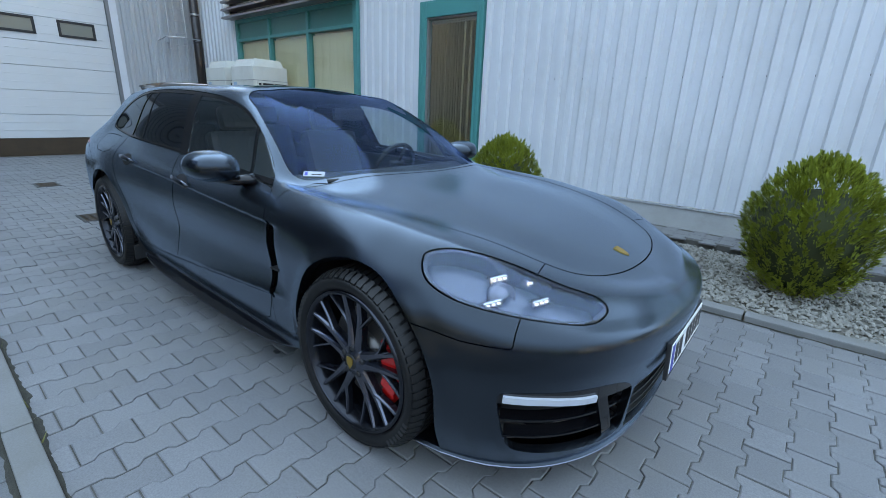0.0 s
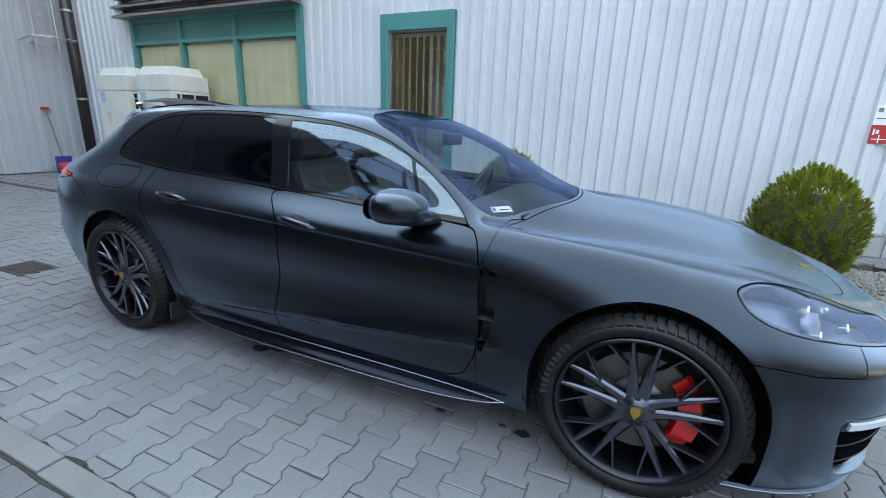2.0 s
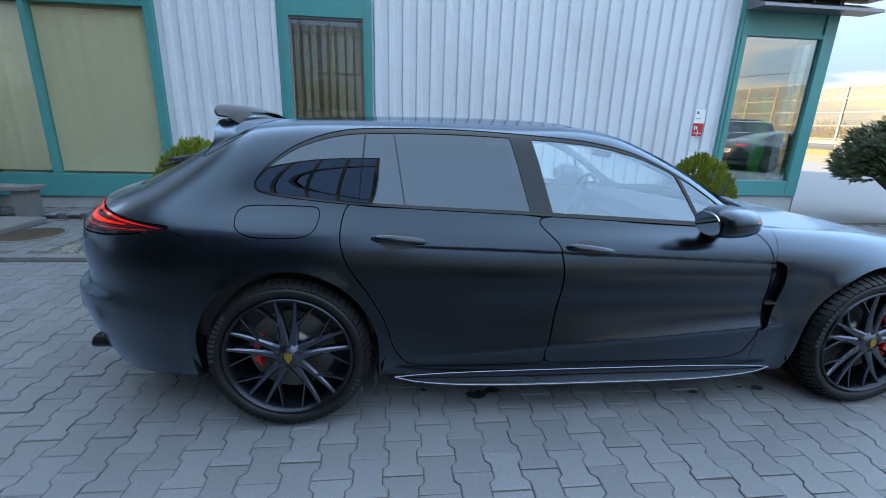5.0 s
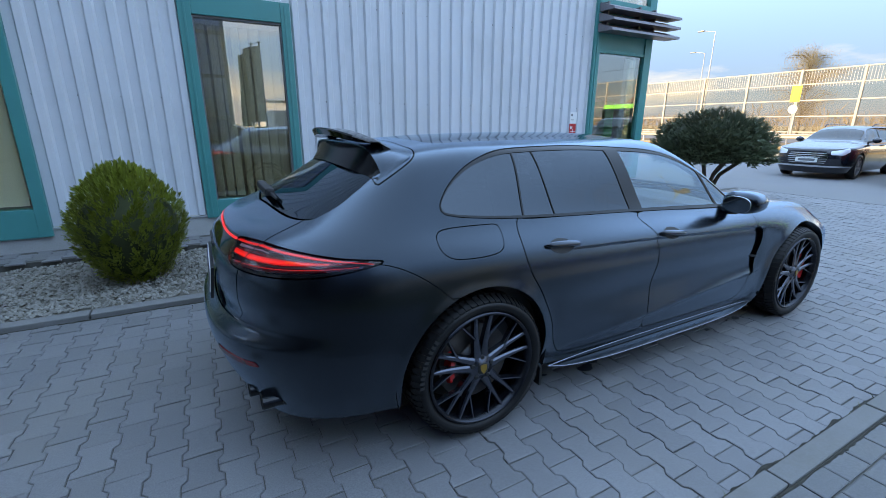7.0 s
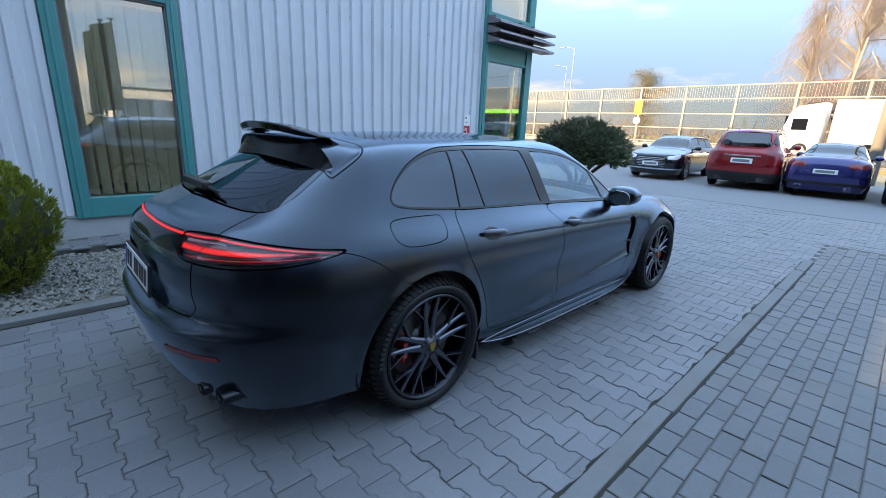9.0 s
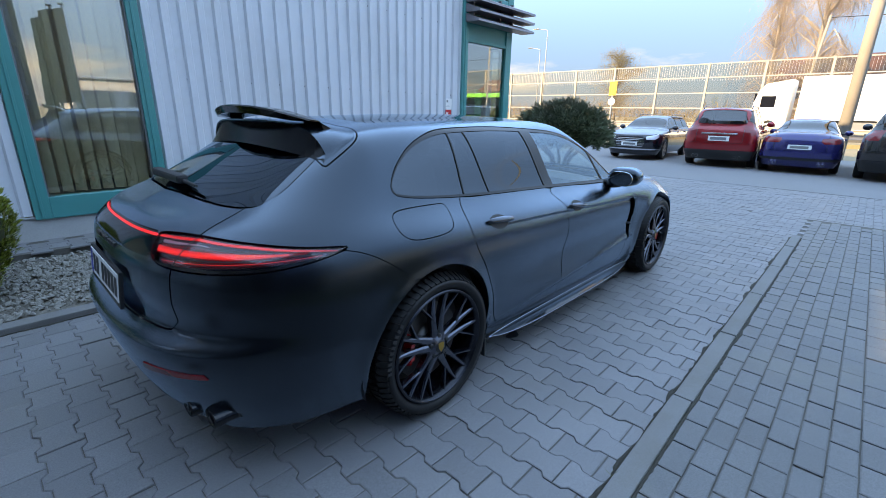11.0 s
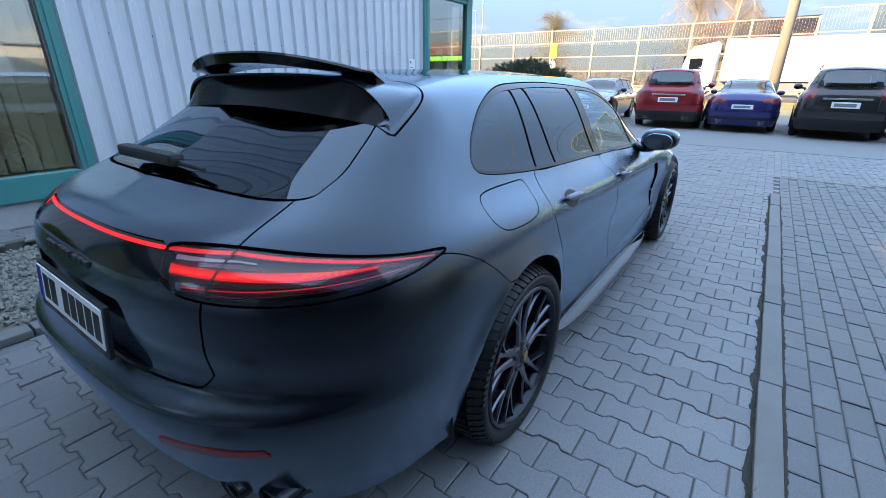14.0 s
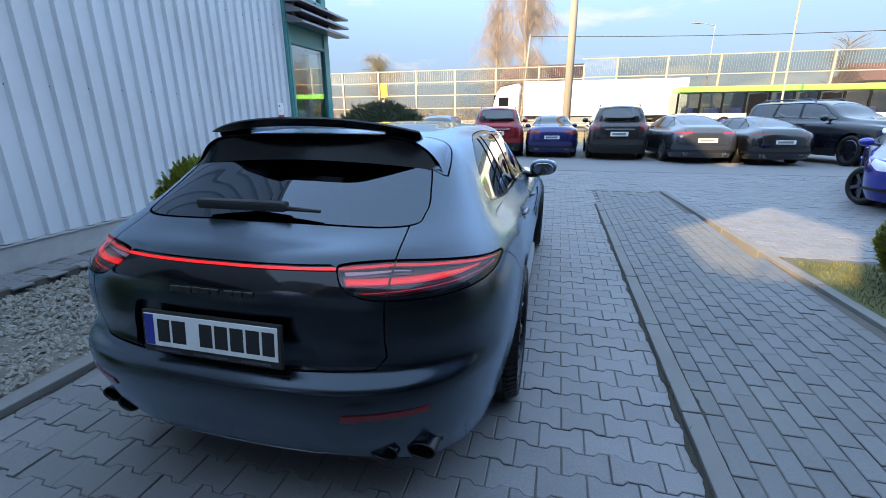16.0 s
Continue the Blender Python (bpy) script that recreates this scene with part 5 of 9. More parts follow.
for sign in (-1, 1):
    piece, _ = intakes.carve(lambda v: -sign * v[:, 1])
    back = skin_part("intake_back", piece, M["black"], car, "black recess of the side intake", lip=0.0, inset=0.11)
    for z in (0.275, 0.345):
        s = piece.ribbon(lambda v: v[:, 2] - z, 0.004)
        skin_part("intake_slat", s, M["gloss_black"], back, lip=0.05, inset=0.02)
    s, _ = piece.carve(lambda v: 0.427 - v[:, 2])
    blade_ = skin_part("lamp_blade", s, M["gloss_trim"], back, "gloss black blade across the intake", lip=0.05, inset=-0.001)
    s = piece.ribbon(lambda v: v[:, 2] - 0.449 - 0.012 * np.clip((round_nose(v)[:, 0] - 0.95) / 0.2, -1, 0), 0.0125)
    s, _ = s.carve(lambda v: np.maximum(0.70 - round_nose(v)[:, 0], round_nose(v)[:, 0] - 1.115))
    skin_part("day_lamp", s, M["lamp_silver"], blade_, "slim daytime running lamp", lip=0.012, inset=-0.010)
    s, _ = piece.carve(lambda v: np.abs(round_nose(v)[:, 0] - (0.60 + 0.5 * (v[:, 2] - 0.34))) - 0.03)
    skin_part("intake_post", s, M["gloss_black"], back, lip=0.05, inset=0.012)

# sills, wings and the rest of the shell
sill, skin = skin.carve(lambda v: np.maximum(v[:, 2] - (0.245 + 0.04 * np.clip((-0.8 - v[:, 0]) / 0.3, 0, 1)), np.abs(v[:, 0] - 0.0) - 1.2))
for sign in (-1, 1):
    piece, _ = sill.carve(lambda v: -sign * v[:, 1])
    skin_part("sill", piece, M["wrap"], car, lip=0.03)
wing, skin = skin.carve(lambda v: np.maximum(np.maximum(0.846 - v[:, 0] + 0.25 * np.clip(v[:, 2] - 0.80, 0, 1), v[:, 2] - 0.95), 0.2 - np.abs(v[:, 1])), 0.003)
for sign in (-1, 1):
    piece, _ = wing.carve(lambda v: -sign * v[:, 1])
    skin_part("front_wing", piece, M["wrap"], car, lip=0.045)
skin_part("body_shell", skin, M["wrap"], car, lip=0.045)


# ---- wheels ----
def make_wheel(parent_car, hx, sign, front_axle):
    """Tyre, many-spoked rim, disc and caliper; built facing -y, turned for the other side."""
    R, RR, HW = 0.362, 0.291, 0.138
    face = -0.965 if not front_axle else -0.957
    turn = Matrix.Translation((hx, 0, 0.362)) @ (Matrix.Identity(4) if sign < 0 else Matrix.Rotation(math.pi, 4, "Z"))
    m0 = turn @ Matrix.Translation((0, face + HW, 0))
    w = new("wheel")
    w.parent = parent_car
    w.matrix_parent_inverse = parent_car.matrix_world.inverted()
    w.location = (hx, sign * 0.82, 0.362)
    bpy.context.view_layer.update()
    # tyre
    prof = [(RR - 0.006, -HW + 0.028), (RR + 0.004, -HW + 0.008), (RR + 0.022, -HW + 0.001), (RR + 0.042, -HW), (R - 0.028, -HW + 0.008), (R - 0.014, -HW + 0.022), (R - 0.008, -HW + 0.045), (R - 0.008, HW - 0.045), (R - 0.008, HW - 0.02), (RR + 0.05, HW), (RR, HW - 0.02)]
    bm = bmesh.new()
    add_lathe(bm, prof, 96, "y", m0)
    part("tyre", bm, M["tyre"], w, smooth=True)
    # tread blocks
    vs, fs = [], []
    n = 66
    for k in range(n):
        for y0, y1, slant, r0, r1, gap in ((-HW + 0.005, -HW + 0.050, 0.5, R - 0.020, R + 0.002, 0.16), (-HW + 0.056, -0.014, 0.9, R + 0.003, R + 0.004, 0.14), (0.014, HW - 0.056, -0.9, R + 0.004, R + 0.003, 0.14), (HW - 0.050, HW - 0.005, -0.5, R + 0.002, R - 0.020, 0.16)):
            base = len(vs)
            for a in (2 * math.pi * (k + gap) / n, 2 * math.pi * (k + 1 - gap) / n):
                for y, r in ((y0, r0), (y1, r1)):
                    aa = a + slant * (y - y0)
                    for rr in (r - 0.014, r):
                        vs.append(m0 @ Vector((rr * math.cos(aa), y, rr * math.sin(aa))))
            i = [base + t for t in (0, 1, 3, 2, 4, 5, 7, 6)]
            fs += [(i[1], i[2], i[6], i[5]), (i[0], i[1], i[5], i[4]), (i[2], i[3], i[7], i[6]), (i[0], i[3], i[2], i[1]), (i[4], i[5], i[6], i[7])]
    tread = raw_mesh("tread", vs, fs, M["tyre"], w)
    tagged(tread, "narrow tread blocks of the tyre", kind="stuff")
    # raised print on the sidewall, as plain bars
    for a0, count in ((0.9, 10), (3.9, 7)):
        bm = bmesh.new()
        for k in range(count):
            a = a0 + k * 0.075
            add_box(bm, (-0.007, -0.0015, -0.011), (0.007, 0.0015, 0.011), 0, m0 @ Matrix.Rotation(-a, 4, "Y") @ Matrix.Translation((0, -HW + 0.0012, RR + 0.038)))
        part("sidewall_print", bm, M["sidewall_print"], w, "pale raised print on the tyre wall")
    # rim: barrel, lip, spokes
    bm = bmesh.new()
    add_lathe(bm, [(RR - 0.004, -HW + 0.012), (RR - 0.012, -HW + 0.006), (RR - 0.020, -HW + 0.012), (RR - 0.026, -HW + 0.05), (RR - 0.034, 0.05), (RR - 0.028, HW - 0.02)], 72, "y", m0)
    rim = part("rim", bm, M["barrel"], w, "satin black alloy rim with crossed twin spokes", smooth=True)
    part("rim_lip", lathe([(RR - 0.001, -HW + 0.013), (RR - 0.006, -HW + 0.004), (RR - 0.013, -HW + 0.003), (RR - 0.017, -HW + 0.010)], 72, "y", m0), M["rim_edge"], rim, smooth=True)

    fy = -HW + 0.014

    def polar(r, degrees, y):
        return Vector((r * math.cos(radians(degrees)), y, r * math.sin(radians(degrees))))

    def spoke(bm, p0, p1, w_in, w_out, depth, bow=0.0):
        across = (p1 - p0).normalized().cross(Vector((0, 1, 0))).normalized()
        ring = []
        for u in (0.0, 0.2, 0.4, 0.6, 0.8, 1.0):
            p = p0.lerp(p1, u)
            p.y += bow * math.sin(math.pi * u)
            hw = (w_in + (w_out - w_in) * u ** 0.7) / 2
            ring.append([bm.verts.new(m0 @ (p + across * k * hw * f + Vector((0, dy, 0)))) for k, f, dy in ((-1, 1.1, depth), (-1, 1.0, 0.007), (-1, 0.5, 0.0), (1, 0.5, 0.0), (1, 1.0, 0.007), (1, 1.1, depth))])
        for a, b in zip(ring, ring[1:]):
            for k in range(6):
                bm.faces.new((a[k], a[(k + 1) % 6], b[(k + 1) % 6], b[k]))
        bm.faces.new(ring[0][::-1])
        bm.faces.new(ring[-1])

    # five V-shaped pairs; each spoke throws a thin branch into its V
    for k in range(5):
        lug = -90 + 72 * k
        for s in (-1, 1):
            bm = bmesh.new()
            root, tip = polar(0.040, lug + s * 14, fy + 0.010), polar(RR - 0.012, lug + s * 27, fy + 0.002)
            spoke(bm, root, tip, 0.050, 0.016, 0.034, 0.010)
            fork = root.lerp(tip, 0.44)
            fork.y += 0.009
            spoke(bm, fork, polar(RR - 0.012, lug + s * 8.5, fy + 0.004), 0.014, 0.010, 0.030, 0.004)
            bmesh.ops.recalc_face_normals(bm, faces=bm.faces)
            part("spoke", bm, M["rim"], rim)
    part("hub", lathe([(0.0, fy + 0.002), (0.034, fy + 0.002), (0.040, fy + 0.008), (0.060, fy + 0.012), (0.070, fy + 0.022), (0.070, fy + 0.06), (0.0, fy + 0.06)], 40, "y", m0), M["rim"], rim, smooth=True)
    part("centre_cap", lathe([(0.0, fy - 0.003), (0.024, fy - 0.002), (0.031, fy + 0.001), (0.033, fy + 0.006)], 32, "y", m0), M["black"], rim, smooth=True)
    shield = [(-0.017, 0.020), (0.0, 0.024), (0.017, 0.020), (0.016, -0.004), (0.0, -0.026), (-0.016, -0.004)]
    bm = prism(shield, fy - 0.006, fy - 0.001, "y")
    bmesh.ops.transform(bm, matrix=m0, verts=bm.verts)
    part("cap_shield", bm, M["gold"], rim, "small gold shield")
    for k in range(5):
        a = 2 * math.pi * (k + 1.25) / 5
        part("bolt", lathe([(0.0, fy + 0.006), (0.009, fy + 0.006), (0.012, fy + 0.010), (0.013, fy + 0.035)], 12, "y", m0 @ Matrix.Translation((0.055 * math.cos(a), 0, 0.055 * math.sin(a)))), M["black"], rim)
    # brake
    y = fy + 0.085
    part("brake_disc", lathe([(0.10, y), (0.195, y), (0.195, y + 0.034), (0.10, y + 0.034)], 64, "y", m0, closed=True), M["disc"], w, smooth=False)
    part("disc_hat", lathe([(0.0, y - 0.02), (0.098, y - 0.02), (0.104, y + 0.01), (0.104, y + 0.05), (0.0, y + 0.05)], 48, "y", m0), M["disc"], w, smooth=True)
    part("wheel_back", lathe([(0.0, HW - 0.05), (RR - 0.03, HW - 0.05)], 48, "y", m0), M["black"], w)
    # caliper at the front edge of the front wheel, at the rear edge of the rear one
    local = 1 if (hx > 0) == (sign < 0) else -1
    mid = 0.02 if front_axle else 0.05
    vs = []
    bm = bmesh.new()
    base = mid if local > 0 else math.pi - mid
    shrink, inward = (1.0, 0.0) if front_axle else (0.66, 0.016)
    for s0, s1, r0, r1, yy in ((-0.78, -0.50, 0.128, 0.228, 0.026), (-0.44, -0.06, 0.116, 0.232, 0.046), (-0.06, 0.06, 0.130, 0.224, 0.034), (0.06, 0.44, 0.116, 0.232, 0.046), (0.50, 0.78, 0.128, 0.228, 0.026)):
        rings = []
        for u in np.linspace(s0 * shrink, s1 * shrink, 5):
            a = base + u
            rings.append([bm.verts.new(m0 @ Vector((r * math.cos(a), y - d, r * math.sin(a)))) for r, d in ((r0 + 0.012, 0.006), (r0 + 0.022, yy), (r1 - 3 * inward - 0.022, yy), (r1 - 3 * inward - 0.010, 0.006))])
        for a, b in zip(rings, rings[1:]):
            for k in range(3):
                bm.faces.new((a[k], a[k + 1], b[k + 1], b[k]))
        bm.faces.new(rings[0])
        bm.faces.new(rings[-1][::-1])
    bmesh.ops.recalc_face_normals(bm, faces=bm.faces)
    part("caliper", bm, M["caliper"], w, "bright red brake caliper")
    # wheel well
    bm = lathe([(0.43, face + 0.06), (0.425, face + 0.40), (0.0, face + 0.42)], 48, "y", turn)
    bmesh.ops.bisect_plane(bm, geom=bm.verts[:] + bm.edges[:] + bm.faces[:], plane_co=(0, 0, 0.24), plane_no=(0, 0, 1), clear_inner=True)
    part("wheel_well", bm, M["black"], w)
    return w


for hx, _ in HUBS:
    for sign in (-1, 1):
        make_wheel(car, hx, sign, hx > 0)

# ---- things fixed to the body ----
full = estate_skin()


def on_side(x, z, sign=-1):
    """Place and outward way of the skin at a side position."""
    k = np.argmin((full.v[:, 0] - x) ** 2 + (full.v[:, 2] - z) ** 2 + 9 * (full.v[:, 1] * sign < 0.4))
    return Vector(full.v[k]), Vector(full.n[k])


def door_handle(x, z, sign, slope):
    p, n = on_side(x, z, sign)
    ax = Vector((1, 0, slope))
    ax = (ax - n * ax.dot(n)).normalized()
    up = ax.cross(n) * (1 if sign < 0 else -1)
    if up.z < 0:
        up = -up
    door = doors["front_door" if x > -0.5 else "rear_door", sign]
    # flat black oval on the skin that paints the shaded cup behind the grip
    oval = [(x + 0.080 * math.cos(t), z + 0.002 + 0.036 * math.sin(t) + slope * 0.075 * math.cos(t)) for t in np.linspace(0, 2 * math.pi, 20, endpoint=False)]
    cup, _ = full.carve(one_side(side_outline(oval, 2), sign))
    skin_part("handle_cup", cup, M["seal"], door, lip=0.0, inset=-0.0012)
    bm = bmesh.new()
    rings = []
    for u in np.linspace(-1, 1, 17):
        taper = (1 - abs(u) ** 3.2) ** 0.5
        off = 0.003 + 0.026 * (1 - u * u) ** 0.5
        hz, hy = 0.003 + 0.0135 * taper, 0.003 + 0.006 * taper
        rings.append([bm.verts.new(p + ax * (0.122 * u) + n * (off + hy * math.cos(a)) + up * (0.002 + hz * math.sin(a))) for a in np.linspace(0, 2 * math.pi, 12, endpoint=False)])
    for a, b in zip(rings, rings[1:]):
        for k in range(12):
            bm.faces.new((a[k], a[(k + 1) % 12], b[(k + 1) % 12], b[k]))
    bm.faces.new(rings[0][::-1])
    bm.faces.new(rings[-1])
    bmesh.ops.recalc_face_normals(bm, faces=bm.faces)
    part("door_handle", bm, M["handle"], door, "satin dark door handle", smooth=True)


for sign in (-1, 1):
    door_handle(-0.990, 0.892, sign, -0.075)
    door_handle(-0.090, 0.853, sign, -0.14)


def door_mirror(sign):
    ob = new("door_mirror")
    ob.parent = car
    ob.matrix_parent_inverse = car.matrix_world.inverted()
    ob["label"] = "satin grey door mirror on a black foot"
    bm = bmesh.new()
    bmesh.ops.create_uvsphere(bm, u_segments=36, v_segments=24, radius=1.0)
    for v in bm.verts:
        x, y, z = (math.copysign(abs(c) ** 0.80, c) for c in v.co)
        z = z * (0.080 + 0.008 * y * sign) if z > 0 else z * 0.062
        if x < 0:
            x *= 0.50
        v.co = (0.475 + x * 0.150, sign * (0.965 + y * 0.118), 1.000 + z + 0.008 * y)
    shell, low = bm, None
    bmesh.ops.bisect_plane(bm, geom=bm.verts[:] + bm.edges[:] + bm.faces[:], plane_co=(0, 0, 0.972), plane_no=(0.04, 0, 1), clear_inner=True)
    part("mirror_shell", bm, M["wrap"], ob, smooth=True)
    bm = bmesh.new()
    bmesh.ops.create_uvsphere(bm, u_segments=36, v_segments=24, radius=1.0)
    for v in bm.verts:
        x, y, z = (math.copysign(abs(c) ** 0.80, c) for c in v.co)
        z = z * 0.080 if z > 0 else z * 0.062
        if x < 0:
            x *= 0.50
        v.co = (0.475 + x * 0.146, sign * (0.965 + y * 0.115), 0.999 + z + 0.008 * y)
    bmesh.ops.bisect_plane(bm, geom=bm.verts[:] + bm.edges[:] + bm.faces[:], plane_co=(0, 0, 0.967), plane_no=(0.04, 0, 1), clear_outer=True)
    part("mirror_base", bm, M["gloss_black"], ob, smooth=True)
    bm = bmesh.new()
    rim_a = np.linspace(0, 2 * math.pi, 28, endpoint=False)
    turn = Matrix.Translation((0.396, sign * 0.967, 1.002)) @ Matrix.Rotation(sign * radians(3), 4, "Z") @ Matrix.Rotation(radians(-3), 4, "Y")
    plate = [[turn @ Vector((dx, 0.088 * k * math.copysign(abs(math.cos(a)) ** 0.8, math.cos(a)), 0.052 * k * math.copysign(abs(math.sin(a)) ** 0.8, math.sin(a)))) for a in rim_a] for dx, k in ((0.0, 0.97), (0.004, 1.0))]
    glass_rings = [[bm.verts.new(q) for q in r] for r in plate]
    bm.faces.new(glass_rings[0])
    for r0, r1 in zip(glass_rings, glass_rings[1:]):
        for k in range(28):
            bm.faces.new((r0[k], r0[(k + 1) % 28], r1[(k + 1) % 28], r1[k]))
    bmesh.ops.recalc_face_normals(bm, faces=bm.faces)
    part("mirror_glass", bm, M["mirror"], ob, "mirror glass")
    arm = [(0.50, sign * 0.92, 0.955), (0.525, sign * 0.865, 0.935), (0.56, sign * 0.80, 0.945)]
    bm = bmesh.new()
    add_tube(bm, arm, [0.036, 0.032, 0.036], 14)
    bmesh.ops.scale(bm, vec=(1.6, 1, 0.85), space=Matrix.Translation((-0.53, 0, -0.945)), verts=bm.verts)
    part("mirror_foot", bm, M["gloss_black"], ob, smooth=True)


for sign in (-1, 1):
    door_mirror(sign)

# sill blade with its bright edge
for sign in (-1, 1):
    prof = [(0.865, 0.205), (0.925, 0.178), (0.932, 0.168), (0.925, 0.160), (0.86, 0.165)]
    bm = bmesh.new()
    rings = []
    for u in np.linspace(0, 1, 22):
        x = -1.0 + 1.98 * u
        grow = 0.02 + 0.98 * (1 - (2 * u - 1) ** 4) ** 0.8
        rings.append([bm.verts.new((x, sign * (0.880 + (y - 0.880) * grow), 0.205 + (z - 0.205) * grow)) for y, z in prof])
    for a, b in zip(rings, rings[1:]):
        for k in range(5):
            bm.faces.new((a[k], a[(k + 1) % 5], b[(k + 1) % 5], b[k]))
    bmesh.ops.recalc_face_normals(bm, faces=bm.faces)
    blade = part("sill_blade", bm, M["gloss_trim"], car, "black sill blade with a silver edge")
    for z, yy in ((0.172, 0.930), (0.224, 0.884)):
        line = [(-1.0 + 1.98 * u, (1 - (2 * u - 1) ** 4) ** 0.8) for u in np.linspace(0, 1, 25)]
        part("silver_edge", tube([(x, sign * (0.884 + (yy - 0.884) * k), 0.205 + (z - 0.205) * k) for x, k in line], 0.0036, 6), M["alu"], blade)

# front lip
rings, bm = [], bmesh.new()
qq = np.concatenate([np.linspace(1.62, 1.999, 6), np.linspace(2.0, 2.6, 20)])
lx, ly = body_line(qq, -2.5, 3, 2.352, 2.6, curve((-2.75, 0.875), (2.6, 0.893)))
pts = [(a, -b) for a, b in zip(lx, ly)] + [(a, b) for a, b in zip(lx[::-1], ly[::-1])][1:]
for a, b in pts:
    d = Vector((a - 1.2, b, 0)).normalized()
    p = Vector((a, b, 0.138))
    rings.append([bm.verts.new(p + d * o + Vector((0, 0, h))) for o, h in ((-0.12, 0.014), (0.0, 0.010), (0.008, 0.004), (0.009, -0.006), (-0.12, -0.006))])
for a, b in zip(rings, rings[1:]):
    for k in range(5):
        bm.faces.new((a[k], a[(k + 1) % 5], b[(k + 1) % 5], b[k]))
bmesh.ops.recalc_face_normals(bm, faces=bm.faces)
splitter = part("front_splitter", bm, M["wrap"], car, "thin front splitter lip")
edge = []
for a, b in pts:
    d = Vector((a - 1.2, b, 0)).normalized()
    edge.append(Vector((a, b, 0.138)) + d * 0.009)
part("silver_edge", tube(edge, 0.0035, 6), M["alu"], splitter)


# roof spoiler: visor over the rear window and the raised blade above
def loft(rows, mat, name, parent, label="", closed=True):
    bm = bmesh.new()
    rings = [[bm.verts.new(p) for p in r] for r in rows]
    n = len(rings[0])
    for a, b in zip(rings, rings[1:]):
        for k in range(n if closed else n - 1):
            bm.faces.new((a[k], a[(k + 1) % n], b[(k + 1) % n], b[k]))
    if closed:
        bm.faces.new(rings[0][::-1])
        bm.faces.new(rings[-1])
    bmesh.ops.recalc_face_normals(bm, faces=bm.faces)
    return part(name, bm, mat, parent, label, smooth=False)


def sharpen(ob, degrees=32):
    """Smooth faces, with hard edges where they meet at more than the given angle."""
    bm = bmesh.new()
    bm.from_mesh(ob.data)
    for f in bm.faces:
        f.smooth = True
    for e in bm.edges:
        e.smooth = e.calc_face_angle(0.0) < radians(degrees)
    bm.to_mesh(ob.data)
    bm.free()


# the fairing runs back from the roof to a lip whose ends sweep down to the window's corners
def lip_point(u):
    e = min(abs(u) / 0.93, 1.0)
    p = Vector((-1.872 + 0.033 * e**2 + 0.010 * e**8, math.copysign(0.602 * e, u), 1.394 - 0.014 * e**2 - 0.112 * e**8))
    k = max(0.0, (abs(u) - 0.93) / 0.07)
    return p.lerp(Vector((-1.864, math.copysign(0.632, u), 1.222)), k)


def root_point(u):
    e = min(abs(u) / 0.93, 1.0)
    y = 0.606 * e
    z = 1.3895 - 0.095 * y**2 - 0.50 * max(0.0, y - 0.47) ** 1.7
    p = Vector((-1.650 - 0.035 * e**10, math.copysign(y, u), z))
    k = max(0.0, (abs(u) - 0.93) / 0.07)
    return p.lerp(Vector((-1.842, math.copysign(0.634, u), 1.232)), k)


fairing, visor = [], []
for u in np.linspace(-1, 1, 121):
    r, l = root_point(u), lip_point(u)
    e = abs(u)
    mid = r.lerp(l, 0.5) + Vector((0, 0, 0.006 * (1 - e**6)))
    lx, ly = -1.928 + 0.078 * e**2.5, l.y * 0.985
    low = Vector((lx, ly, 1.249 + 0.515 * (lx + 2.0) - 0.17 * ly**2 - 0.115 * ly**4))
    if e > 0.93:
        low = low.lerp(l, (e - 0.93) / 0.08)
    lip = l + Vector((0.004, 0, -0.007))
    fairing.append([r, r.lerp(mid, 0.5) + Vector((0, 0, 0.002)), mid, mid.lerp(l, 0.6), l, lip, lip + Vector((0.010, 0, -0.001)), mid - Vector((0, 0, 0.014)), r - Vector((0, 0, 0.012))])
    inner = lip + Vector((0.008, -0.004 * u, 0.002))
    deep = inner.lerp(low, 0.5) + Vector((0.006 * (1 - e**8), 0, 0))
    visor.append([inner, deep, low, low + Vector((0.05, 0, 0.018)), inner + Vector((0.06, 0, -0.004))])
sharpen(loft(fairing, M["wrap"], "spoiler_fairing", car, "painted fairing round the visor"))
sharpen(loft(visor, M["visor"], "spoiler_visor", car, "gloss black visor over the rear window"))
rows = []
for y in np.linspace(-0.505, 0.505, 49):
    e = abs(y) / 0.505
    sweep, drop = 0.11 * e**2.6, 0.058 * e**2.4
    th = 0.030 * (1 - e**6) + 0.003
    x0, x1, z = -1.745 + 0.01 * e, -1.948 + sweep, 1.458 - drop
    rows.append([(x0, y, z - 0.034), (x0 - 0.05, y, z - 0.016), ((x0 + x1) / 2, y, z - 0.002), (x1 + 0.006, y, z + 0.004), (x1, y, z - 0.002), (x1 + 0.012, y, z - th), ((x0 + x1) / 2, y, z - th - 0.004), (x0 - 0.03, y, z - 0.046)])
sharpen(loft(rows, M["gloss_black"], "spoiler_blade", car, "raised gloss black spoiler blade"))

# wiper on the rear window
part("rear_wiper", shut(lambda bm: (add_tube(bm, [(-2.245, 0.02, 1.145), (-2.24, -0.12, 1.14), (-2.235, -0.26, 1.133)], [0.012, 0.010, 0.006], 8), add_box(bm, (-2.268, -0.13, 1.128), (-2.222, 0.25, 1.166), 0.012))), M["black"], car, "black rear wiper")

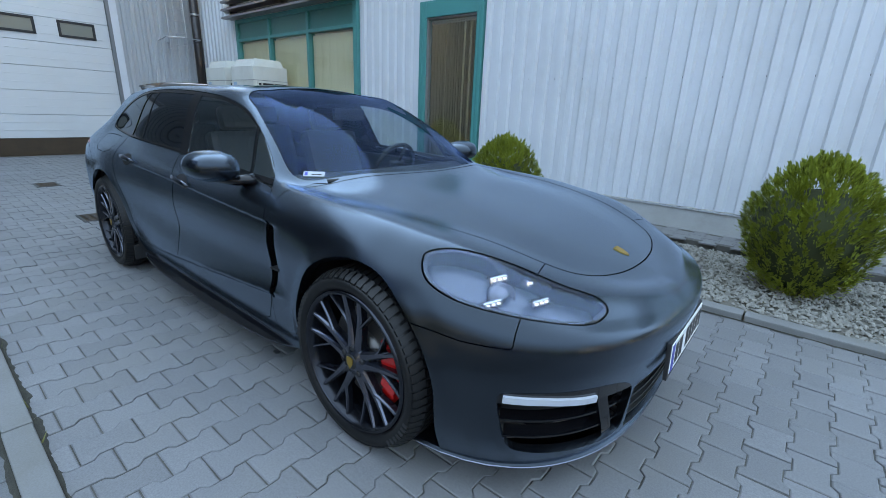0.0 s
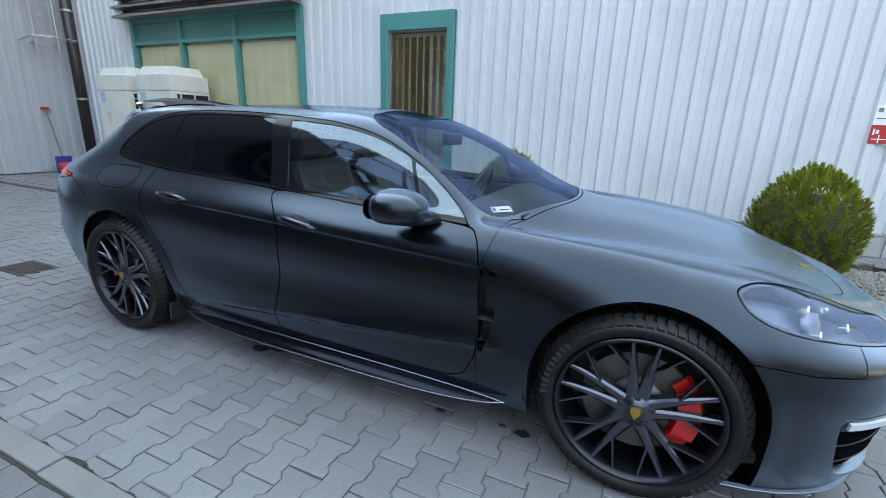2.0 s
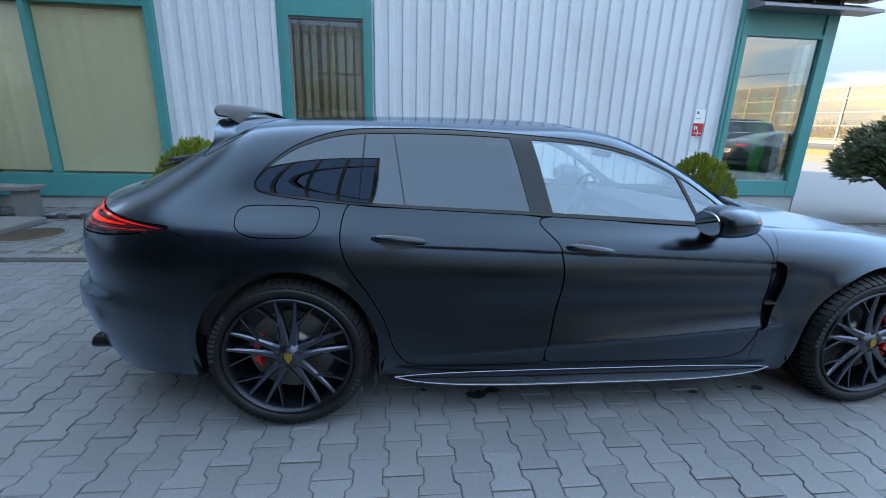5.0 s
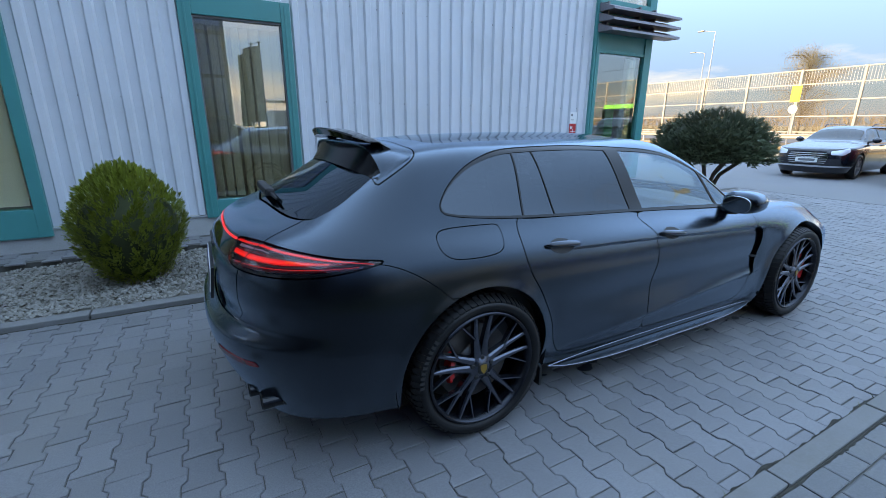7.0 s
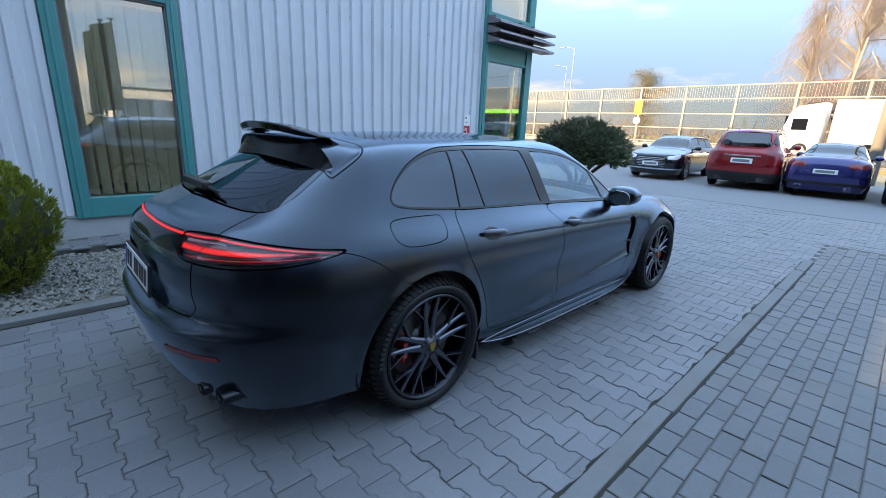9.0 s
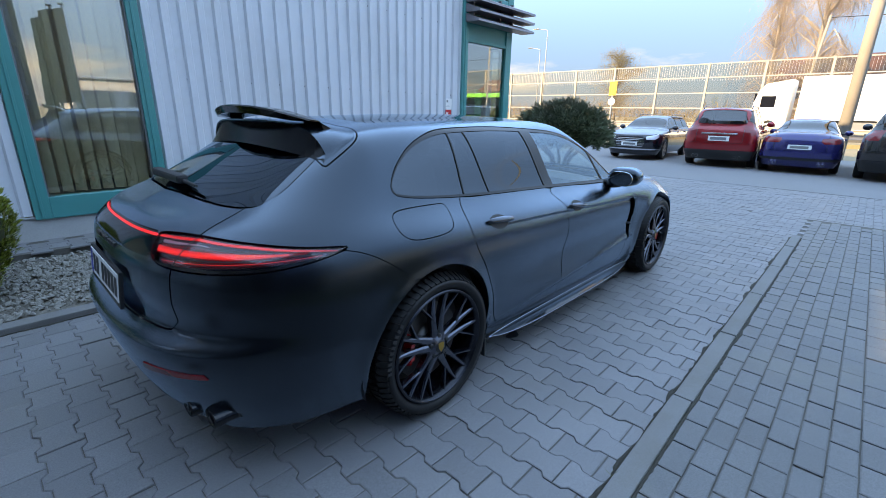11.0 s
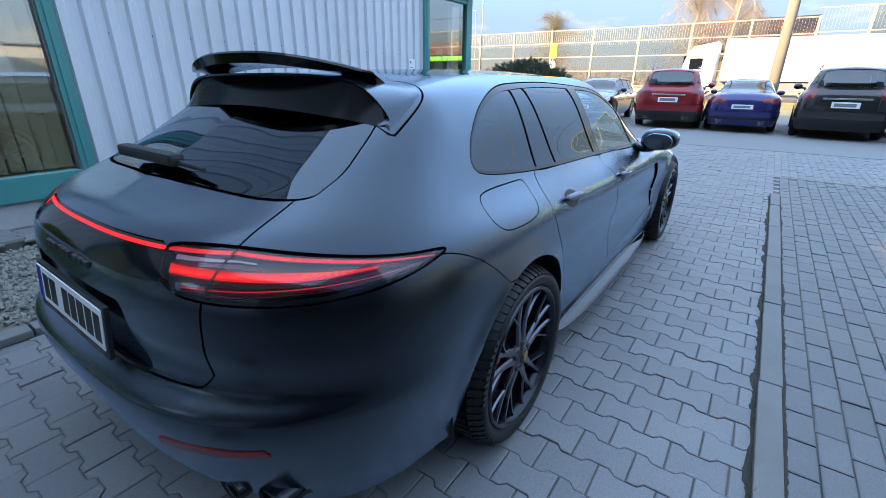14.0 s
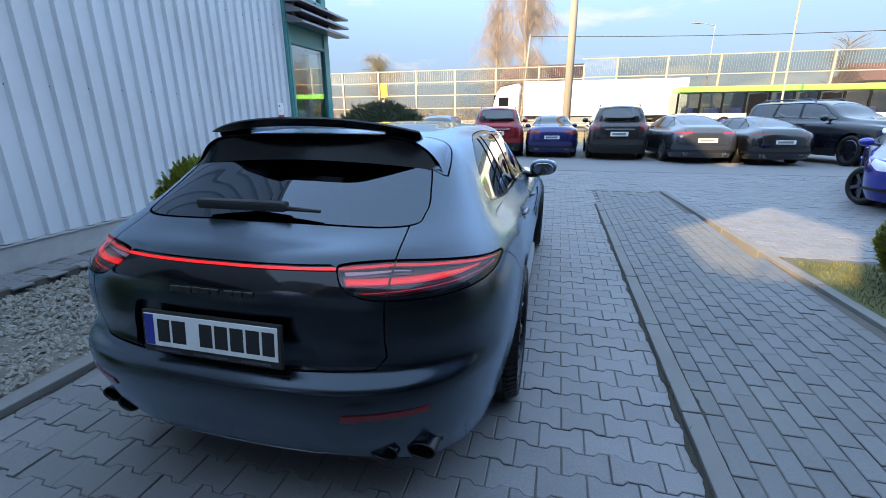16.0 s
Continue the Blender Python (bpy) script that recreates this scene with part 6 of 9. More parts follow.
# plates, with bars where the characters stand
def number_plate(at, way, width, height, label):
    f = Vector(way).normalized()
    u = Vector((0, 0, 1)).cross(f).normalized()
    v = f.cross(u)
    m = Matrix((u.to_4d(), v.to_4d(), f.to_4d(), (0, 0, 0, 1))).transposed()
    for r in range(3):
        m[3][r] = 0
    m.translation = Vector(at)
    m[3][3] = 1
    bm = bmesh.new()
    add_box(bm, (-width / 2 - 0.012, -height / 2 - 0.026, -0.012), (width / 2 + 0.012, height / 2 + 0.010, 0.002), 0.003, m)
    holder = part("plate_holder", bm, M["black"], car, "black plate holder")
    bm = bmesh.new()
    add_box(bm, (-width / 2, -height / 2, 0.002), (width / 2, height / 2, 0.006), 0.0015, m)
    plate = part("number_plate", bm, M["plate_white"], holder, label)
    bm = bmesh.new()
    add_box(bm, (-width / 2 + 0.002, -height / 2 + 0.003, 0.006), (-width / 2 + 0.040, height / 2 - 0.003, 0.0068), 0, m)
    part("plate_band", bm, M["plate_blue"], holder, "blue band")
    for x0, x1 in ((-0.205, -0.155), (-0.145, -0.09), (-0.035, 0.015), (0.025, 0.075), (0.085, 0.135), (0.145, 0.195), (0.205, 0.25)):
        bm = bmesh.new()
        add_box(bm, (x0, -0.040, 0.006), (x1, 0.040, 0.0066), 0, m)
        part("plate_bar", bm, M["black"], holder)
    bm = bmesh.new()
    for x0, x1 in ((-0.23, -0.12), (-0.07, 0.07), (0.12, 0.23)):
        add_box(bm, (x0, -height / 2 - 0.020, 0.002), (x1, -height / 2 - 0.010, 0.0028), 0, m)
    part("holder_bar", bm, M["alu"], holder)


number_plate((-2.562, 0.0, 0.768), (-1, 0, 0.12), 0.52, 0.114, "white number plate with a blue band")
number_plate((2.432, 0.0, 0.475), (1, 0, 0.05), 0.52, 0.114, "white number plate with a blue band")

# tail script as a row of small bars, bonnet shield, reflectors, exhausts
for k, (y0, y1) in enumerate(((0.150, 0.110), (0.104, 0.070), (0.064, 0.034), (0.028, -0.006), (-0.012, -0.036), (-0.060, -0.092), (-0.098, -0.128), (-0.134, -0.166))):
    near = full.v[np.argmin((full.v[:, 1] - (y0 + y1) / 2) ** 2 + (full.v[:, 2] - 0.915) ** 2 + 9 * (full.v[:, 0] > -2))]
    part("script_bar", box((near[0] - 0.006, y1, 0.906 + 0.002 * (k % 2)), (near[0] + 0.004, y0, 0.926), 0.002), M["black"], car)
near = full.v[np.argmin((full.v[:, 0] - 2.13) ** 2 + full.v[:, 1] ** 2 + 9 * (full.v[:, 2] < 0.7))]
m = Matrix.Translation(near) @ Matrix.Rotation(radians(20), 4, "Y")
bm = prism([(0.030, -0.02), (0.030, 0.02), (0.0, 0.022), (-0.026, 0.012), (-0.036, 0.0), (-0.026, -0.012), (0.0, -0.022)], -0.003, 0.004, "z")
bmesh.ops.transform(bm, matrix=m @ Matrix.Rotation(math.pi, 4, "Z"), verts=bm.verts)
part("bonnet_shield", bm, M["gold"], car, "small gold shield on the bonnet")
refl, _ = full.carve(lambda v: np.maximum(inside_outline(round_tail(v), REFLECT), v[:, 0] + 2.0))
for sign in (-1, 1):
    s, _ = refl.carve(lambda v: -sign * v[:, 1])
    skin_part("reflector", s, M["reflector"], car, "narrow dark red reflector", lip=0.01, inset=-0.004)
    for y in (0.56, 0.685):
        tip = Matrix.Translation((-2.42 + 0.30 * (y - 0.56), sign * y, 0.338)) @ Matrix.Rotation(radians(-90), 4, "Y") @ Matrix.Diagonal((0.74, 1.2, 1, 1))
        ex = part("exhaust_tip", lathe([(0.036, -0.12), (0.038, 0.045), (0.041, 0.055), (0.044, 0.048), (0.044, -0.12)], 32, m=tip), M["gloss_black"], car, "dark chrome exhaust tip", smooth=True)
        part("exhaust_bore", lathe([(0.0, 0.0), (0.037, 0.0)], 24, m=tip), M["black"], ex)
    part("exhaust_surround", box((-2.36, sign * 0.60 - 0.15, 0.315), (-2.2, sign * 0.60 + 0.13, 0.42), 0.03), M["black"], car)
part("mud_guard", box((-1.10, -0.93, 0.14), (-1.085, -0.80, 0.25), 0.004), M["black"], car)
part("underbody", shut(lambda bm: (add_box(bm, (-2.35, -0.62, 0.20), (2.15, 0.62, 0.42), 0.03), add_box(bm, (-1.02, -0.84, 0.19), (1.02, 0.84, 0.40), 0.02))), M["carpet"], car)
part("diffuser", box((-2.40, -0.45, 0.30), (-2.2, 0.45, 0.38), 0.03), M["black"], car)
trim_x, trim_y = body_line(np.linspace(-2.75, -2.28, 14), -2.518, 3.0, 2.3, 2.6, curve((-2.75, 0.86), (2.6, 0.86)))
for sign in (-1, 1):
    part("valance_trim", tube([(a, sign * b, 0.318) for a, b in zip(trim_x, trim_y)], 0.004, 6), M["alu"], car, "thin bright line along the valance")

# windscreen wipers, scuttle, sticker
for y0, y1, x0, x1 in ((-0.62, -0.02, 0.925, 1.06), (0.02, 0.60, 1.06, 0.95)):
    mid = ((x0 + x1) / 2 + 0.01, (y0 + y1) / 2)
    part("wiper", tube([(x0, y0, centre_z(x0) - 0.10 * abs(y0) - 0.022), (mid[0], mid[1], centre_z(mid[0]) - 0.042), (x1, y1, centre_z(x1) - 0.10 * abs(y1) - 0.022)], 0.008, 6), M["black"], car, "black windscreen wiper")
near = full.v[np.argmin((full.v[:, 0] - 0.825) ** 2 + (full.v[:, 1] + 0.625) ** 2 + 9 * (full.v[:, 2] < 0.9))]
nn = Vector(full.n[np.argmin((full.v[:, 0] - 0.825) ** 2 + (full.v[:, 1] + 0.625) ** 2 + 9 * (full.v[:, 2] < 0.9))])
m = Matrix.Translation(Vector(near) + nn * 0.003) @ nn.to_track_quat("Z", "Y").to_matrix().to_4x4()
bm = bmesh.new()
add_box(bm, (-0.05, -0.018, 0), (0.05, 0.018, 0.0006), 0, m)
stick = part("sticker", bm, material("pale sticker", (0.34, 0.36, 0.38), 0.5), car, "small pale windscreen sticker")
for x0, x1, y0, y1, shade in ((-0.044, -0.030, -0.012, 0.012, M["plate_blue"]), (-0.012, 0.036, -0.008, -0.001, M["black"])):
    bm = bmesh.new()
    add_box(bm, (x0, y0, 0.0006), (x1, y1, 0.0012), 0, m)
    part("sticker_bar", bm, shade, stick)

# ---- cabin ----
part("cabin_floor", box((-1.95, -0.72, 0.36), (1.0, 0.72, 0.45), 0.02), M["carpet"], car)
for sign in (-1, 1):
    part("door_lining", box((-1.9, sign * 0.79 - 0.03, 0.40), (0.72, sign * 0.79 + 0.03, 0.925), 0.03), M["leather"], car)
dash_rows = []
for y in np.linspace(-0.72, 0.72, 15):
    e = abs(y) / 0.72
    dash_rows.append([(1.02 - 0.25 * e**2, y, 0.93 - 0.02 * e), (0.75 - 0.12 * e, y, 0.955), (0.52, y, 0.93), (0.47, y, 0.84), (0.55, y, 0.62), (0.95 - 0.2 * e**2, y, 0.60)])
loft(dash_rows, M["leather"], "dashboard", car, "dark leather dashboard")
part("centre_console", box((-0.3, -0.13, 0.45), (0.55, 0.13, 0.66), 0.04), M["leather"], car)
for sx, sy in ((0.0, -0.36), (0.0, 0.36), (-0.98, -0.36), (-0.98, 0.36)):
    s = new("car_seat")
    s.parent = car
    s.matrix_parent_inverse = car.matrix_world.inverted()
    s["label"] = "dark leather car seat with headrest"
    part("cushion", box((sx - 0.30, sy - 0.25, 0.46), (sx + 0.24, sy + 0.25, 0.62), 0.06), M["leather"], s)
    lean = Matrix.Translation((sx - 0.24, sy, 0.58)) @ Matrix.Rotation(radians(-18), 4, "Y")
    part("backrest", box((-0.07, -0.24, 0.0), (0.06, 0.24, 0.56), 0.05, lean), M["leather"], s)
    part("headrest", box((-0.05, -0.13, 0.57), (0.05, 0.13, 0.73), 0.04, lean), M["leather"], s)
bm = bmesh.new()
ringm = Matrix.Translation((0.36, 0.36, 0.90)) @ Matrix.Rotation(radians(-66), 4, "Y")
add_tube(bm, [ringm @ Vector((0.18 * math.cos(a), 0.18 * math.sin(a), 0)) for a in np.linspace(0, 2 * math.pi, 33)], 0.015, 8, caps=False)
add_box(bm, (-0.06, -0.07, -0.03), (0.06, 0.07, 0.01), 0.02, ringm)
for a in (0.3, math.pi - 0.3, -math.pi / 2):
    add_tube(bm, [ringm @ Vector((0.05 * math.cos(a), 0.05 * math.sin(a), -0.01)), ringm @ Vector((0.17 * math.cos(a), 0.17 * math.sin(a), 0))], 0.012, 6)
part("steering_wheel", bm, M["leather"], car, "dark leather steering wheel", smooth=True)
part("rear_mirror", box((0.30, -0.12, 1.22), (0.33, 0.12, 1.29), 0.012), M["black"], car)


# ---- things in the yard ----
def thuja(name, at, width, height, seed, label, group):
    """A clipped thuja: a core in a painted inner-shade colour under many upright sprays."""
    rnd = random.Random(seed)
    t = thing(name, label, "shrub", group, at=at)
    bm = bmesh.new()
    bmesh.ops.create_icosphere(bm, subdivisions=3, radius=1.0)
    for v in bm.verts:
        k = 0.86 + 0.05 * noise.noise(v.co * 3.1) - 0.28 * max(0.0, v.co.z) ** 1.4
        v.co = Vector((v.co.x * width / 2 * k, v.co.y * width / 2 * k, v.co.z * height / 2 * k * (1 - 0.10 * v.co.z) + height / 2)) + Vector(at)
    part("core", bm, M["crown_shade"], t, smooth=True)
    vs, fs = [], []
    o = Vector(at)
    for i in range(520):
        # flame-shaped clumps spread evenly over the crown
        z = 1 - 1.94 * (i + 0.5) / 520
        a = i * 2.39996 + rnd.uniform(-0.25, 0.25)
        r = math.sqrt(max(0, 1 - z * z))
        n = Vector((r * math.cos(a), r * math.sin(a), z))
        fat = (1.00 - 0.34 * max(0.0, n.z) ** 1.4) * (1 + 0.07 * noise.noise(n * 2.3 + Vector((seed, 0, 0))))
        k = rnd.uniform(0.85, 0.93)
        foot = o + Vector((n.x * width / 2 * fat * k, n.y * width / 2 * fat * k, height / 2 + n.z * height / 2 * (1 - 0.10 * n.z) * (k + 0.03)))
        axis = (n * 0.42 + Vector((0, 0, 0.95)) + Vector((rnd.gauss(0, 0.13), rnd.gauss(0, 0.13), 0))).normalized()
        long = rnd.uniform(0.085, 0.150) * width
        thick = rnd.uniform(0.042, 0.062) * width
        for j in range(46):
            u = rnd.random() ** 0.8
            out = Vector((rnd.gauss(0, 1), rnd.gauss(0, 1), rnd.gauss(0, 0.6)))
            p = foot + axis * (u - 0.25) * long + out * thick * 0.55 * (1.05 - u) + n * 0.010
            way = (axis * 1.1 + out * 0.28 + n * 0.25).normalized()
            side = (way.cross(n + Vector((0.01, 0.02, 0))).normalized() + n * rnd.uniform(-0.8, 0.8)).normalized()
            ln, wd = rnd.uniform(0.020, 0.044) * width, rnd.uniform(0.0042, 0.0078) * width
            b = len(vs)
            vs += [p - way * ln * 0.4, p + side * wd * 0.7, p - side * wd * 0.7, p + way * ln * 0.45 + side * wd, p + way * ln * 0.45 - side * wd, p + way * ln * 0.8 + n * 0.006]
            fs += [(b, b + 1, b + 2), (b + 1, b + 3, b + 4, b + 2), (b + 3, b + 5, b + 4)]
    raw_mesh("foliage", vs, fs, M["thuja"], t)
    part("stem", tube([Vector(at) + Vector((0, 0, -0.03)), Vector(at) + Vector((0, 0, height * 0.4))], [0.035, 0.02], 8), M["bark"], t)
    return t


thuja("thuja_shrub", (2.78, 2.42, 0.02), 0.88, 1.10, 1, "round clipped thuja shrub in the pale gravel", "round shrubs")
thuja("thuja_shrub", (0.02, 2.42, 0.02), 0.84, 1.06, 2, "round clipped thuja shrub behind the parked car", "round shrubs")
thuja("thuja_shrub", (-3.20, 2.42, 0.02), 0.92, 1.13, 3, "round clipped thuja shrub in the pale gravel", "round shrubs")
thuja("low_thuja", (0.62, -4.22, 0.0), 0.95, 0.78, 4, "low bright green thuja on the lawn", "")


def cloud_pine(at, r):
    rnd = random.Random(8)
    t = thing("mugo_pine", "dome-shaped dark green pine on short crooked stems", "tree", at=at)
    o = Vector(at)
    vs, fs = [], []
    for i in range(9):
        a = i * 0.7
        tip = o + Vector((0.75 * r * math.cos(a), 0.75 * r * math.sin(a), 0.95))
        part("stem", tube([o + Vector((0.06 * math.cos(a), 0.06 * math.sin(a), -0.05)), o + Vector((0.25 * math.cos(a), 0.25 * math.sin(a), 0.45)), tip], [0.05, 0.035, 0.018], 7), M["bark"], t)
    for i in range(3400):
        z = rnd.uniform(-0.35, 1)
        a = rnd.uniform(0, 2 * math.pi)
        q = math.sqrt(max(0, 1 - z * z))
        n = Vector((q * math.cos(a), q * math.sin(a), z))
        k = 1 + 0.13 * noise.noise(n * 2.6) + 0.10 * noise.noise(n * 6.0)
        k *= rnd.uniform(0.80, 1.0)
        p = o + Vector((n.x * r * k, n.y * r * k, 0.98 + n.z * 0.80 * k))
        for _ in range(5):
            d = (n + Vector((rnd.gauss(0, 0.5), rnd.gauss(0, 0.5), rnd.gauss(0.35, 0.4)))).normalized()
            s = d.orthogonal().normalized() * 0.016
            ln = rnd.uniform(0.07, 0.14)
            b = len(vs)
            vs += [p + s, p - s, p + d * ln]
            fs.append((b, b + 1, b + 2))
    raw_mesh("needles", vs, fs, M["pine"], t)
    # smooth core behind the needles, its dark colour painting the inner shade
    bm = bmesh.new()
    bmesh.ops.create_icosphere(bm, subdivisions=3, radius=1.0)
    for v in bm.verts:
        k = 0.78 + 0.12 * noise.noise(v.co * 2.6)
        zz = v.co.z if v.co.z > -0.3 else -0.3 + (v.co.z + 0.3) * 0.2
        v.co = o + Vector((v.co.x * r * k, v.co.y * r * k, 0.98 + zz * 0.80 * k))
    part("core", bm, M["crown_shade"], t, smooth=True)


cloud_pine((7.15, 3.25, 0.0), 1.12)


def gravel():
    rnd = random.Random(31)
    chunks_v, chunks_f = [], []
    for i in range(16000):
        x, y = rnd.uniform(-4.4, 4.15), rnd.uniform(1.72, 3.28)
        s = rnd.uniform(0.008, 0.023) * (1.35 if rnd.random() < 0.25 else 1)
        a, tilt = rnd.uniform(0, 6.28), rnd.gauss(0, 0.35)
        ca, sa = math.cos(a), math.sin(a)
        z = 0.030 + 0.03 * noise.noise(Vector((x * 1.3, y * 1.3, 0))) * 0.5 + rnd.uniform(0, 0.022)
        b = len(chunks_v)
        for u, v, w in ((-1, -0.5, -0.2), (0.1, -0.7, -0.2), (1.1, 0.0, -0.2), (0.2, 0.62, -0.2), (-0.9, 0.45, -0.2), (-0.6, -0.25, 0.42), (0.5, -0.3, 0.36), (0.45, 0.3, 0.42), (-0.5, 0.25, 0.34)):
            u, v, w = (q * s * rnd.uniform(0.8, 1.2) for q in (u, v, w))
            w += u * tilt
            chunks_v.append((x + u * ca - v * sa, y + u * sa + v * ca, z + w))
        chunks_f += [tuple(b + i for i in f) for f in ((5, 6, 7, 8), (0, 1, 6, 5), (1, 2, 6), (2, 7, 6), (2, 3, 7), (3, 4, 8, 7), (4, 0, 5, 8))]
    ob = raw_mesh("stone_chips", chunks_v, chunks_f, M["chip"], gravel_bed)
    tagged(ob, "loose pale crushed stone chips", kind="stuff")


gravel()


def grass_patch():
    rnd = random.Random(17)
    vs, fs = [], []
    for i in range(9000):
        x, y = rnd.uniform(-0.6, 1.42), rnd.uniform(-6.2, -3.5)
        if rnd.random() < 0.12:
            x, y = rnd.uniform(-4.4, 4.1), rnd.choice((rnd.uniform(-1.775, -1.76), rnd.uniform(1.70, 1.75))) if rnd.random() < 0.05 else rnd.uniform(-6.2, -3.5)
            if x > 1.42 and y < -3:
                continue
        h, a = rnd.uniform(0.02, 0.055), rnd.uniform(0, 6.28)
        d = Vector((math.cos(a), math.sin(a), 0)) * 0.004
        lean = Vector((rnd.gauss(0, 0.5), rnd.gauss(0, 0.5), 1)).normalized() * h
        b = len(vs)
        p = Vector((x, y, 0.008))
        vs += [p + d, p - d, p + lean]
        fs.append((b, b + 1, b + 2))
    ob = raw_mesh("grass", vs, fs, M["grass"], lawn)
    tagged(ob, "short yellow-green grass blades", kind="stuff")


grass_patch()


def cooling_unit(x, y, group, seed):
    """Outdoor cooling unit: cabinet, fan cowl, grilles, feet."""
    W, D, H0, H1 = 0.93, 0.76, 0.42, 2.04
    u = thing("cooling_unit", "tall off-white outdoor cooling unit with side grilles", "cooling unit", group, at=(x, y, 0.03))
    part("cabinet", box((x, y, H0), (x + W, y + D, H1), 0.012), M["white_metal"], u)
    part("top_panel", box((x - 0.008, y - 0.008, H1 - 0.28), (x + W + 0.008, y + D + 0.008, H1 - 0.272), 0.003), M["grey_frame"], u)
    part("service_panel", box((x + 0.02, y - 0.010, H0 + 0.03), (x + W - 0.02, y, H0 + 0.60), 0.004), M["white_metal"], u)
    part("front_panel", box((x + 0.02, y - 0.010, H0 + 0.61), (x + W - 0.02, y, H1 - 0.29), 0.004), M["white_metal"], u)
    part("label_plate", box((x + 0.10, y - 0.013, H1 - 0.50), (x + 0.24, y - 0.010, H1 - 0.31)), material("blue label", (0.25, 0.42, 0.55), 0.4), u)
    part("label_plate", box((x + 0.20, y - 0.013, H0 + 0.72), (x + 0.36, y - 0.010, H0 + 0.95)), M["blind"], u)
    cowl = [[(x + 0.05 + i, y + 0.05 + j, z) for i, j, z in ((0, 0, H1), (W - 0.1, 0, H1), (W - 0.1, D - 0.1, H1), (0, D - 0.1, H1))], [(x + 0.09 + i, y + 0.09 + j, H1 + 0.13) for i, j in ((0, 0), (W - 0.18, 0), (W - 0.18, D - 0.18), (0, D - 0.18))]]
    loft(cowl, M["white_metal"], "fan_cowl", u)
    for k in range(9):
        xx = x + 0.13 + k * (W - 0.26) / 8
        part("cowl_bar", box((xx - 0.006, y + 0.10, H1 + 0.13), (xx + 0.006, y + D - 0.10, H1 + 0.142)), M["white_metal"], u)
    gx = x + W
    g = part("side_grille", box((gx, y + 0.10, H0 + 0.10), (gx + 0.004, y + D - 0.03, H1 - 0.32)), M["black"], u, "dark slotted side grille")
    for k in range(13):
        z = H0 + 0.10 + k * (H1 - H0 - 0.42) / 12
        part("grille_bar", box((gx + 0.002, y + 0.08, z - 0.010), (gx + 0.024, y + D - 0.01, z + 0.010), 0.004), M["white_metal"], g)
    for yy in (y + 0.08, y + 0.17, y + 0.44, y + D - 0.02):
        part("grille_post", box((gx + 0.003, yy - 0.012, H0 + 0.08), (gx + 0.026, yy + 0.012, H1 - 0.30), 0.004), M["white_metal"], g)
    for xx in (x + 0.08, x + W - 0.08):
        part("foot_rail", box((xx - 0.04, y - 0.03, 0.30), (xx + 0.04, y + D + 0.03, H0), 0.01), M["galv"], u)
    for xx in (x + 0.02, x + W - 0.22):
        part("plinth_block", box((xx, y - 0.05, 0.025), (xx + 0.20, y + D, 0.30), 0.012), M["kerb"], u)
    return u


cooling_unit(-7.29, 2.92, "cooling units", 1)
cooling_unit(-8.50, 2.92, "cooling units", 2)
tagged(link_mesh("insulated_pipe", tube([(-7.5, 2.86, 1.05), (-7.4, 2.84, 1.07), (-7.25, 2.85, 1.05)], 0.035, 10), M["white_metal"], smooth=True), "white insulated pipe between the cooling units", "pipe")


def crumpled(name, at, size, mat, label, category, seed):
    bm = bmesh.new()
    bmesh.ops.create_icosphere(bm, subdivisions=4, radius=1.0)
    for v in bm.verts:
        k = 1 + 0.35 * noise.noise(v.co * 1.7 + Vector((seed, 0, 0))) + 0.14 * noise.noise(v.co * 5)
        z = max(v.co.z * k, -0.12)
        v.co = Vector((at[0] + v.co.x * k * size[0], at[1] + v.co.y * k * size[1], at[2] + (z + 0.12) * size[2]))
    return tagged(link_mesh(name, bm, mat, smooth=True), label, category)


crumpled("plastic_bag", (-6.95, 2.45, 0.035), (0.42, 0.24, 0.30), M["black"], "crumpled black plastic sack on the pavers", "sack", 4)
crumpled("plastic_bag", (-7.75, 2.50, 0.035), (0.35, 0.22, 0.24), M["black"], "crumpled black plastic sack on the pavers", "sack", 9)
slab = tagged(link_mesh("concrete_slab", box((-6.05, 2.30, 0.034), (-5.35, 3.05, 0.12), 0.02), M["kerb"]), "loose broken concrete slab by the cooling units", "slab")
bench = thing("plank_stack", "stack of short grey planks under the window", "planks", at=(-6.2, 3.3, 0.04))
part("plank", box((-6.35, 3.12, 0.42), (-5.55, 3.42, 0.47), 0.008), M["kerb"], bench)
part("block", box((-6.30, 3.16, 0.03), (-6.10, 3.36, 0.42), 0.01), M["kerb"], bench)
part("block", box((-5.80, 3.16, 0.03), (-5.60, 3.36, 0.42), 0.01), M["kerb"], bench)
shovel = thing("shovel", "long-handled shovel leaning on the grey wall", "shovel", at=(-10.2, 2.95, 0.04))
part("shaft", tube([(-10.25, 2.95, 0.35), (-10.55, 2.95, 1.38)], 0.016, 8), M["kerb"], shovel)
part("grip", box((-10.60, 2.88, 1.36), (-10.54, 3.02, 1.42), 0.01), M["red_paint"], shovel, "red plastic grip")
part("scoop", box((-10.26, 2.80, 0.04), (-10.20, 3.10, 0.40), 0.02), M["blue_plastic"], shovel, "blue plastic scoop")
bin_ob = thing("bucket", "small orange-red bucket with debris by the wall", "bucket", at=(-9.7, 2.75, 0.04))
part("shell", lathe([(0.0, 0.04), (0.12, 0.04), (0.15, 0.30), (0.14, 0.30), (0.11, 0.05)], 24, m=Matrix.Translation((-9.7, 2.75, 0))), M["red_paint"], bin_ob, smooth=True)

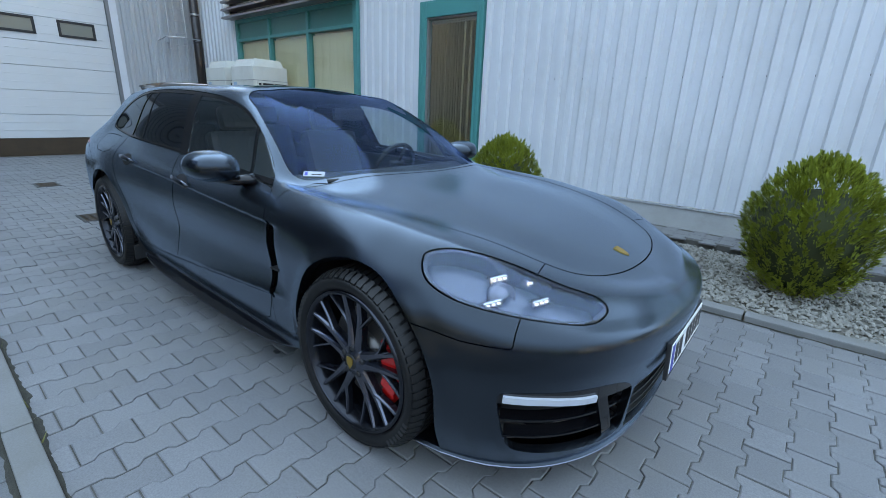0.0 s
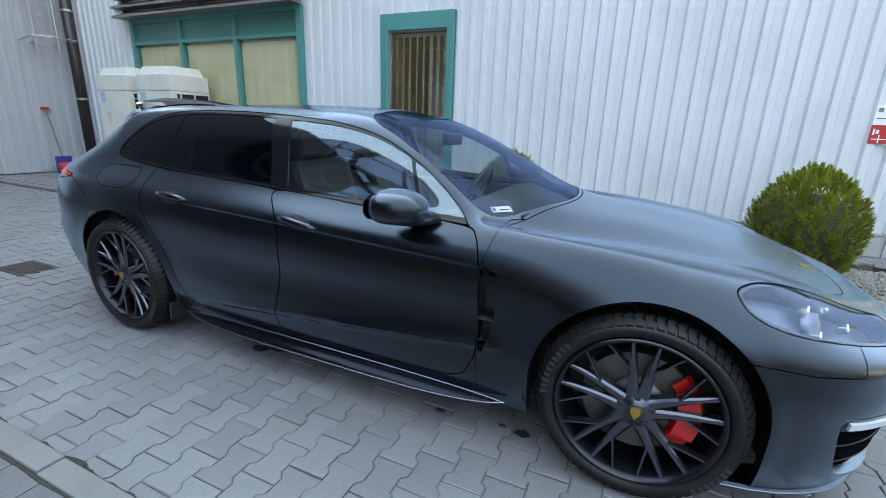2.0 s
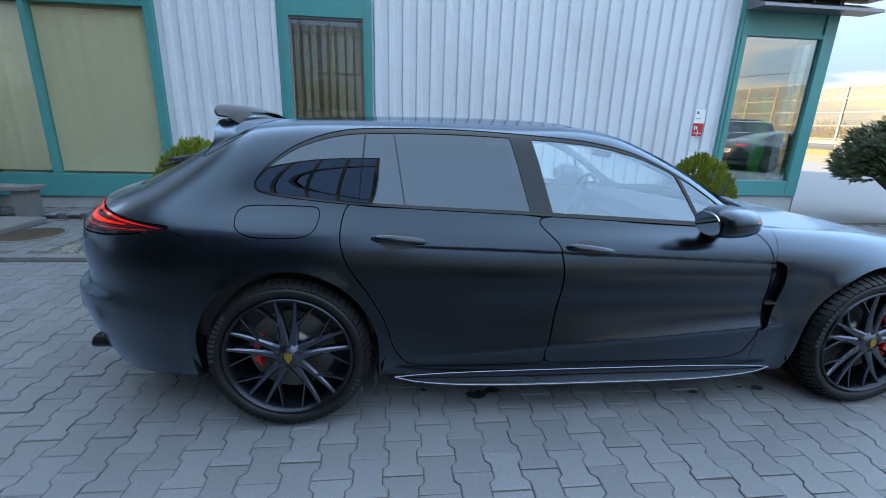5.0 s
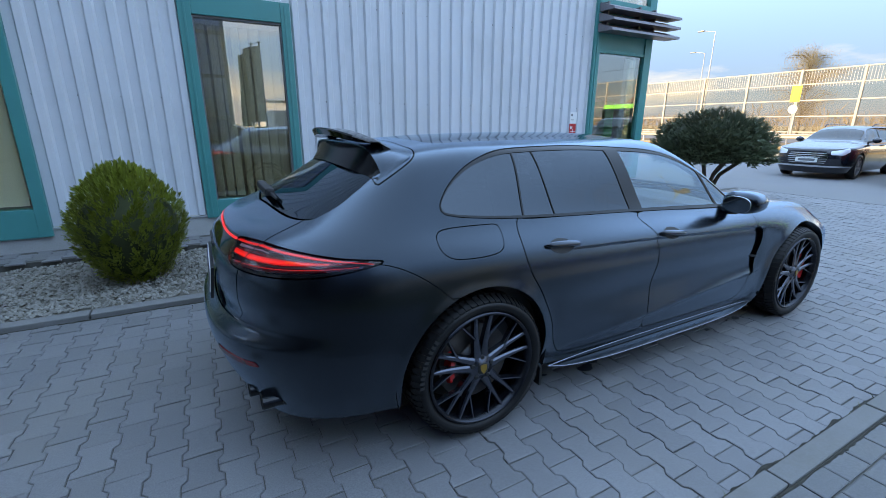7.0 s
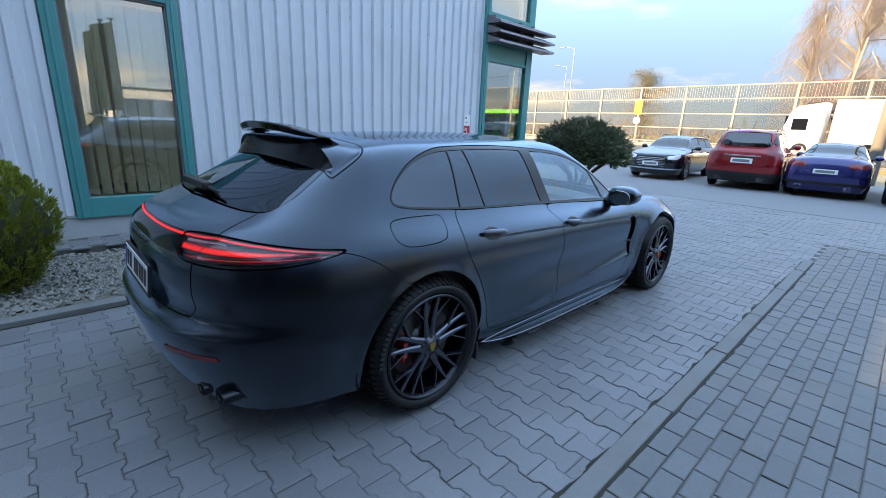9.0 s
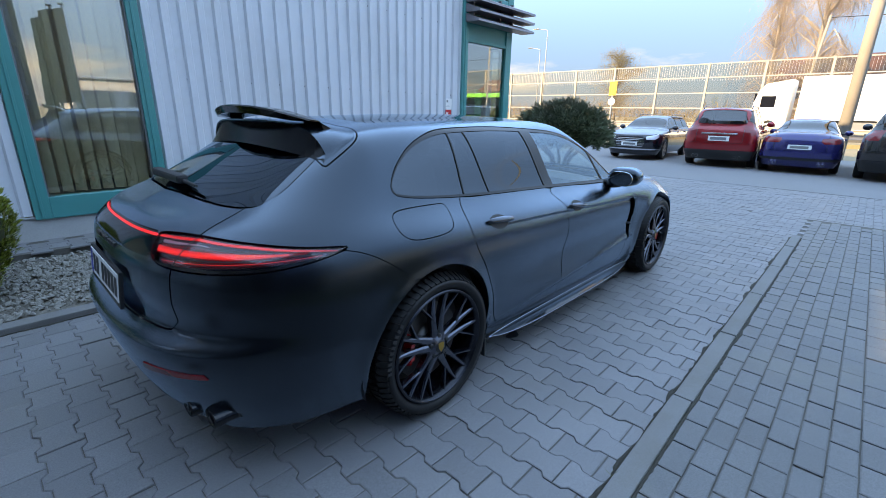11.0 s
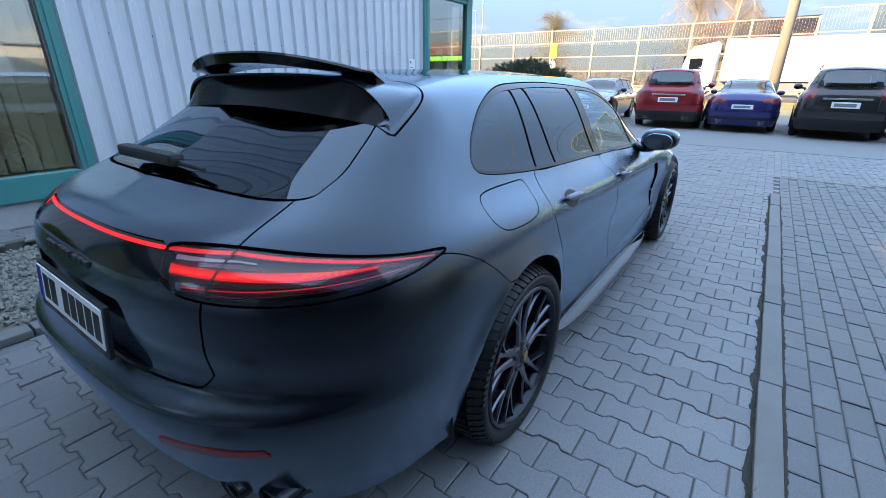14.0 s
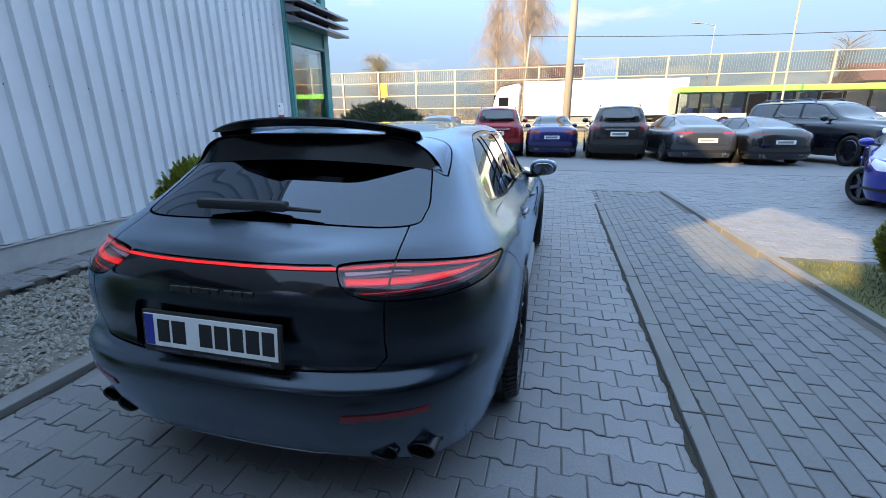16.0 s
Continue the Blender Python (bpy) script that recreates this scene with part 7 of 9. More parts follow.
cover = thing("manhole_cover", "round rusty manhole cover set in the pavers", "manhole cover", at=(-5.12, 2.45, 0.03))
part("rim", lathe([(0.34, 0.03), (0.34, 0.046), (0.31, 0.048), (0.31, 0.03)], 48, m=Matrix.Translation((-5.12, 2.45, 0))), M["kerb"], cover)
part("lid", lathe([(0.0, 0.046), (0.305, 0.046), (0.305, 0.02)], 48, m=Matrix.Translation((-5.12, 2.45, 0))), M["brown"], cover)
for at in ((-6.15, -0.62), (-3.42, -0.66)):
    gr = thing("drain_grate", "small dark iron drain grate in the pavers", "drain", "drains", at=(at[0], at[1], 0))
    part("grate_frame", box((at[0] - 0.21, at[1] - 0.14, -0.02), (at[0] + 0.21, at[1] + 0.14, 0.0045), 0.004), M["black"], gr)
    for k in range(6):
        part("grate_bar", box((at[0] - 0.17 + k * 0.062, at[1] - 0.11, 0.003), (at[0] - 0.145 + k * 0.062, at[1] + 0.11, 0.008)), M["brown"], gr)


def stain(x, y, r, seed):
    """A thin dried oil patch."""
    rnd = random.Random(seed)
    out = [(x + r * rnd.uniform(0.6, 1.1) * math.cos(a), y + 0.6 * r * rnd.uniform(0.6, 1.1) * math.sin(a)) for a in np.linspace(0, 2 * math.pi, 14, endpoint=False)]
    tagged(link_mesh("oil_stain", prism([tuple(p) for p in loop_curve(out, 3)], 0.003, 0.0055, "z"), M["seal"]), "small dried black oil spot on the pavers", "stain", "oil spots")


for x, y, r, k in ((-0.56, -0.76, 0.07, 1), (-0.47, -0.72, 0.05, 2), (0.65, -0.80, 0.028, 3), (1.05, -0.78, 0.045, 4), (0.95, -0.77, 0.02, 5), (-0.85, -0.70, 0.02, 6)):
    stain(x, y, r, k)

# signs on the wall
sg = thing("wall_sign", "small white and red safety sign on the cladding", "sign", at=(3.58, WALL_Y - 0.035, 1.3))
part("board", box((3.50, WALL_Y - 0.048, 1.50), (3.665, WALL_Y - 0.041, 1.70)), M["white_paint"], sg)
part("board", box((3.50, WALL_Y - 0.048, 1.31), (3.655, WALL_Y - 0.041, 1.497)), M["red_paint"], sg, "red board")
for x0, x1, z0, z1 in ((3.52, 3.56, 1.63, 1.67), (3.52, 3.60, 1.56, 1.57)):
    part("mark", box((x0, WALL_Y - 0.050, z0), (x1, WALL_Y - 0.048, z1)), M["grey_frame"], sg)
for x0, x1, z0, z1 in ((3.52, 3.535, 1.40, 1.46), (3.545, 3.57, 1.41, 1.45), (3.52, 3.64, 1.35, 1.36), (3.575, 3.585, 1.32, 1.40)):
    part("mark", box((x0, WALL_Y - 0.050, z0), (x1, WALL_Y - 0.048, z1)), M["white_paint"], sg)
# sheet screws
screws = []
for z in (1.765, 2.98):
    for k in range(24):
        x = -4.0 + k * 0.384
        if not (-2.62 < x < -1.28) and x < 3.85:
            screws.append(cube_data((x - 0.009, WALL_Y - 0.008, z - 0.009), (x + 0.009, WALL_Y + 0.002, z + 0.009)))
ob = raw_mesh("sheet_screws", *join(screws), M["grey_frame"], wall_front)
tagged(ob, "rows of small dark sheet screws", kind="stuff")

# downpipe, ladder, small wall lamp
dp = thing("downpipe", "thick dark brown downpipe in the wall corner", "pipe", at=(-10.42, 3.62, 0.05))
part("pipe", tube([(-10.42, 3.62, 0.05), (-10.42, 3.62, 4.7)], 0.105, 20), M["pipe"], dp, smooth=True)
for z in (1.6, 3.4):
    part("clamp", lathe([(0.105, z), (0.118, z), (0.118, z + 0.05), (0.105, z + 0.05)], 24, m=Matrix.Translation((-10.42, 3.62, 0))), M["galv"], dp)
ld = thing("roof_ladder", "galvanised roof access ladder with a stand-off bracket", "ladder", at=(WX + 0.2, 3.15, 2.6))
for y in (2.95, 3.35):
    part("stile", tube([(WX + 0.22, y, 2.55), (WX + 0.22, y, 4.9)], 0.022, 8), M["galv"], ld)
    part("bracket", tube([(WX + 0.03, y, 2.70), (WX + 0.22, y, 2.70)], 0.016, 6), M["galv"], ld)
for k in range(8):
    part("rung", tube([(WX + 0.22, 2.95, 2.65 + k * 0.28), (WX + 0.22, 3.35, 2.65 + k * 0.28)], 0.013, 6), M["galv"], ld)
part("guard_hoop", tube([(WX + 0.05, 2.75, 2.72), (WX + 0.55, 2.75, 2.78), (WX + 0.62, 3.15, 2.80), (WX + 0.55, 3.55, 2.80), (WX + 0.05, 3.55, 2.78)], 0.016, 6), M["galv"], ld)
wl = thing("wall_lamp", "small weathered wall lamp beside the window", "lamp", at=(-8.72, WALL_Y - 0.1, 3.4))
part("lamp_arm", tube([(-8.72, WALL_Y - 0.02, 3.5), (-8.72, WALL_Y - 0.14, 3.48)], 0.02, 8), M["galv"], wl)
part("lamp_body", lathe([(0.0, 3.50), (0.05, 3.48), (0.07, 3.36), (0.05, 3.30), (0.0, 3.29)], 16, m=Matrix.Translation((-8.72, WALL_Y - 0.15, 0))), M["white_metal"], wl, smooth=True)


# ---- parked cars ----
def far_skin(centre, tails, box_tail):
    """A coarser body on the same plan of lines, with its own roof profile."""
    q = np.concatenate([REAR_S - np.linspace(1, 0, 22, endpoint=False), np.linspace(REAR_S, FRONT_S, 60, endpoint=False), FRONT_S + np.linspace(0, 1, 24)])
    cab = lambda x: np.clip((centre(x) - 1.03) / 0.35, 0, 1)
    square = 1.75 if box_tail else 1.35
    spec = [(-2.42, 3.2, 2.40, 2.8, 0.86, 0.19, 0.17), (-2.52, 3.2, 2.47, 3.0, 0.925, 0.36, 0.33), (-2.55, 3.2, 2.50, 3.0, 0.945, 0.56, 0.52), (-2.53, 3.2, 2.49, 2.9, 0.945, 0.76, 0.68), (-2.50, 3.0, 2.44, 2.7, 0.915, 0.90, 0.80)]
    lines = []
    for xr, nr, xf, nf, w, z0, z1 in spec:
        x, y = body_line(q, xr, nr * square, xf, nf * 1.2, curve((-2.75, w), (2.6, w)))
        lines.append(np.stack([x, y, z0 + (z1 - z0) * np.clip((q - 0.9) / 1.7, 0, 1)], 1))
    x, y = body_line(q, -2.46, 2.6 * square, 2.36, 2.8, curve((-2.75, 0.84), (-1.0, 0.83), (0.9, 0.81), (1.6, 0.78), (2.6, 0.74)))
    lines.append(np.stack([x, y, np.minimum(0.99 - 0.05 * np.clip(q / 1.5, 0, 1) - 0.16 * np.clip((q - 1.5) / 1.1, 0, 1), centre(x) - 0.012)], 1))
    for (xr, xf, w, drop) in ((tails[0], 2.28, (0.66 if box_tail else 0.60), 0.075), (tails[1], 2.2, 0.36, 0.018), (tails[2], 2.1, 0.0, 0.0)):
        x, y = body_line(q, xr, 2.6 * square, xf, 2.5, curve((-2.75, w), (0.1, w), (0.85, min(w * 1.13, 0.72)), (1.3, w), (2.6, w * 0.85)))
        lines.append(np.stack([x, y, centre(x) - drop * (0.15 + 0.85 * cab(x))], 1))
    lines = np.array(lines)
    for _ in range(2):
        lines[:, 2:-2] += 0.35 * ((lines[:, 1:-3] + lines[:, 3:-1]) / 2 - lines[:, 2:-2])
    rows = []
    for k in range(len(lines) - 1):
        a, b, c, d = lines[max(k - 1, 0)], lines[k], lines[k + 1], lines[min(k + 2, len(lines) - 1)]
        a = 2 * b - c if k == 0 else a
        d = np.stack([b[:, 0], -b[:, 1], b[:, 2]], 1) if k == len(lines) - 2 else d
        for j in range(4):
            u = j / 4
            rows.append((2 * u**3 - 3 * u**2 + 1) * b + (u**3 - 2 * u**2 + u) * (c - a) * 0.42 + (-2 * u**3 + 3 * u**2) * c + (u**3 - u**2) * (d - b) * 0.42)
    rows.append(lines[-1])
    g = np.array(rows)
    nr, nc = g.shape[:2]
    nrm = np.cross(np.gradient(g, axis=1), np.gradient(g, axis=0))
    nrm[:, 0], nrm[:, -1], nrm[-1] = nrm[:, 1], nrm[:, -2], nrm[-2]
    nrm[:, 0, 1] = nrm[:, -1, 1] = 0
    nrm[-1, :, 1] = 0
    nrm /= np.linalg.norm(nrm, axis=-1, keepdims=True) + 1e-12
    if nrm[nr // 2, nc // 2, 1] < 0:
        nrm = -nrm
    v, n, faces = [], [], []
    index = np.zeros((2, nr, nc), int)
    for s in (0, 1):
        for i in range(nr):
            for j in range(nc):
                if s and g[i, j, 1] < 1e-6:
                    index[1, i, j] = index[0, i, j]
                    continue
                index[s, i, j] = len(v)
                v.append((g[i, j, 0], (1 if s else -1) * g[i, j, 1], g[i, j, 2]))
                n.append((nrm[i, j, 0], (1 if s else -1) * nrm[i, j, 1], nrm[i, j, 2]))
        for i in range(nr - 1):
            for j in range(nc - 1):
                ring = [index[s, i, j], index[s, i, j + 1], index[s, i + 1, j + 1], index[s, i + 1, j]]
                ring = [a for k, a in enumerate(ring) if a != ring[k - 1]]
                if len(set(ring)) > 2:
                    faces.append(tuple(int(a) for a in (ring[::-1] if s else ring)))
    sk = Skin(np.array(v), np.array(n), faces)
    f = faces[len(faces) // 4]
    p = sk.v[list(f)]
    if np.dot(np.cross(p[1] - p[0], p[2] - p[0]), sk.n[f[0]]) < 0:
        sk.f = [t[::-1] for t in faces]
    return sk


PROFILES = {
    "saloon": (curve((-2.6, 0.98), (-2.45, 1.05), (-1.75, 1.10), (-1.55, 1.13), (-0.95, 1.36), (-0.5, 1.43), (0.0, 1.42), (0.35, 1.34), (1.05, 1.02), (1.4, 0.97), (2.1, 0.84), (2.45, 0.72)), (-2.38, -2.3, -2.2), False),
    "estate": (curve((-2.6, 0.95), (-2.46, 1.06), (-2.32, 1.20), (-2.1, 1.37), (-1.9, 1.42), (-0.5, 1.432), (0.0, 1.42), (0.35, 1.34), (1.05, 1.02), (1.4, 0.97), (2.1, 0.84), (2.45, 0.72)), (-2.36, -2.28, -2.2), False),
    "offroad": (curve((-2.6, 0.95), (-2.50, 1.05), (-2.40, 1.22), (-2.27, 1.39), (-2.1, 1.425), (-0.5, 1.432), (0.1, 1.42), (0.42, 1.34), (0.95, 1.07), (1.2, 1.03), (2.1, 0.96), (2.48, 0.86)), (-2.44, -2.38, -2.3), True),
    "coupe": (curve((-2.6, 0.98), (-2.45, 1.07), (-2.1, 1.13), (-1.4, 1.31), (-0.8, 1.41), (-0.4, 1.432), (0.0, 1.42), (0.4, 1.31), (1.1, 1.0), (1.4, 0.95), (2.1, 0.82), (2.45, 0.70)), (-2.38, -2.25, -2.1), False),
}
M["far_glass"] = glass("parked car glass", (0.06, 0.065, 0.07), 0.0, mirror=0.05)
M["far_rim"] = material("grey alloy", (0.30, 0.31, 0.33), 0.3, metal=0.8)


def parked_car(name, style, size, at, turn, paint, label, lamp_style="rear", dark_rims=False, steer=0.0):
    L, W, H = size
    centre, tails, boxy = PROFILES[style]
    sk = far_skin(centre, tails, boxy)
    t = thing(name, label, "car", "parked cars", at=(0, 0, 0))
    parts = []

    def put(pname, piece, mat, lip=0.02, inset=0.0, plabel=""):
        ob = skin_part(pname, piece, mat, t, plabel, lip=lip, inset=inset)
        return ob

    def arch_far(v):
        r = np.minimum(np.hypot(v[:, 0] - 1.45, v[:, 2] - 0.33), np.hypot(v[:, 0] + 1.45, v[:, 2] - 0.33)) - 0.39
        return np.maximum(r, 0.5 - np.abs(v[:, 1]))

    _, sk = sk.carve(arch_far)
    belt = 1.01 if not boxy else 1.03
    tail_end = {"offroad": [(-2.10, 1.345), (-2.20, 1.30), (-2.27, 1.07)], "estate": [(-1.85, 1.345), (-2.05, 1.25), (-2.14, 1.06)], "saloon": [(-1.05, 1.32), (-1.30, 1.22), (-1.50, 1.07)], "coupe": [(-1.05, 1.335), (-1.40, 1.23), (-1.70, 1.09)]}[style]
    side = loop_curve([(0.86, 0.995), (0.62, 1.12), (0.30, 1.30), (-0.2, 1.362), (-0.8, 1.362)] + tail_end + [(-1.0, 1.035), (0.0, 1.012)], 4)
    sides, sk = sk.carve(lambda v: np.maximum(inside_outline(v[:, [0, 2]], side), 0.45 - np.abs(v[:, 1])), 0.01)
    for lo, hi in ((-0.28, -0.36), (-1.24, -1.18)):
        post = sides.ribbon(lambda v: v[:, 0] - (lo + (hi - lo) * (v[:, 2] - 1.0) / 0.38), 0.035)
        for sg_ in (-1, 1):
            one, _ = post.carve(lambda v: -sg_ * v[:, 1])
            put("window_post", one, M["gloss_black"], lip=0.004, inset=-0.002)
    for sg_ in (-1, 1):
        one, _ = sides.carve(lambda v: -sg_ * v[:, 1])
        put("side_glass", one, M["far_glass"], lip=0.006, inset=0.004)
    if boxy or style == "estate":
        back_pane = loop_curve([(-0.60, 1.06), (0.0, 1.045), (0.60, 1.06), (0.56, 1.22), (0.50, 1.345), (0.0, 1.365), (-0.50, 1.345), (-0.56, 1.22)], 4)
        panes_far, sk = sk.carve(lambda v: np.maximum(inside_outline(v[:, [1, 2]], back_pane), v[:, 0] + 1.95), 0.012)
    else:
        x0_, x1_ = (-1.62, -0.95) if style == "saloon" else (-2.05, -0.98)
        back_pane = loop_curve([(x0_, -0.5), (x0_ - 0.03, 0.0), (x0_, 0.5), ((x0_ + x1_) / 2, 0.54), (x1_, 0.48), (x1_ + 0.02, 0.0), (x1_, -0.48), ((x0_ + x1_) / 2, -0.54)], 4)
        panes_far, sk = sk.carve(lambda v: np.maximum(inside_outline(v[:, :2], back_pane), 1.0 - v[:, 2]), 0.012)
    put("rear_window", panes_far, M["far_glass"], lip=0.006, inset=0.004)
    front_pane = loop_curve([(0.99, -0.62), (1.06, 0.0), (0.99, 0.62), (0.72, 0.62), (0.42, 0.52), (0.36, 0.0), (0.42, -0.52), (0.72, -0.62)], 4)
    panes_far, sk = sk.carve(lambda v: np.maximum(inside_outline(v[:, :2], front_pane), 1.0 - v[:, 2]), 0.012)
    put("windscreen", panes_far, M["far_glass"], lip=0.006, inset=0.004)
    tail_f = lambda v: np.stack([np.abs(v[:, 1]) + 0.9 * (v[:, 0] + 2.5), v[:, 2]], 1)
    lamp_box = {"offroad": [(0.62, 0.80), (0.62, 1.0), (0.95, 1.0), (1.05, 0.80)], "saloon": [(0.45, 0.80), (0.45, 0.93), (1.0, 0.95), (1.1, 0.86), (0.9, 0.80)], "estate": [(0.5, 0.84), (0.5, 0.95), (1.1, 0.95), (0.95, 0.83)], "coupe": [(0.42, 0.88), (0.42, 0.95), (1.15, 0.94), (1.0, 0.87)]}[style]
    piece, sk = sk.carve(lambda v: np.maximum(inside_outline(tail_f(v), np.array(lamp_box)), v[:, 0] + 1.7))
    for sg_ in (-1, 1):
        one, _ = piece.carve(lambda v: -sg_ * v[:, 1])
        put("tail_lamp", one, M["lamp_red"], plabel="red tail lamp")
    nose_f = lambda v: np.stack([np.abs(v[:, 1]) + 0.9 * (2.45 - v[:, 0]), v[:, 2]], 1)
    piece, sk = sk.carve(lambda v: np.maximum(inside_outline(nose_f(v), np.array([(0.55, 0.66), (0.55, 0.76), (1.15, 0.84), (1.2, 0.76), (0.95, 0.66)])), 1.5 - v[:, 0]))
    for sg_ in (-1, 1):
        one, _ = piece.carve(lambda v: -sg_ * v[:, 1])
        put("headlamp", one, M["lamp_silver"], plabel="clear headlamp")
    piece, sk = sk.carve(lambda v: np.maximum(inside_outline(nose_f(v), np.array([(-0.1, 0.40), (-0.1, 0.74), (0.42, 0.74), (0.50, 0.60), (0.42, 0.40)])), 1.5 - v[:, 0]))
    put("grille", piece, M["black"], lip=0.0, inset=0.02, plabel="black radiator grille")
    for z in np.linspace(0.44, 0.70, 6):
        s = piece.ribbon(lambda v: v[:, 2] - z, 0.009)
        put("grille_bar", s, M["chrome"] if lamp_style == "front" else M["grey_frame"], lip=0.0, inset=0.004)
    low, sk = sk.carve(lambda v: np.maximum(v[:, 2] - 0.36, 9 * (np.abs(v[:, 0]) < 0.0)))
    put("lower_trim", low, M["black"] if style in ("offroad", "saloon", "coupe") and boxy else paint, lip=0.0)
    # bumper, its dark lower insert, and the shut lines
    pan, sk = sk.carve(lambda v: np.maximum(v[:, 0] + 1.95, v[:, 2] - 0.43))
    put("rear_diffuser", pan, M["black"], lip=0.03, inset=-0.012)
    bump_, sk = sk.carve(lambda v: np.maximum(v[:, 0] + 1.95, v[:, 2] - 0.60), 0.006)
    put("rear_bumper", bump_, paint, lip=0.04, inset=-0.022)
    pan, sk = sk.carve(lambda v: np.maximum(1.95 - v[:, 0], v[:, 2] - 0.38), 0.006)
    put("front_lip", pan, M["chrome"] if lamp_style == "front" and not dark_rims else M["black"], lip=0.03, inset=-0.010)
    hatch, _ = sk.carve(lambda v: np.maximum(v[:, 0] + 2.0, np.maximum(0.615 - v[:, 2], v[:, 2] - 1.03)))
    flank, _ = sk.carve(lambda v: np.maximum(np.abs(v[:, 0]) - 1.2, np.maximum(0.45 - np.abs(v[:, 1]), v[:, 2] - 0.995)))
    for sg_ in (-1, 1):
        one, _ = hatch.carve(lambda v: -sg_ * v[:, 1])
        put("hatch_seam", one.ribbon(lambda v: np.abs(v[:, 1]) - 0.60, 0.007), M["seal"], lip=0.0, inset=-0.001)
        one, _ = flank.carve(lambda v: -sg_ * v[:, 1])
        for dx in (0.92, -0.26, -1.13):
            put("door_seam", one.ribbon(lambda v: v[:, 0] - dx, 0.006), M["seal"], lip=0.0, inset=-0.001)
        for dx in (-0.12, -1.02):
            part("door_handle", box((dx - 0.11, sg_ * 0.938 - 0.022, 0.865), (dx + 0.11, sg_ * 0.938 + 0.022, 0.897), 0.008), paint, t)
    put("body", sk, paint)
    for hx in (-1.45, 1.45):
        for sg_ in (-1, 1):
            m = Matrix.Translation((hx, sg_ * 0.835, 0.335)) @ Matrix.Rotation(radians(steer if hx > 0 else 0), 4, "Z") @ (Matrix.Identity(4) if sg_ < 0 else Matrix.Rotation(math.pi, 4, "Z"))
            bm = bmesh.new()
            add_lathe(bm, [(0.23, -0.09), (0.25, -0.115), (0.31, -0.115), (0.335, -0.08), (0.335, 0.09), (0.22, 0.1)], 32, "y", m)
            wh = part("wheel", bm, M["tyre"], t, smooth=True)
            bm = bmesh.new()
            add_lathe(bm, [(0.235, -0.10), (0.222, -0.108), (0.215, -0.05), (0.0, -0.05)], 32, "y", m)
            for k in range(5):
                a = 2 * math.pi * k / 5 + 0.3
                add_box(bm, (0.03, -0.105, -0.028), (0.222, -0.075, 0.028), 0, m @ Matrix.Rotation(a, 4, "Y"))
            part("rim", bm, M["rim"] if dark_rims else M["far_rim"], wh)
    part("underbody", box((-2.2, -0.75, 0.22), (2.2, 0.75, 0.6), 0.03), M["carpet"], t)
    part("cabin_block", box((-1.6, -0.5, 0.6), (0.6, 0.5, 0.98), 0.08), M["leather"], t)
    back = sk.v[np.argmin(np.abs(sk.v[:, 1]) + np.abs(sk.v[:, 2] - 0.70) + 5 * (sk.v[:, 0] > 0))][0]
    if boxy:
        part("hatch_trim", box((back - 0.03, -0.46, 0.80), (back + 0.02, 0.46, 0.835), 0.01), M["chrome"], t, "bright trim above the plate")
        part("rear_wiper", tube([(-2.42, 0.03, 1.10), (-2.39, -0.34, 1.085)], 0.012, 6), M["black"], t)
    pl = part("number_plate", box((back - 0.02, -0.27, 0.64), (back + 0.004, 0.27, 0.755), 0.004), M["plate_white"], t)
    part("plate_bars", box((back - 0.022, -0.2, 0.665), (back - 0.019, 0.22, 0.73)), M["grey_frame"], pl)
    pl = part("number_plate", box((2.46, -0.27, 0.46), (2.525, 0.27, 0.575), 0.004), M["plate_white"], t)
    part("plate_bars", box((2.524, -0.2, 0.485), (2.528, 0.22, 0.55)), M["grey_frame"], pl)
    for sg_ in (-1, 1):
        bm = bmesh.new()
        bmesh.ops.create_uvsphere(bm, u_segments=16, v_segments=10, radius=1.0)
        bmesh.ops.transform(bm, matrix=Matrix.Translation((0.62, sg_ * 0.98, 1.03)) @ Matrix.Diagonal((0.09, 0.11, 0.075, 1)), verts=bm.verts)
        part("door_mirror", bm, paint, t, smooth=True)
        part("mirror_foot", tube([(0.66, sg_ * 0.80, 0.985), (0.64, sg_ * 0.92, 1.0)], 0.025, 6), M["black"], t)
        for yy in ((0.50, 0.60) if style != "offroad" or dark_rims else ()):
            part("exhaust_tip", lathe([(0.028, 0.0), (0.034, 0.09), (0.038, 0.09), (0.038, 0.0)], 14, m=Matrix.Translation((-2.44, sg_ * yy, 0.27)) @ Matrix.Rotation(radians(-90), 4, "Y")), M["chrome"], t)
        if style in ("offroad", "estate"):
            part("roof_rail", tube([(-1.9, sg_ * 0.62, 1.40), (-1.8, sg_ * 0.62, 1.455), (-0.2, sg_ * 0.60, 1.46), (-0.05, sg_ * 0.60, 1.40)], 0.016, 6), M["alu"], t)
    t.matrix_world = Matrix.Translation(at) @ Matrix.Rotation(radians(turn), 4, "Z") @ Matrix.Diagonal((L / 5.05, W / 1.93, H / 1.432, 1))
    return t


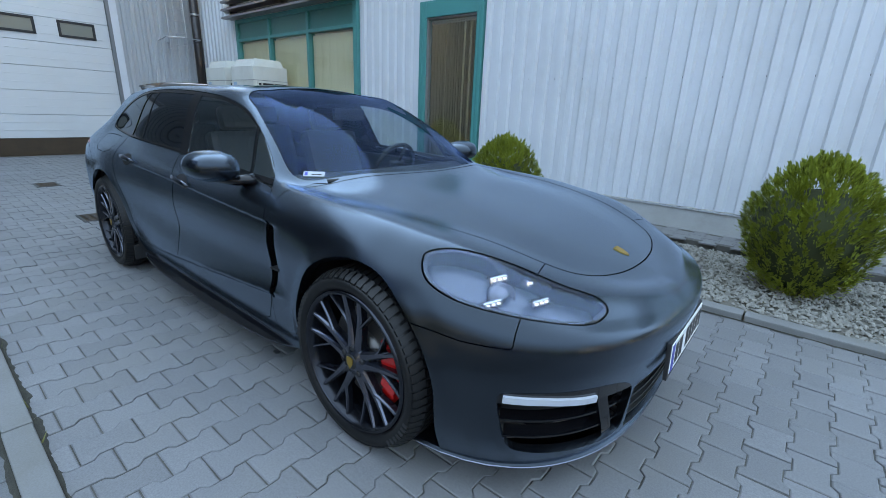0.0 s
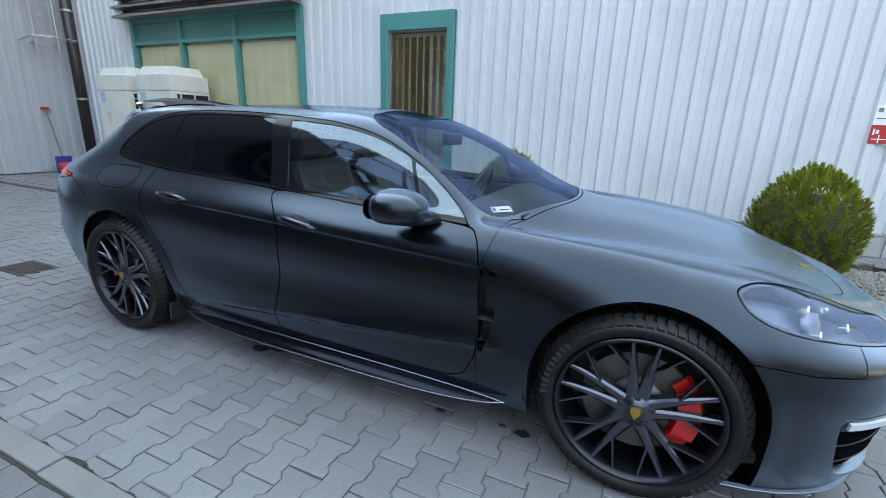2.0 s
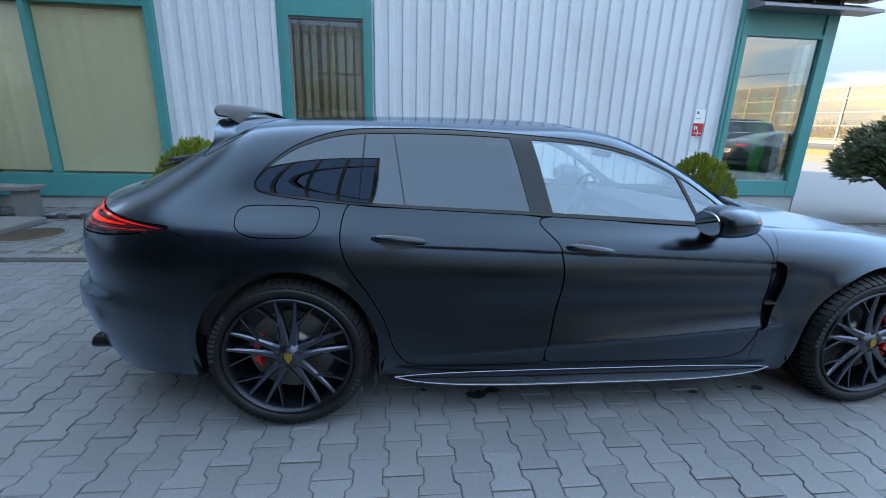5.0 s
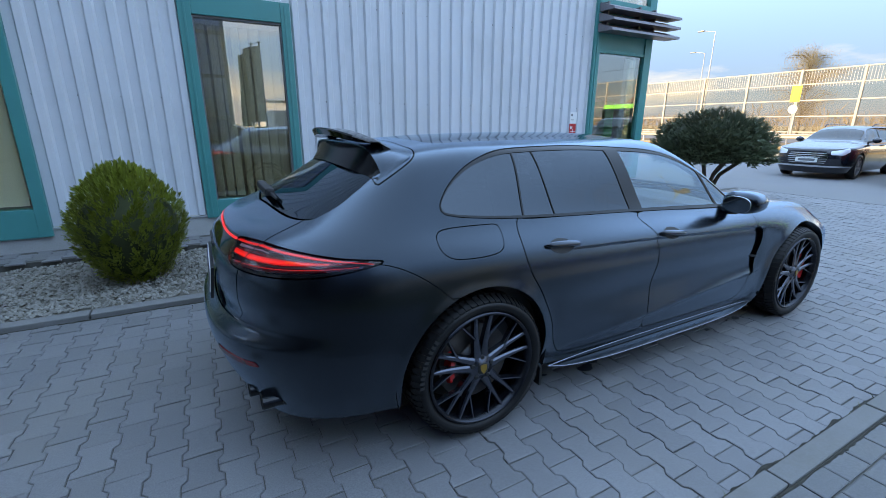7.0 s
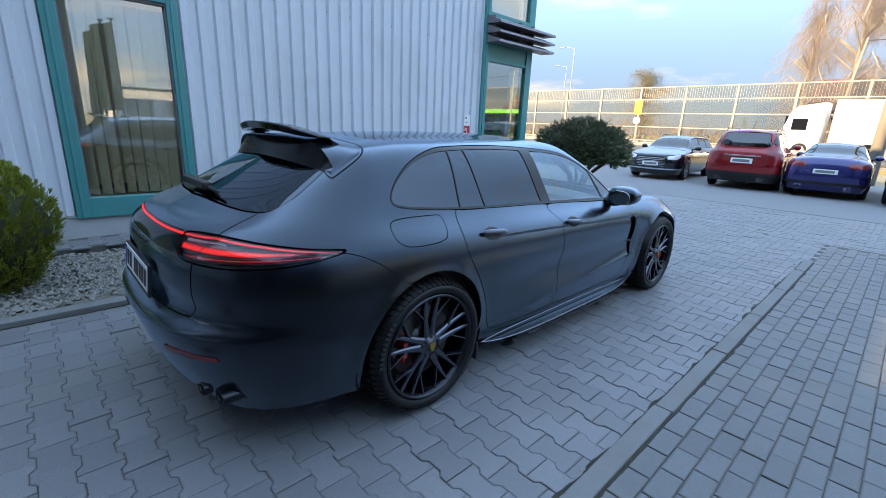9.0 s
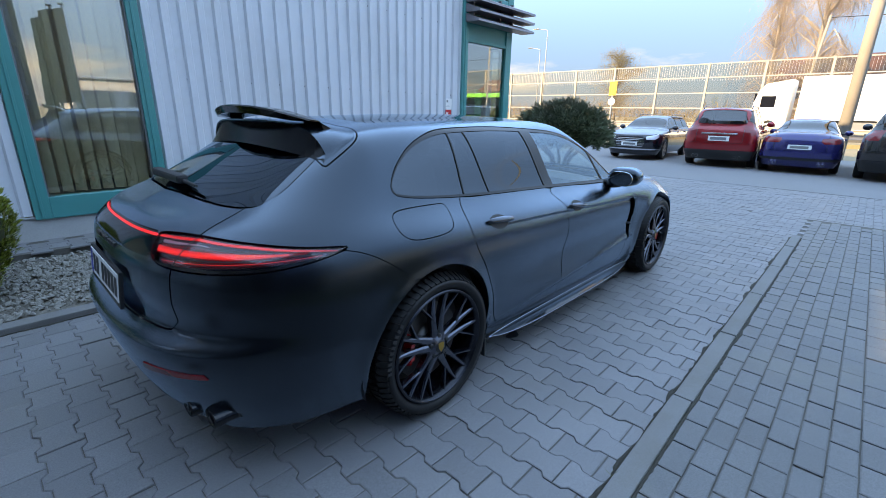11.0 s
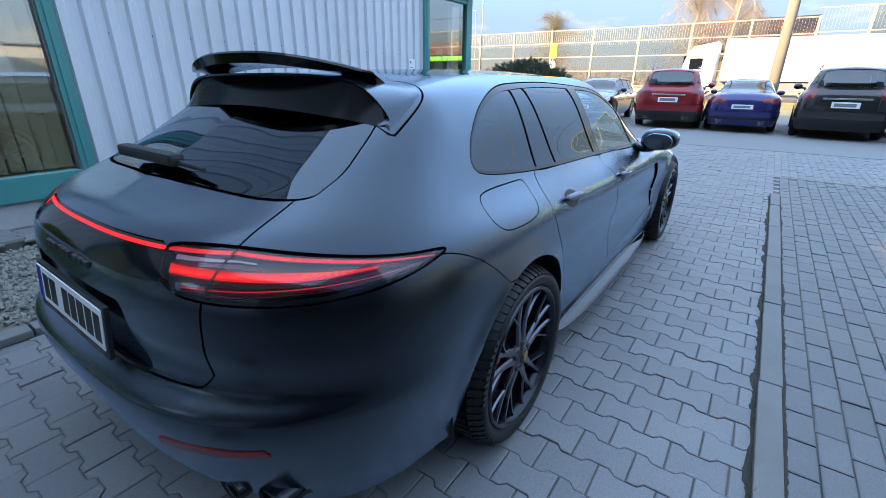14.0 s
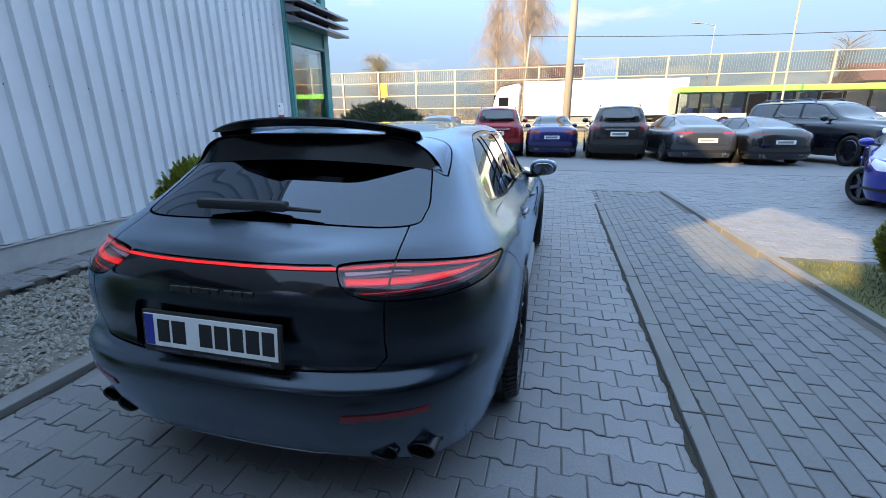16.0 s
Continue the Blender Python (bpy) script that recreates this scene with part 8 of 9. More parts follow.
PAINT = {
    "ink": material("dark blue-black paint", (0.008, 0.010, 0.016), 0.2, metal=0.3, coat=0.9),
    "red": material("red metallic paint", (0.30, 0.008, 0.012), 0.25, metal=0.4, coat=0.9),
    "navy": material("deep blue metallic paint", (0.012, 0.016, 0.11), 0.25, metal=0.4, coat=0.9),
    "brown": material("dark brown-grey paint", (0.022, 0.018, 0.017), 0.25, metal=0.4, coat=0.9),
    "silver": material("blue-grey metallic paint", (0.045, 0.052, 0.064), 0.25, metal=0.5, coat=0.8),
    "black": material("black paint", (0.006, 0.006, 0.007), 0.2, coat=0.9),
    "blue": material("bright blue metallic paint", (0.006, 0.03, 0.28), 0.22, metal=0.4, coat=0.9),
}


def rear_at(x, y, length):
    return (x + length / 2, y, 0)


parked_car("parked_estate", "estate", (4.75, 1.85, 1.49), (15.2, 3.9, 0), 182, PAINT["ink"], "dark blue-black estate car with a bright grille, parked nose out", "front")
parked_car("parked_suv", "offroad", (4.85, 1.95, 1.75), rear_at(12.55, 1.25, 4.85), 4, PAINT["red"], "glossy red off-road car with black rims, seen from behind", dark_rims=True)
parked_car("parked_saloon", "saloon", (4.86, 1.85, 1.47), rear_at(12.6, -0.78, 4.86), 2, PAINT["navy"], "deep blue metallic saloon car, seen from behind")
parked_car("parked_suv", "offroad", (4.95, 1.95, 1.76), rear_at(12.05, -3.05, 4.95), -1, PAINT["brown"], "tall dark brown off-road car with roof rails")
parked_car("parked_fastback", "coupe", (5.0, 1.95, 1.45), rear_at(11.3, -5.15, 5.0), 6, PAINT["silver"], "blue-grey fastback car with twin exhausts")
parked_car("parked_hatchback", "coupe", (4.75, 1.85, 1.39), rear_at(11.1, -7.10, 4.75), 6, PAINT["black"], "black hatchback car with slim tail lamps")
parked_car("parked_suv", "offroad", (5.13, 1.95, 1.85), (13.3, -9.35, 0), 205, PAINT["ink"], "large dark blue off-road car facing the drive", "front", dark_rims=True)
parked_car("parked_coupe", "coupe", (4.6, 1.93, 1.36), (5.86, -7.45, 0), 152, PAINT["blue"], "bright blue sports car with dark rims", "front", dark_rims=True, steer=38)

# ---- beyond the yard: pole, road, barrier, traffic, trees ----
pole = thing("concrete_pole", "tall round concrete mast behind the parked cars", "mast", at=(19.7, -1.4, -0.1))
part("shaft", tube([(19.7, -1.4, -0.2), (19.7, -1.4, 12.5)], [0.21, 0.13], 20), M["concrete_pole"], pole, smooth=True)
road = structure("road", [cube_data((32.5, -300, -0.5), (45.5, 300, 0.35))], M["asphalt"], "raised asphalt road beyond the yard", "road")
structure("verge", [cube_data((19.5, -300, -0.4), (32.4, 300, -0.02)), cube_data((29.5, -300, -0.4), (32.45, 300, 0.2))], M["soil"], "sunlit sandy verge beside the road", "verge")


def guard_rail(x, z):
    g = thing("guard_rail", "galvanised roadside guard rail on posts", "guard rail", at=(x, 0, 0))
    prof = [(x, z - 0.15), (x - 0.05, z - 0.10), (x, z - 0.03), (x, z + 0.03), (x - 0.05, z + 0.10), (x, z + 0.15), (x + 0.01, z + 0.15), (x - 0.03, z + 0.1), (x + 0.01, z), (x - 0.03, z - 0.1), (x + 0.01, z - 0.15)]
    bm = bmesh.new()
    a = [bm.verts.new((u, -60, w)) for u, w in prof]
    b = [bm.verts.new((u, 60, w)) for u, w in prof]
    for i in range(len(prof)):
        j = (i + 1) % len(prof)
        bm.faces.new((a[i], a[j], b[j], b[i]))
    part("beam", bm, M["barrier_post"], g)
    for k in range(-14, 15):
        part("post", box((x + 0.02, k * 4.0 - 0.05, 0.1), (x + 0.12, k * 4.0 + 0.05, z + 0.1)), M["galv"], g)


guard_rail(31.9, 0.78)


def noise_barrier(x, y0, y1, top, gap, label):
    f = thing("noise_barrier", label, "fence", "noise barriers", at=(x, (y0 + y1) / 2, 0))
    n = int(abs(y1 - y0) / gap)
    for k in range(n + 1):
        y = y0 + k * gap
        part("post", box((x - 0.10, y - 0.09, 0.0), (x + 0.10, y + 0.09, top)), M["barrier_post"], f)
    for z in (0.9, 2.3, 3.7, 5.1, top - 0.08):
        part("rail", box((x - 0.05, y0, z - 0.05), (x + 0.05, y1, z + 0.05)), M["barrier_post"], f)
    for k in range(n):
        p = part("panel", box((x - 0.012, y0 + k * gap + 0.09, 0.9), (x + 0.012, y0 + (k + 1) * gap - 0.09, top - 0.1)), M["barrier_panel"], f)
        p.visible_shadow = False
    wires = [cube_data((x - 0.02, y0 + i * 0.22 - 0.005, top - 1.6), (x - 0.005, y0 + i * 0.22 + 0.005, top - 0.1)) for i in range(int((y1 - y0) / 0.22))]
    w = raw_mesh("stiffener", *join(wires), M["galv"], f)
    tagged(w, "thin upright threads in the clear panels", kind="stuff")


noise_barrier(47.0, -3.2, 65.0, 6.4, 4.55, "long transparent noise barrier with cream posts")
noise_barrier(45.8, -70.0, -3.0, 6.9, 4.55, "taller stretch of transparent noise barrier with cream posts")


def lorry(x, y_front, label):
    t = thing("lorry", label, "lorry", at=(x, y_front, 0.35))
    g = 0.35
    part("trailer", box((x - 1.27, y_front - 16.2, g + 1.05), (x + 1.27, y_front - 2.7, g + 4.0), 0.05), M["white_paint"], t)
    rows_ = []
    for y, z1, z0 in ((y_front, 2.2, 0.45), (y_front - 0.25, 3.1, 0.42), (y_front - 0.6, 3.55, 0.42), (y_front - 2.2, 3.85, 0.42)):
        rows_.append([(x - 1.22, y, g + z0), (x + 1.22, y, g + z0), (x + 1.22, y, g + z1), (x - 1.22, y, g + z1)])
    loft(rows_, M["white_paint"], "cab", t)
    part("side_window", box((x - 1.24, y_front - 1.35, g + 1.9), (x - 1.215, y_front - 0.45, g + 2.7), 0.01), M["gloss_black"], t)
    part("wind_shield", box((x - 1.1, y_front - 0.16, g + 1.95), (x + 1.1, y_front + 0.03, g + 2.9), 0.01), M["gloss_black"], t)
    part("chassis", box((x - 0.6, y_front - 16, g + 0.7), (x + 0.6, y_front - 2.3, g + 1.04)), M["grey_frame"], t)
    part("side_guard", box((x - 1.25, y_front - 12.3, g + 0.45), (x - 1.22, y_front - 5.2, g + 0.95)), M["grey_frame"], t)
    for y in (y_front - 1.2, y_front - 4.4, y_front - 12.9, y_front - 14.2, y_front - 15.4):
        for sg_ in (-1, 1):
            part("wheel", lathe([(0.0, -0.02), (0.28, -0.02), (0.30, -0.15), (0.48, -0.15), (0.50, -0.1), (0.50, 0.15), (0.0, 0.15)], 28, "z", Matrix.Translation((x + sg_ * 1.08, y, g + 0.5)) @ Matrix.Rotation(radians(90 * -sg_), 4, "Y")), M["tyre"], t)


M["bus_glass"] = glass("bus window", (0.50, 0.54, 0.52), 0.0, mirror=0.10)


def city_bus(x, y0, y1, label):
    t = thing("city_bus", label, "bus", at=(x, (y0 + y1) / 2, 0.35))
    g, lime = 0.35, material("lime green livery", (0.17, 0.55, 0.10), 0.35, vary=0.05)
    part("body", box((x - 1.27, y0, g + 0.32), (x + 1.27, y1, g + 1.15), 0.05), M["white_paint"], t)
    part("skirt", box((x - 1.285, y0 + 0.1, g + 0.33), (x - 1.27, y1 - 0.1, g + 0.75)), M["blue_plastic"], t, "blue skirt stripe")
    part("roof", box((x - 1.27, y0, g + 2.62), (x + 1.27, y1, g + 3.02), 0.08), lime, t, "lime green roof")
    part("glazing", box((x - 1.22, y0 + 0.05, g + 1.15), (x + 1.22, y1 - 0.05, g + 2.62)), M["bus_glass"], t)
    n = 9
    for k in range(n + 1):
        y = y0 + (y1 - y0) * k / n
        part("window_pillar", box((x - 1.265, y - 0.07, g + 1.14), (x + 1.265, y + 0.07, g + 2.56)), M["gloss_black"], t)
    for k in (2, 5):
        y = y0 + (y1 - y0) * (k + 0.5) / n
        part("door", box((x - 1.29, y - 0.55, g + 0.38), (x - 1.27, y + 0.55, g + 2.45), 0.01), M["gloss_black"], t)
    for k in range(8):
        y = y0 + 1.0 + k * (y1 - y0 - 2) / 7
        part("seat", box((x - 0.9, y - 0.2, g + 0.9), (x + 0.9, y + 0.2, g + 1.55), 0.05), M["blue_plastic"], t)
    for y in (y0 + 2.6, y1 - 3.2):
        part("wheel", lathe([(0.0, -0.02), (0.27, -0.02), (0.29, -0.12), (0.47, -0.12), (0.48, 0.12), (0.0, 0.12)], 28, "z", Matrix.Translation((x - 1.17, y, g + 0.48)) @ Matrix.Rotation(radians(90), 4, "Y")), M["tyre"], t)


lorry(40.0, 4.9, "white articulated lorry with a plain box trailer")
city_bus(34.6, -22.6, -9.4, "white and lime green city bus on the road")


def bare_tree(name, at, height, spread, seed, bark, twig, label, droop, count):
    rnd = random.Random(seed)
    t = thing(name, label, "tree", at=at)
    o = Vector(at)
    vs, fs = [], []
    part("trunk", tube([o, o + Vector((0.1, 0.05, height * 0.4)), o + Vector((0.0, 0.2, height * 0.75)), o + Vector((0.1, 0.1, height))], [height * 0.018, height * 0.013, height * 0.007, 0.01], 8), bark, t)
    tips = []
    for i in range(60):
        f = rnd.uniform(0.22, 0.97)
        a = rnd.uniform(0, 6.28)
        r = spread * (1 - abs(f - 0.5) * 1.2) * rnd.uniform(0.6, 1.1)
        root = o + Vector((0, 0, height * f))
        mid = root + Vector((r * 0.5 * math.cos(a), r * 0.5 * math.sin(a), r * 0.45))
        tip = root + Vector((r * math.cos(a), r * math.sin(a), r * (0.75 - droop)))
        part("limb", tube([root, mid, tip], [height * 0.006 * (1.2 - f), height * 0.0035, 0.006], 5), bark, t)
        tips += [(root, mid, tip)] * 1
    for i in range(count):
        root, mid, tip = rnd.choice(tips)
        u = rnd.random()
        p = root.lerp(mid, u * 2) if u < 0.5 else mid.lerp(tip, u * 2 - 1)
        p = p + Vector((rnd.gauss(0, 0.25), rnd.gauss(0, 0.25), rnd.gauss(0, 0.25))) * spread * 0.25
        d = Vector((rnd.gauss(0, 0.7), rnd.gauss(0, 0.7), rnd.gauss(0.4 - 1.3 * droop, 0.5))).normalized()
        s = Vector((rnd.gauss(0, 1), rnd.gauss(0, 1), 0)).normalized() * rnd.uniform(0.004, 0.009)
        ln = rnd.uniform(0.5, 1.2) * (1 + droop)
        q = p + d * ln * 0.45 + Vector((0, 0, -0.05 * droop * ln))
        e = q + Vector((d.x * 0.25, d.y * 0.25, d.z * 0.5 - 0.5 * droop)) * ln
        b = len(vs)
        vs += [p + s, p - s, q - s * 0.8, q + s * 0.8, e]
        fs += [(b, b + 1, b + 2, b + 3), (b + 3, b + 2, b + 4)]
    tagged(raw_mesh("twig_crown", vs, fs, twig, t), "fine bare twigs of the crown", kind="stuff")


bare_tree("birch_tree", (58, 3.6, 0), 19, 5.2, 41, M["birch_bark"], M["twigs"], "tall leafless birch with drooping reddish twigs", 0.75, 16000)
bare_tree("birch_tree", (60, 7.5, 0), 16, 4.2, 42, M["birch_bark"], M["twigs"], "tall leafless birch with drooping reddish twigs", 0.75, 9000)
bare_tree("bare_tree", (62, 25.5, 0), 9.6, 4.4, 43, M["bark"], M["grey_twigs"], "bare olive-brown tree beyond the barrier", 0.3, 14000)
bare_tree("bare_tree", (80, -42, 0), 12, 5.0, 44, M["bark"], M["grey_twigs"], "bare olive-brown tree beyond the barrier", 0.1, 4000)


def scrub():
    rnd = random.Random(50)
    vs, fs = [], []
    for i in range(16000):
        y = rnd.uniform(-95, 120)
        x = rnd.uniform(56, 90)
        h = 2.6 + 1.6 * noise.noise(Vector((y * 0.08, 1, 0))) + 1.0 * noise.noise(Vector((y * 0.3, 5, 0)))
        p = Vector((x, y, rnd.uniform(0, max(1.0, h))))
        d = Vector((rnd.gauss(0, 0.5), rnd.gauss(0, 0.6), 1)).normalized() * rnd.uniform(0.6, 1.6)
        s = Vector((rnd.gauss(0, 1), rnd.gauss(0, 1), 0)).normalized() * rnd.uniform(0.02, 0.09)
        b = len(vs)
        vs += [p + s, p - s, p + d]
        fs.append((b, b + 1, b + 2))
    ob = raw_mesh("scrub_belt", vs, fs, M["far_green"])
    tagged(ob, "belt of bare brown scrub beyond the barrier", "scrub", kind="stuff")


scrub()


def house(at, size, label):
    x, y = at
    L_, W_, H_ = size
    t = thing("house", label, "house", "far houses", at=(x, y, 0))
    part("wall", box((x, y - L_ / 2, 0), (x + W_, y + L_ / 2, H_)), material("brown house wall", (0.20, 0.13, 0.09), 0.85, vary=0.15, scale=1), t)
    roof_rows = [[(x - 0.6, yy, H_ - 0.1), (x + W_ + 0.6, yy, H_ - 0.1), (x + W_ / 2, yy, H_ + W_ * 0.32)] for yy in (y - L_ / 2 - 0.6, y + L_ / 2 + 0.6)]
    loft(roof_rows, material("red-brown roof", (0.16, 0.07, 0.05), 0.7, vary=0.15, scale=2), "roof", t)
    for k in (-0.3, 0.0, 0.3):
        w = part("window", box((x - 0.03, y + k * L_ - 0.6, H_ - 2.2), (x + 0.02, y + k * L_ + 0.6, H_ - 0.9)), M["gloss_black"], t)


house((66, 2.0), (11, 9, 6.0), "brown house with a low red-brown roof beyond the barrier")
house((85, -55), (14, 9, 6.5), "brown house with a low red-brown roof beyond the barrier")


def street_lamp(at, height, reach, label):
    x, y = at
    t = thing("street_lamp", label, "street lamp", "street lamps", at=(x, y, 0))
    part("post", tube([(x, y, 0), (x, y, height)], [0.09, 0.05], 10), M["galv"], t)
    part("arm", tube([(x, y, height - 0.05), (x, y + reach, height + 0.25)], 0.04, 8), M["galv"], t)
    part("lantern", box((x - 0.15, y + reach - 0.05, height + 0.2), (x + 0.15, y + reach + 0.75, height + 0.32), 0.04), M["grey_frame"], t)


street_lamp((52, 31.5), 12.0, 1.4, "slim galvanised street lamp with one arm")
street_lamp((60, 37.5), 11.0, 1.4, "slim galvanised street lamp with one arm")
street_lamp((50, -15.6), 10.0, 1.4, "slim galvanised street lamp with one arm")
mast = thing("flag_mast", "slender leaning metal mast behind the parked cars", "mast", at=(26, -12.2, 0))
part("shaft", tube([(26, -13.1, -0.05), (26, -12.85, 11)], [0.06, 0.045], 10), M["barrier_post"], mast)
wood = thing("wooden_pole", "leaning wooden utility pole beyond the barrier", "mast", at=(50, 3.4, 0))
part("shaft", tube([(50, 3.4, 0), (50, 2.6, 10.0)], [0.14, 0.10], 10), M["concrete_pole"], wood)
stop = thing("stop_sign", "yellow bus stop sign with a white disc", "sign", at=(32.0, 13.0, 0.3))
part("post", tube([(32.0, 13.0, 0.2), (32.0, 13.0, 3.9)], 0.04, 8), M["galv"], stop)
part("board", box((31.94, 12.72, 2.95), (31.97, 13.28, 3.95), 0.02), M["yellow"], stop)
part("disc", lathe([(0.0, 0.0), (0.26, 0.0), (0.26, 0.03), (0.0, 0.03)], 24, "z", Matrix.Translation((31.93, 13.0, 2.5)) @ Matrix.Rotation(radians(90), 4, "Y")), M["white_paint"], stop)
cable = thing("power_line", "thin overhead cable strung between poles", "cable", at=(50, 2.6, 9.8))
part("wire", tube([(50, 2.6, 9.8)] + [(50 - 0.1 * k, 2.6 - 6 * k, 9.8 - 0.35 * k + 0.028 * k * k) for k in range(1, 12)], 0.03, 5), M["black"], cable)


def flag_pole(x, y, height, drop, seed, label):
    """A pole with a furled banner that hangs in folds below its head."""
    t = thing("flag_pole", label, "flag pole", "flag poles", at=(x, y, 0))
    part("pole", tube([(x, y, -0.01), (x, y, height)], [0.045, 0.03], 10), M["grey_frame"], t)
    part("pole_cap", lathe([(0.0, height + 0.05), (0.10, height + 0.04), (0.11, height), (0.0, height - 0.01)], 16, m=Matrix.Translation((x, y, 0))), M["grey_frame"], t)
    rnd = random.Random(seed)
    rows = []
    for k in range(15):
        u = k / 14
        z = height - 0.12 - drop * u
        w = 0.30 + 0.10 * u + 0.03 * rnd.random()
        ring = []
        for j in range(16):
            a = 2 * math.pi * j / 16
            r = 1 + 0.28 * math.sin(3 * a + 1.5 * u + seed) + 0.12 * math.sin(7 * a)
            ring.append((x - 0.04 - w / 2 + 0.5 * w * r * math.cos(a) * 0.9, y + 0.09 * r * math.sin(a), z - 0.10 * (0.5 - 0.5 * math.cos(a)) * (1 - u)))
        rows.append(ring)
    loft(rows, M["banner"], "banner", t, "furled grey-green banner")


M["banner"] = material("grey-green banner cloth", (0.13, 0.135, 0.115), 0.8, vary=0.25, scale=5, fine=0.1, fine_scale=80)
flag_pole(0.30, -12.1, 4.88, 3.2, 1, "grey flag pole with a furled grey-green banner")
flag_pole(0.02, -12.6, 4.86, 3.2, 2, "grey flag pole with a furled grey-green banner")
flag_pole(-0.16, -13.2, 4.66, 3.2, 3, "grey flag pole with a furled grey-green banner")


def shed(x0, x1, y, depth, height, label):
    t = thing("shed", label, "shed", "far sheds", at=((x0 + x1) / 2, y, 0))
    part("wall", box((x0, y - depth, -0.1), (x1, y, height)), M["cladding_grey"], t)
    part("roof", box((x0 - 0.3, y - depth - 0.3, height), (x1 + 0.3, y + 0.3, height + 0.25), 0.05), M["galv"], t)
    for k in range(int((x1 - x0) / 4)):
        part("gate", box((x0 + 0.8 + 4 * k, y, 0.0), (x0 + 3.4 + 4 * k, y + 0.04, height * 0.72), 0.01), M["grey_frame"], t)


shed(5.5, 24.0, -52.0, 12.0, 4.2, "long low grey shed across the back yard")
bare_tree("bare_tree", (-1.0, -58, 0), 7.5, 3.2, 45, M["bark"], M["grey_twigs"], "bare olive-brown tree beyond the back yard", 0.1, 3500)
bare_tree("bare_tree", (-6.0, -60, 0), 6.5, 3.2, 46, M["bark"], M["grey_twigs"], "bare olive-brown tree beyond the back yard", 0.1, 3500)

# ---- paving, piece by piece ----
def i_block(cx, cy, rx=0.0700, ly=0.1002, step=0.0118, inset=0.0042):
    """Outline of an I-shaped interlocking paver, long across the drive; wide at its ends, waisted in the middle."""
    def ring(dx, dy):
        w, n, e, s = rx + step - dx, rx - step - dx, ly - dy, 0.040
        return [(-n, -s + 0.0), (-w, -s - 0.022), (-w, -e), (w, -e), (w, -s - 0.022), (n, -s), (n, s), (w, s + 0.022), (w, e), (-w, e), (-w, s + 0.022), (-n, s)]
    return ring(0.0, 0.0), ring(inset, inset)


def rect_block(rx=0.1002, ly=0.0512, inset=0.006):
    def ring(d):
        return [(-rx + d, -ly + d), (rx - d, -ly + d), (rx - d, ly - d), (-rx + d, ly - d)]
    return ring(0.001), ring(0.001 + inset)


def block_data(outer, inner, x, y, z, turn=0.0, tip=(0, 0)):
    n = len(outer)
    c, s = math.cos(turn), math.sin(turn)

    def at(p, dz):
        u, v = p[0] * c - p[1] * s, p[0] * s + p[1] * c
        return (x + u, y + v, z + dz + tip[0] * u + tip[1] * v)

    vs = [at(p, -0.016) for p in outer] + [at(p, -0.0028) for p in outer] + [at(p, 0.0) for p in inner]
    fs = [tuple(range(2 * n, 3 * n))]
    for i in range(n):
        j = (i + 1) % n
        fs += [(n + i, n + j, 2 * n + j, 2 * n + i), (i, j, n + j, n + i)]
    return vs, fs


def lay(name, field_name, parent, shapes, cells, near, z, mat, far_mat, label, seed):
    """Lays blocks at cells; those that near() picks are objects of their own on shared meshes, the rest one mesh."""
    rnd = random.Random(seed)
    kinds = []
    for k in range(6):
        me = bpy.data.meshes.new(name)
        vs, fs = block_data(*shapes, 0, 0, 0, 0, (rnd.uniform(-0.012, 0.012), rnd.uniform(-0.012, 0.012)))
        me.from_pydata(vs, [], fs)
        me.materials.append(mat)
        kinds.append(me)
    chosen = sorted((c for c in cells if near(*c)), key=lambda c: c[0])
    step = max(1, math.ceil(len(chosen) / 300))
    single = set(chosen[:300]) if step == 1 else set(chosen[:300])
    rest = []
    for c in cells:
        dz, turn = z + rnd.gauss(0, 0.0016), rnd.gauss(0, 0.006)
        if c in single:
            ob = new(name, rnd.choice(kinds))
            ob.parent = parent
            ob.matrix_parent_inverse = parent.matrix_world.inverted()
            ob.location, ob.rotation_euler = (c[0], c[1], dz), (0, 0, turn)
        else:
            rest.append(block_data(*shapes, c[0], c[1], dz, turn, (rnd.gauss(0, 0.008), rnd.gauss(0, 0.008))))
    ob = raw_mesh(field_name, *join(rest), far_mat, parent)
    tagged(ob, label, kind="stuff")


drive_cells = []
row = 0
x = -10.5
while x < 8.95:
    shift = 0.103 if row % 2 else 0.0
    y = -11.9 + ((-1.082 + shift + 11.9) % 0.206)
    while y < 3.5:
        mid = y + 0.103
        inside = -1.87 < mid < 1.68
        if x > 4.25:
            inside = mid < 3.5 if x > 4.35 else inside
        edge = -3.16 + 0.05 * (x - 5.6)
        if 1.5 < x <= 4.25 and mid < edge - 0.09:
            inside = mid > -8
        if x > 4.25 and (mid < -8 or mid > 3.4):
            inside = False
        if 4.1 < x < 5.62 and edge - 0.09 < mid < -1.84:
            inside = False
        if inside:
            drive_cells.append((round(x, 4), round(mid, 4)))
        y += 0.206
    x += 0.1445
    row += 1
lay("paver", "paver_field", pavement, i_block(0, 0), drive_cells, lambda x, y: -2.6 < x < 0.2 and -1.75 < y < -0.85, 0.0, M["paver"], M["paver_far"], "interlocking grey pavers farther along the drive", 11)

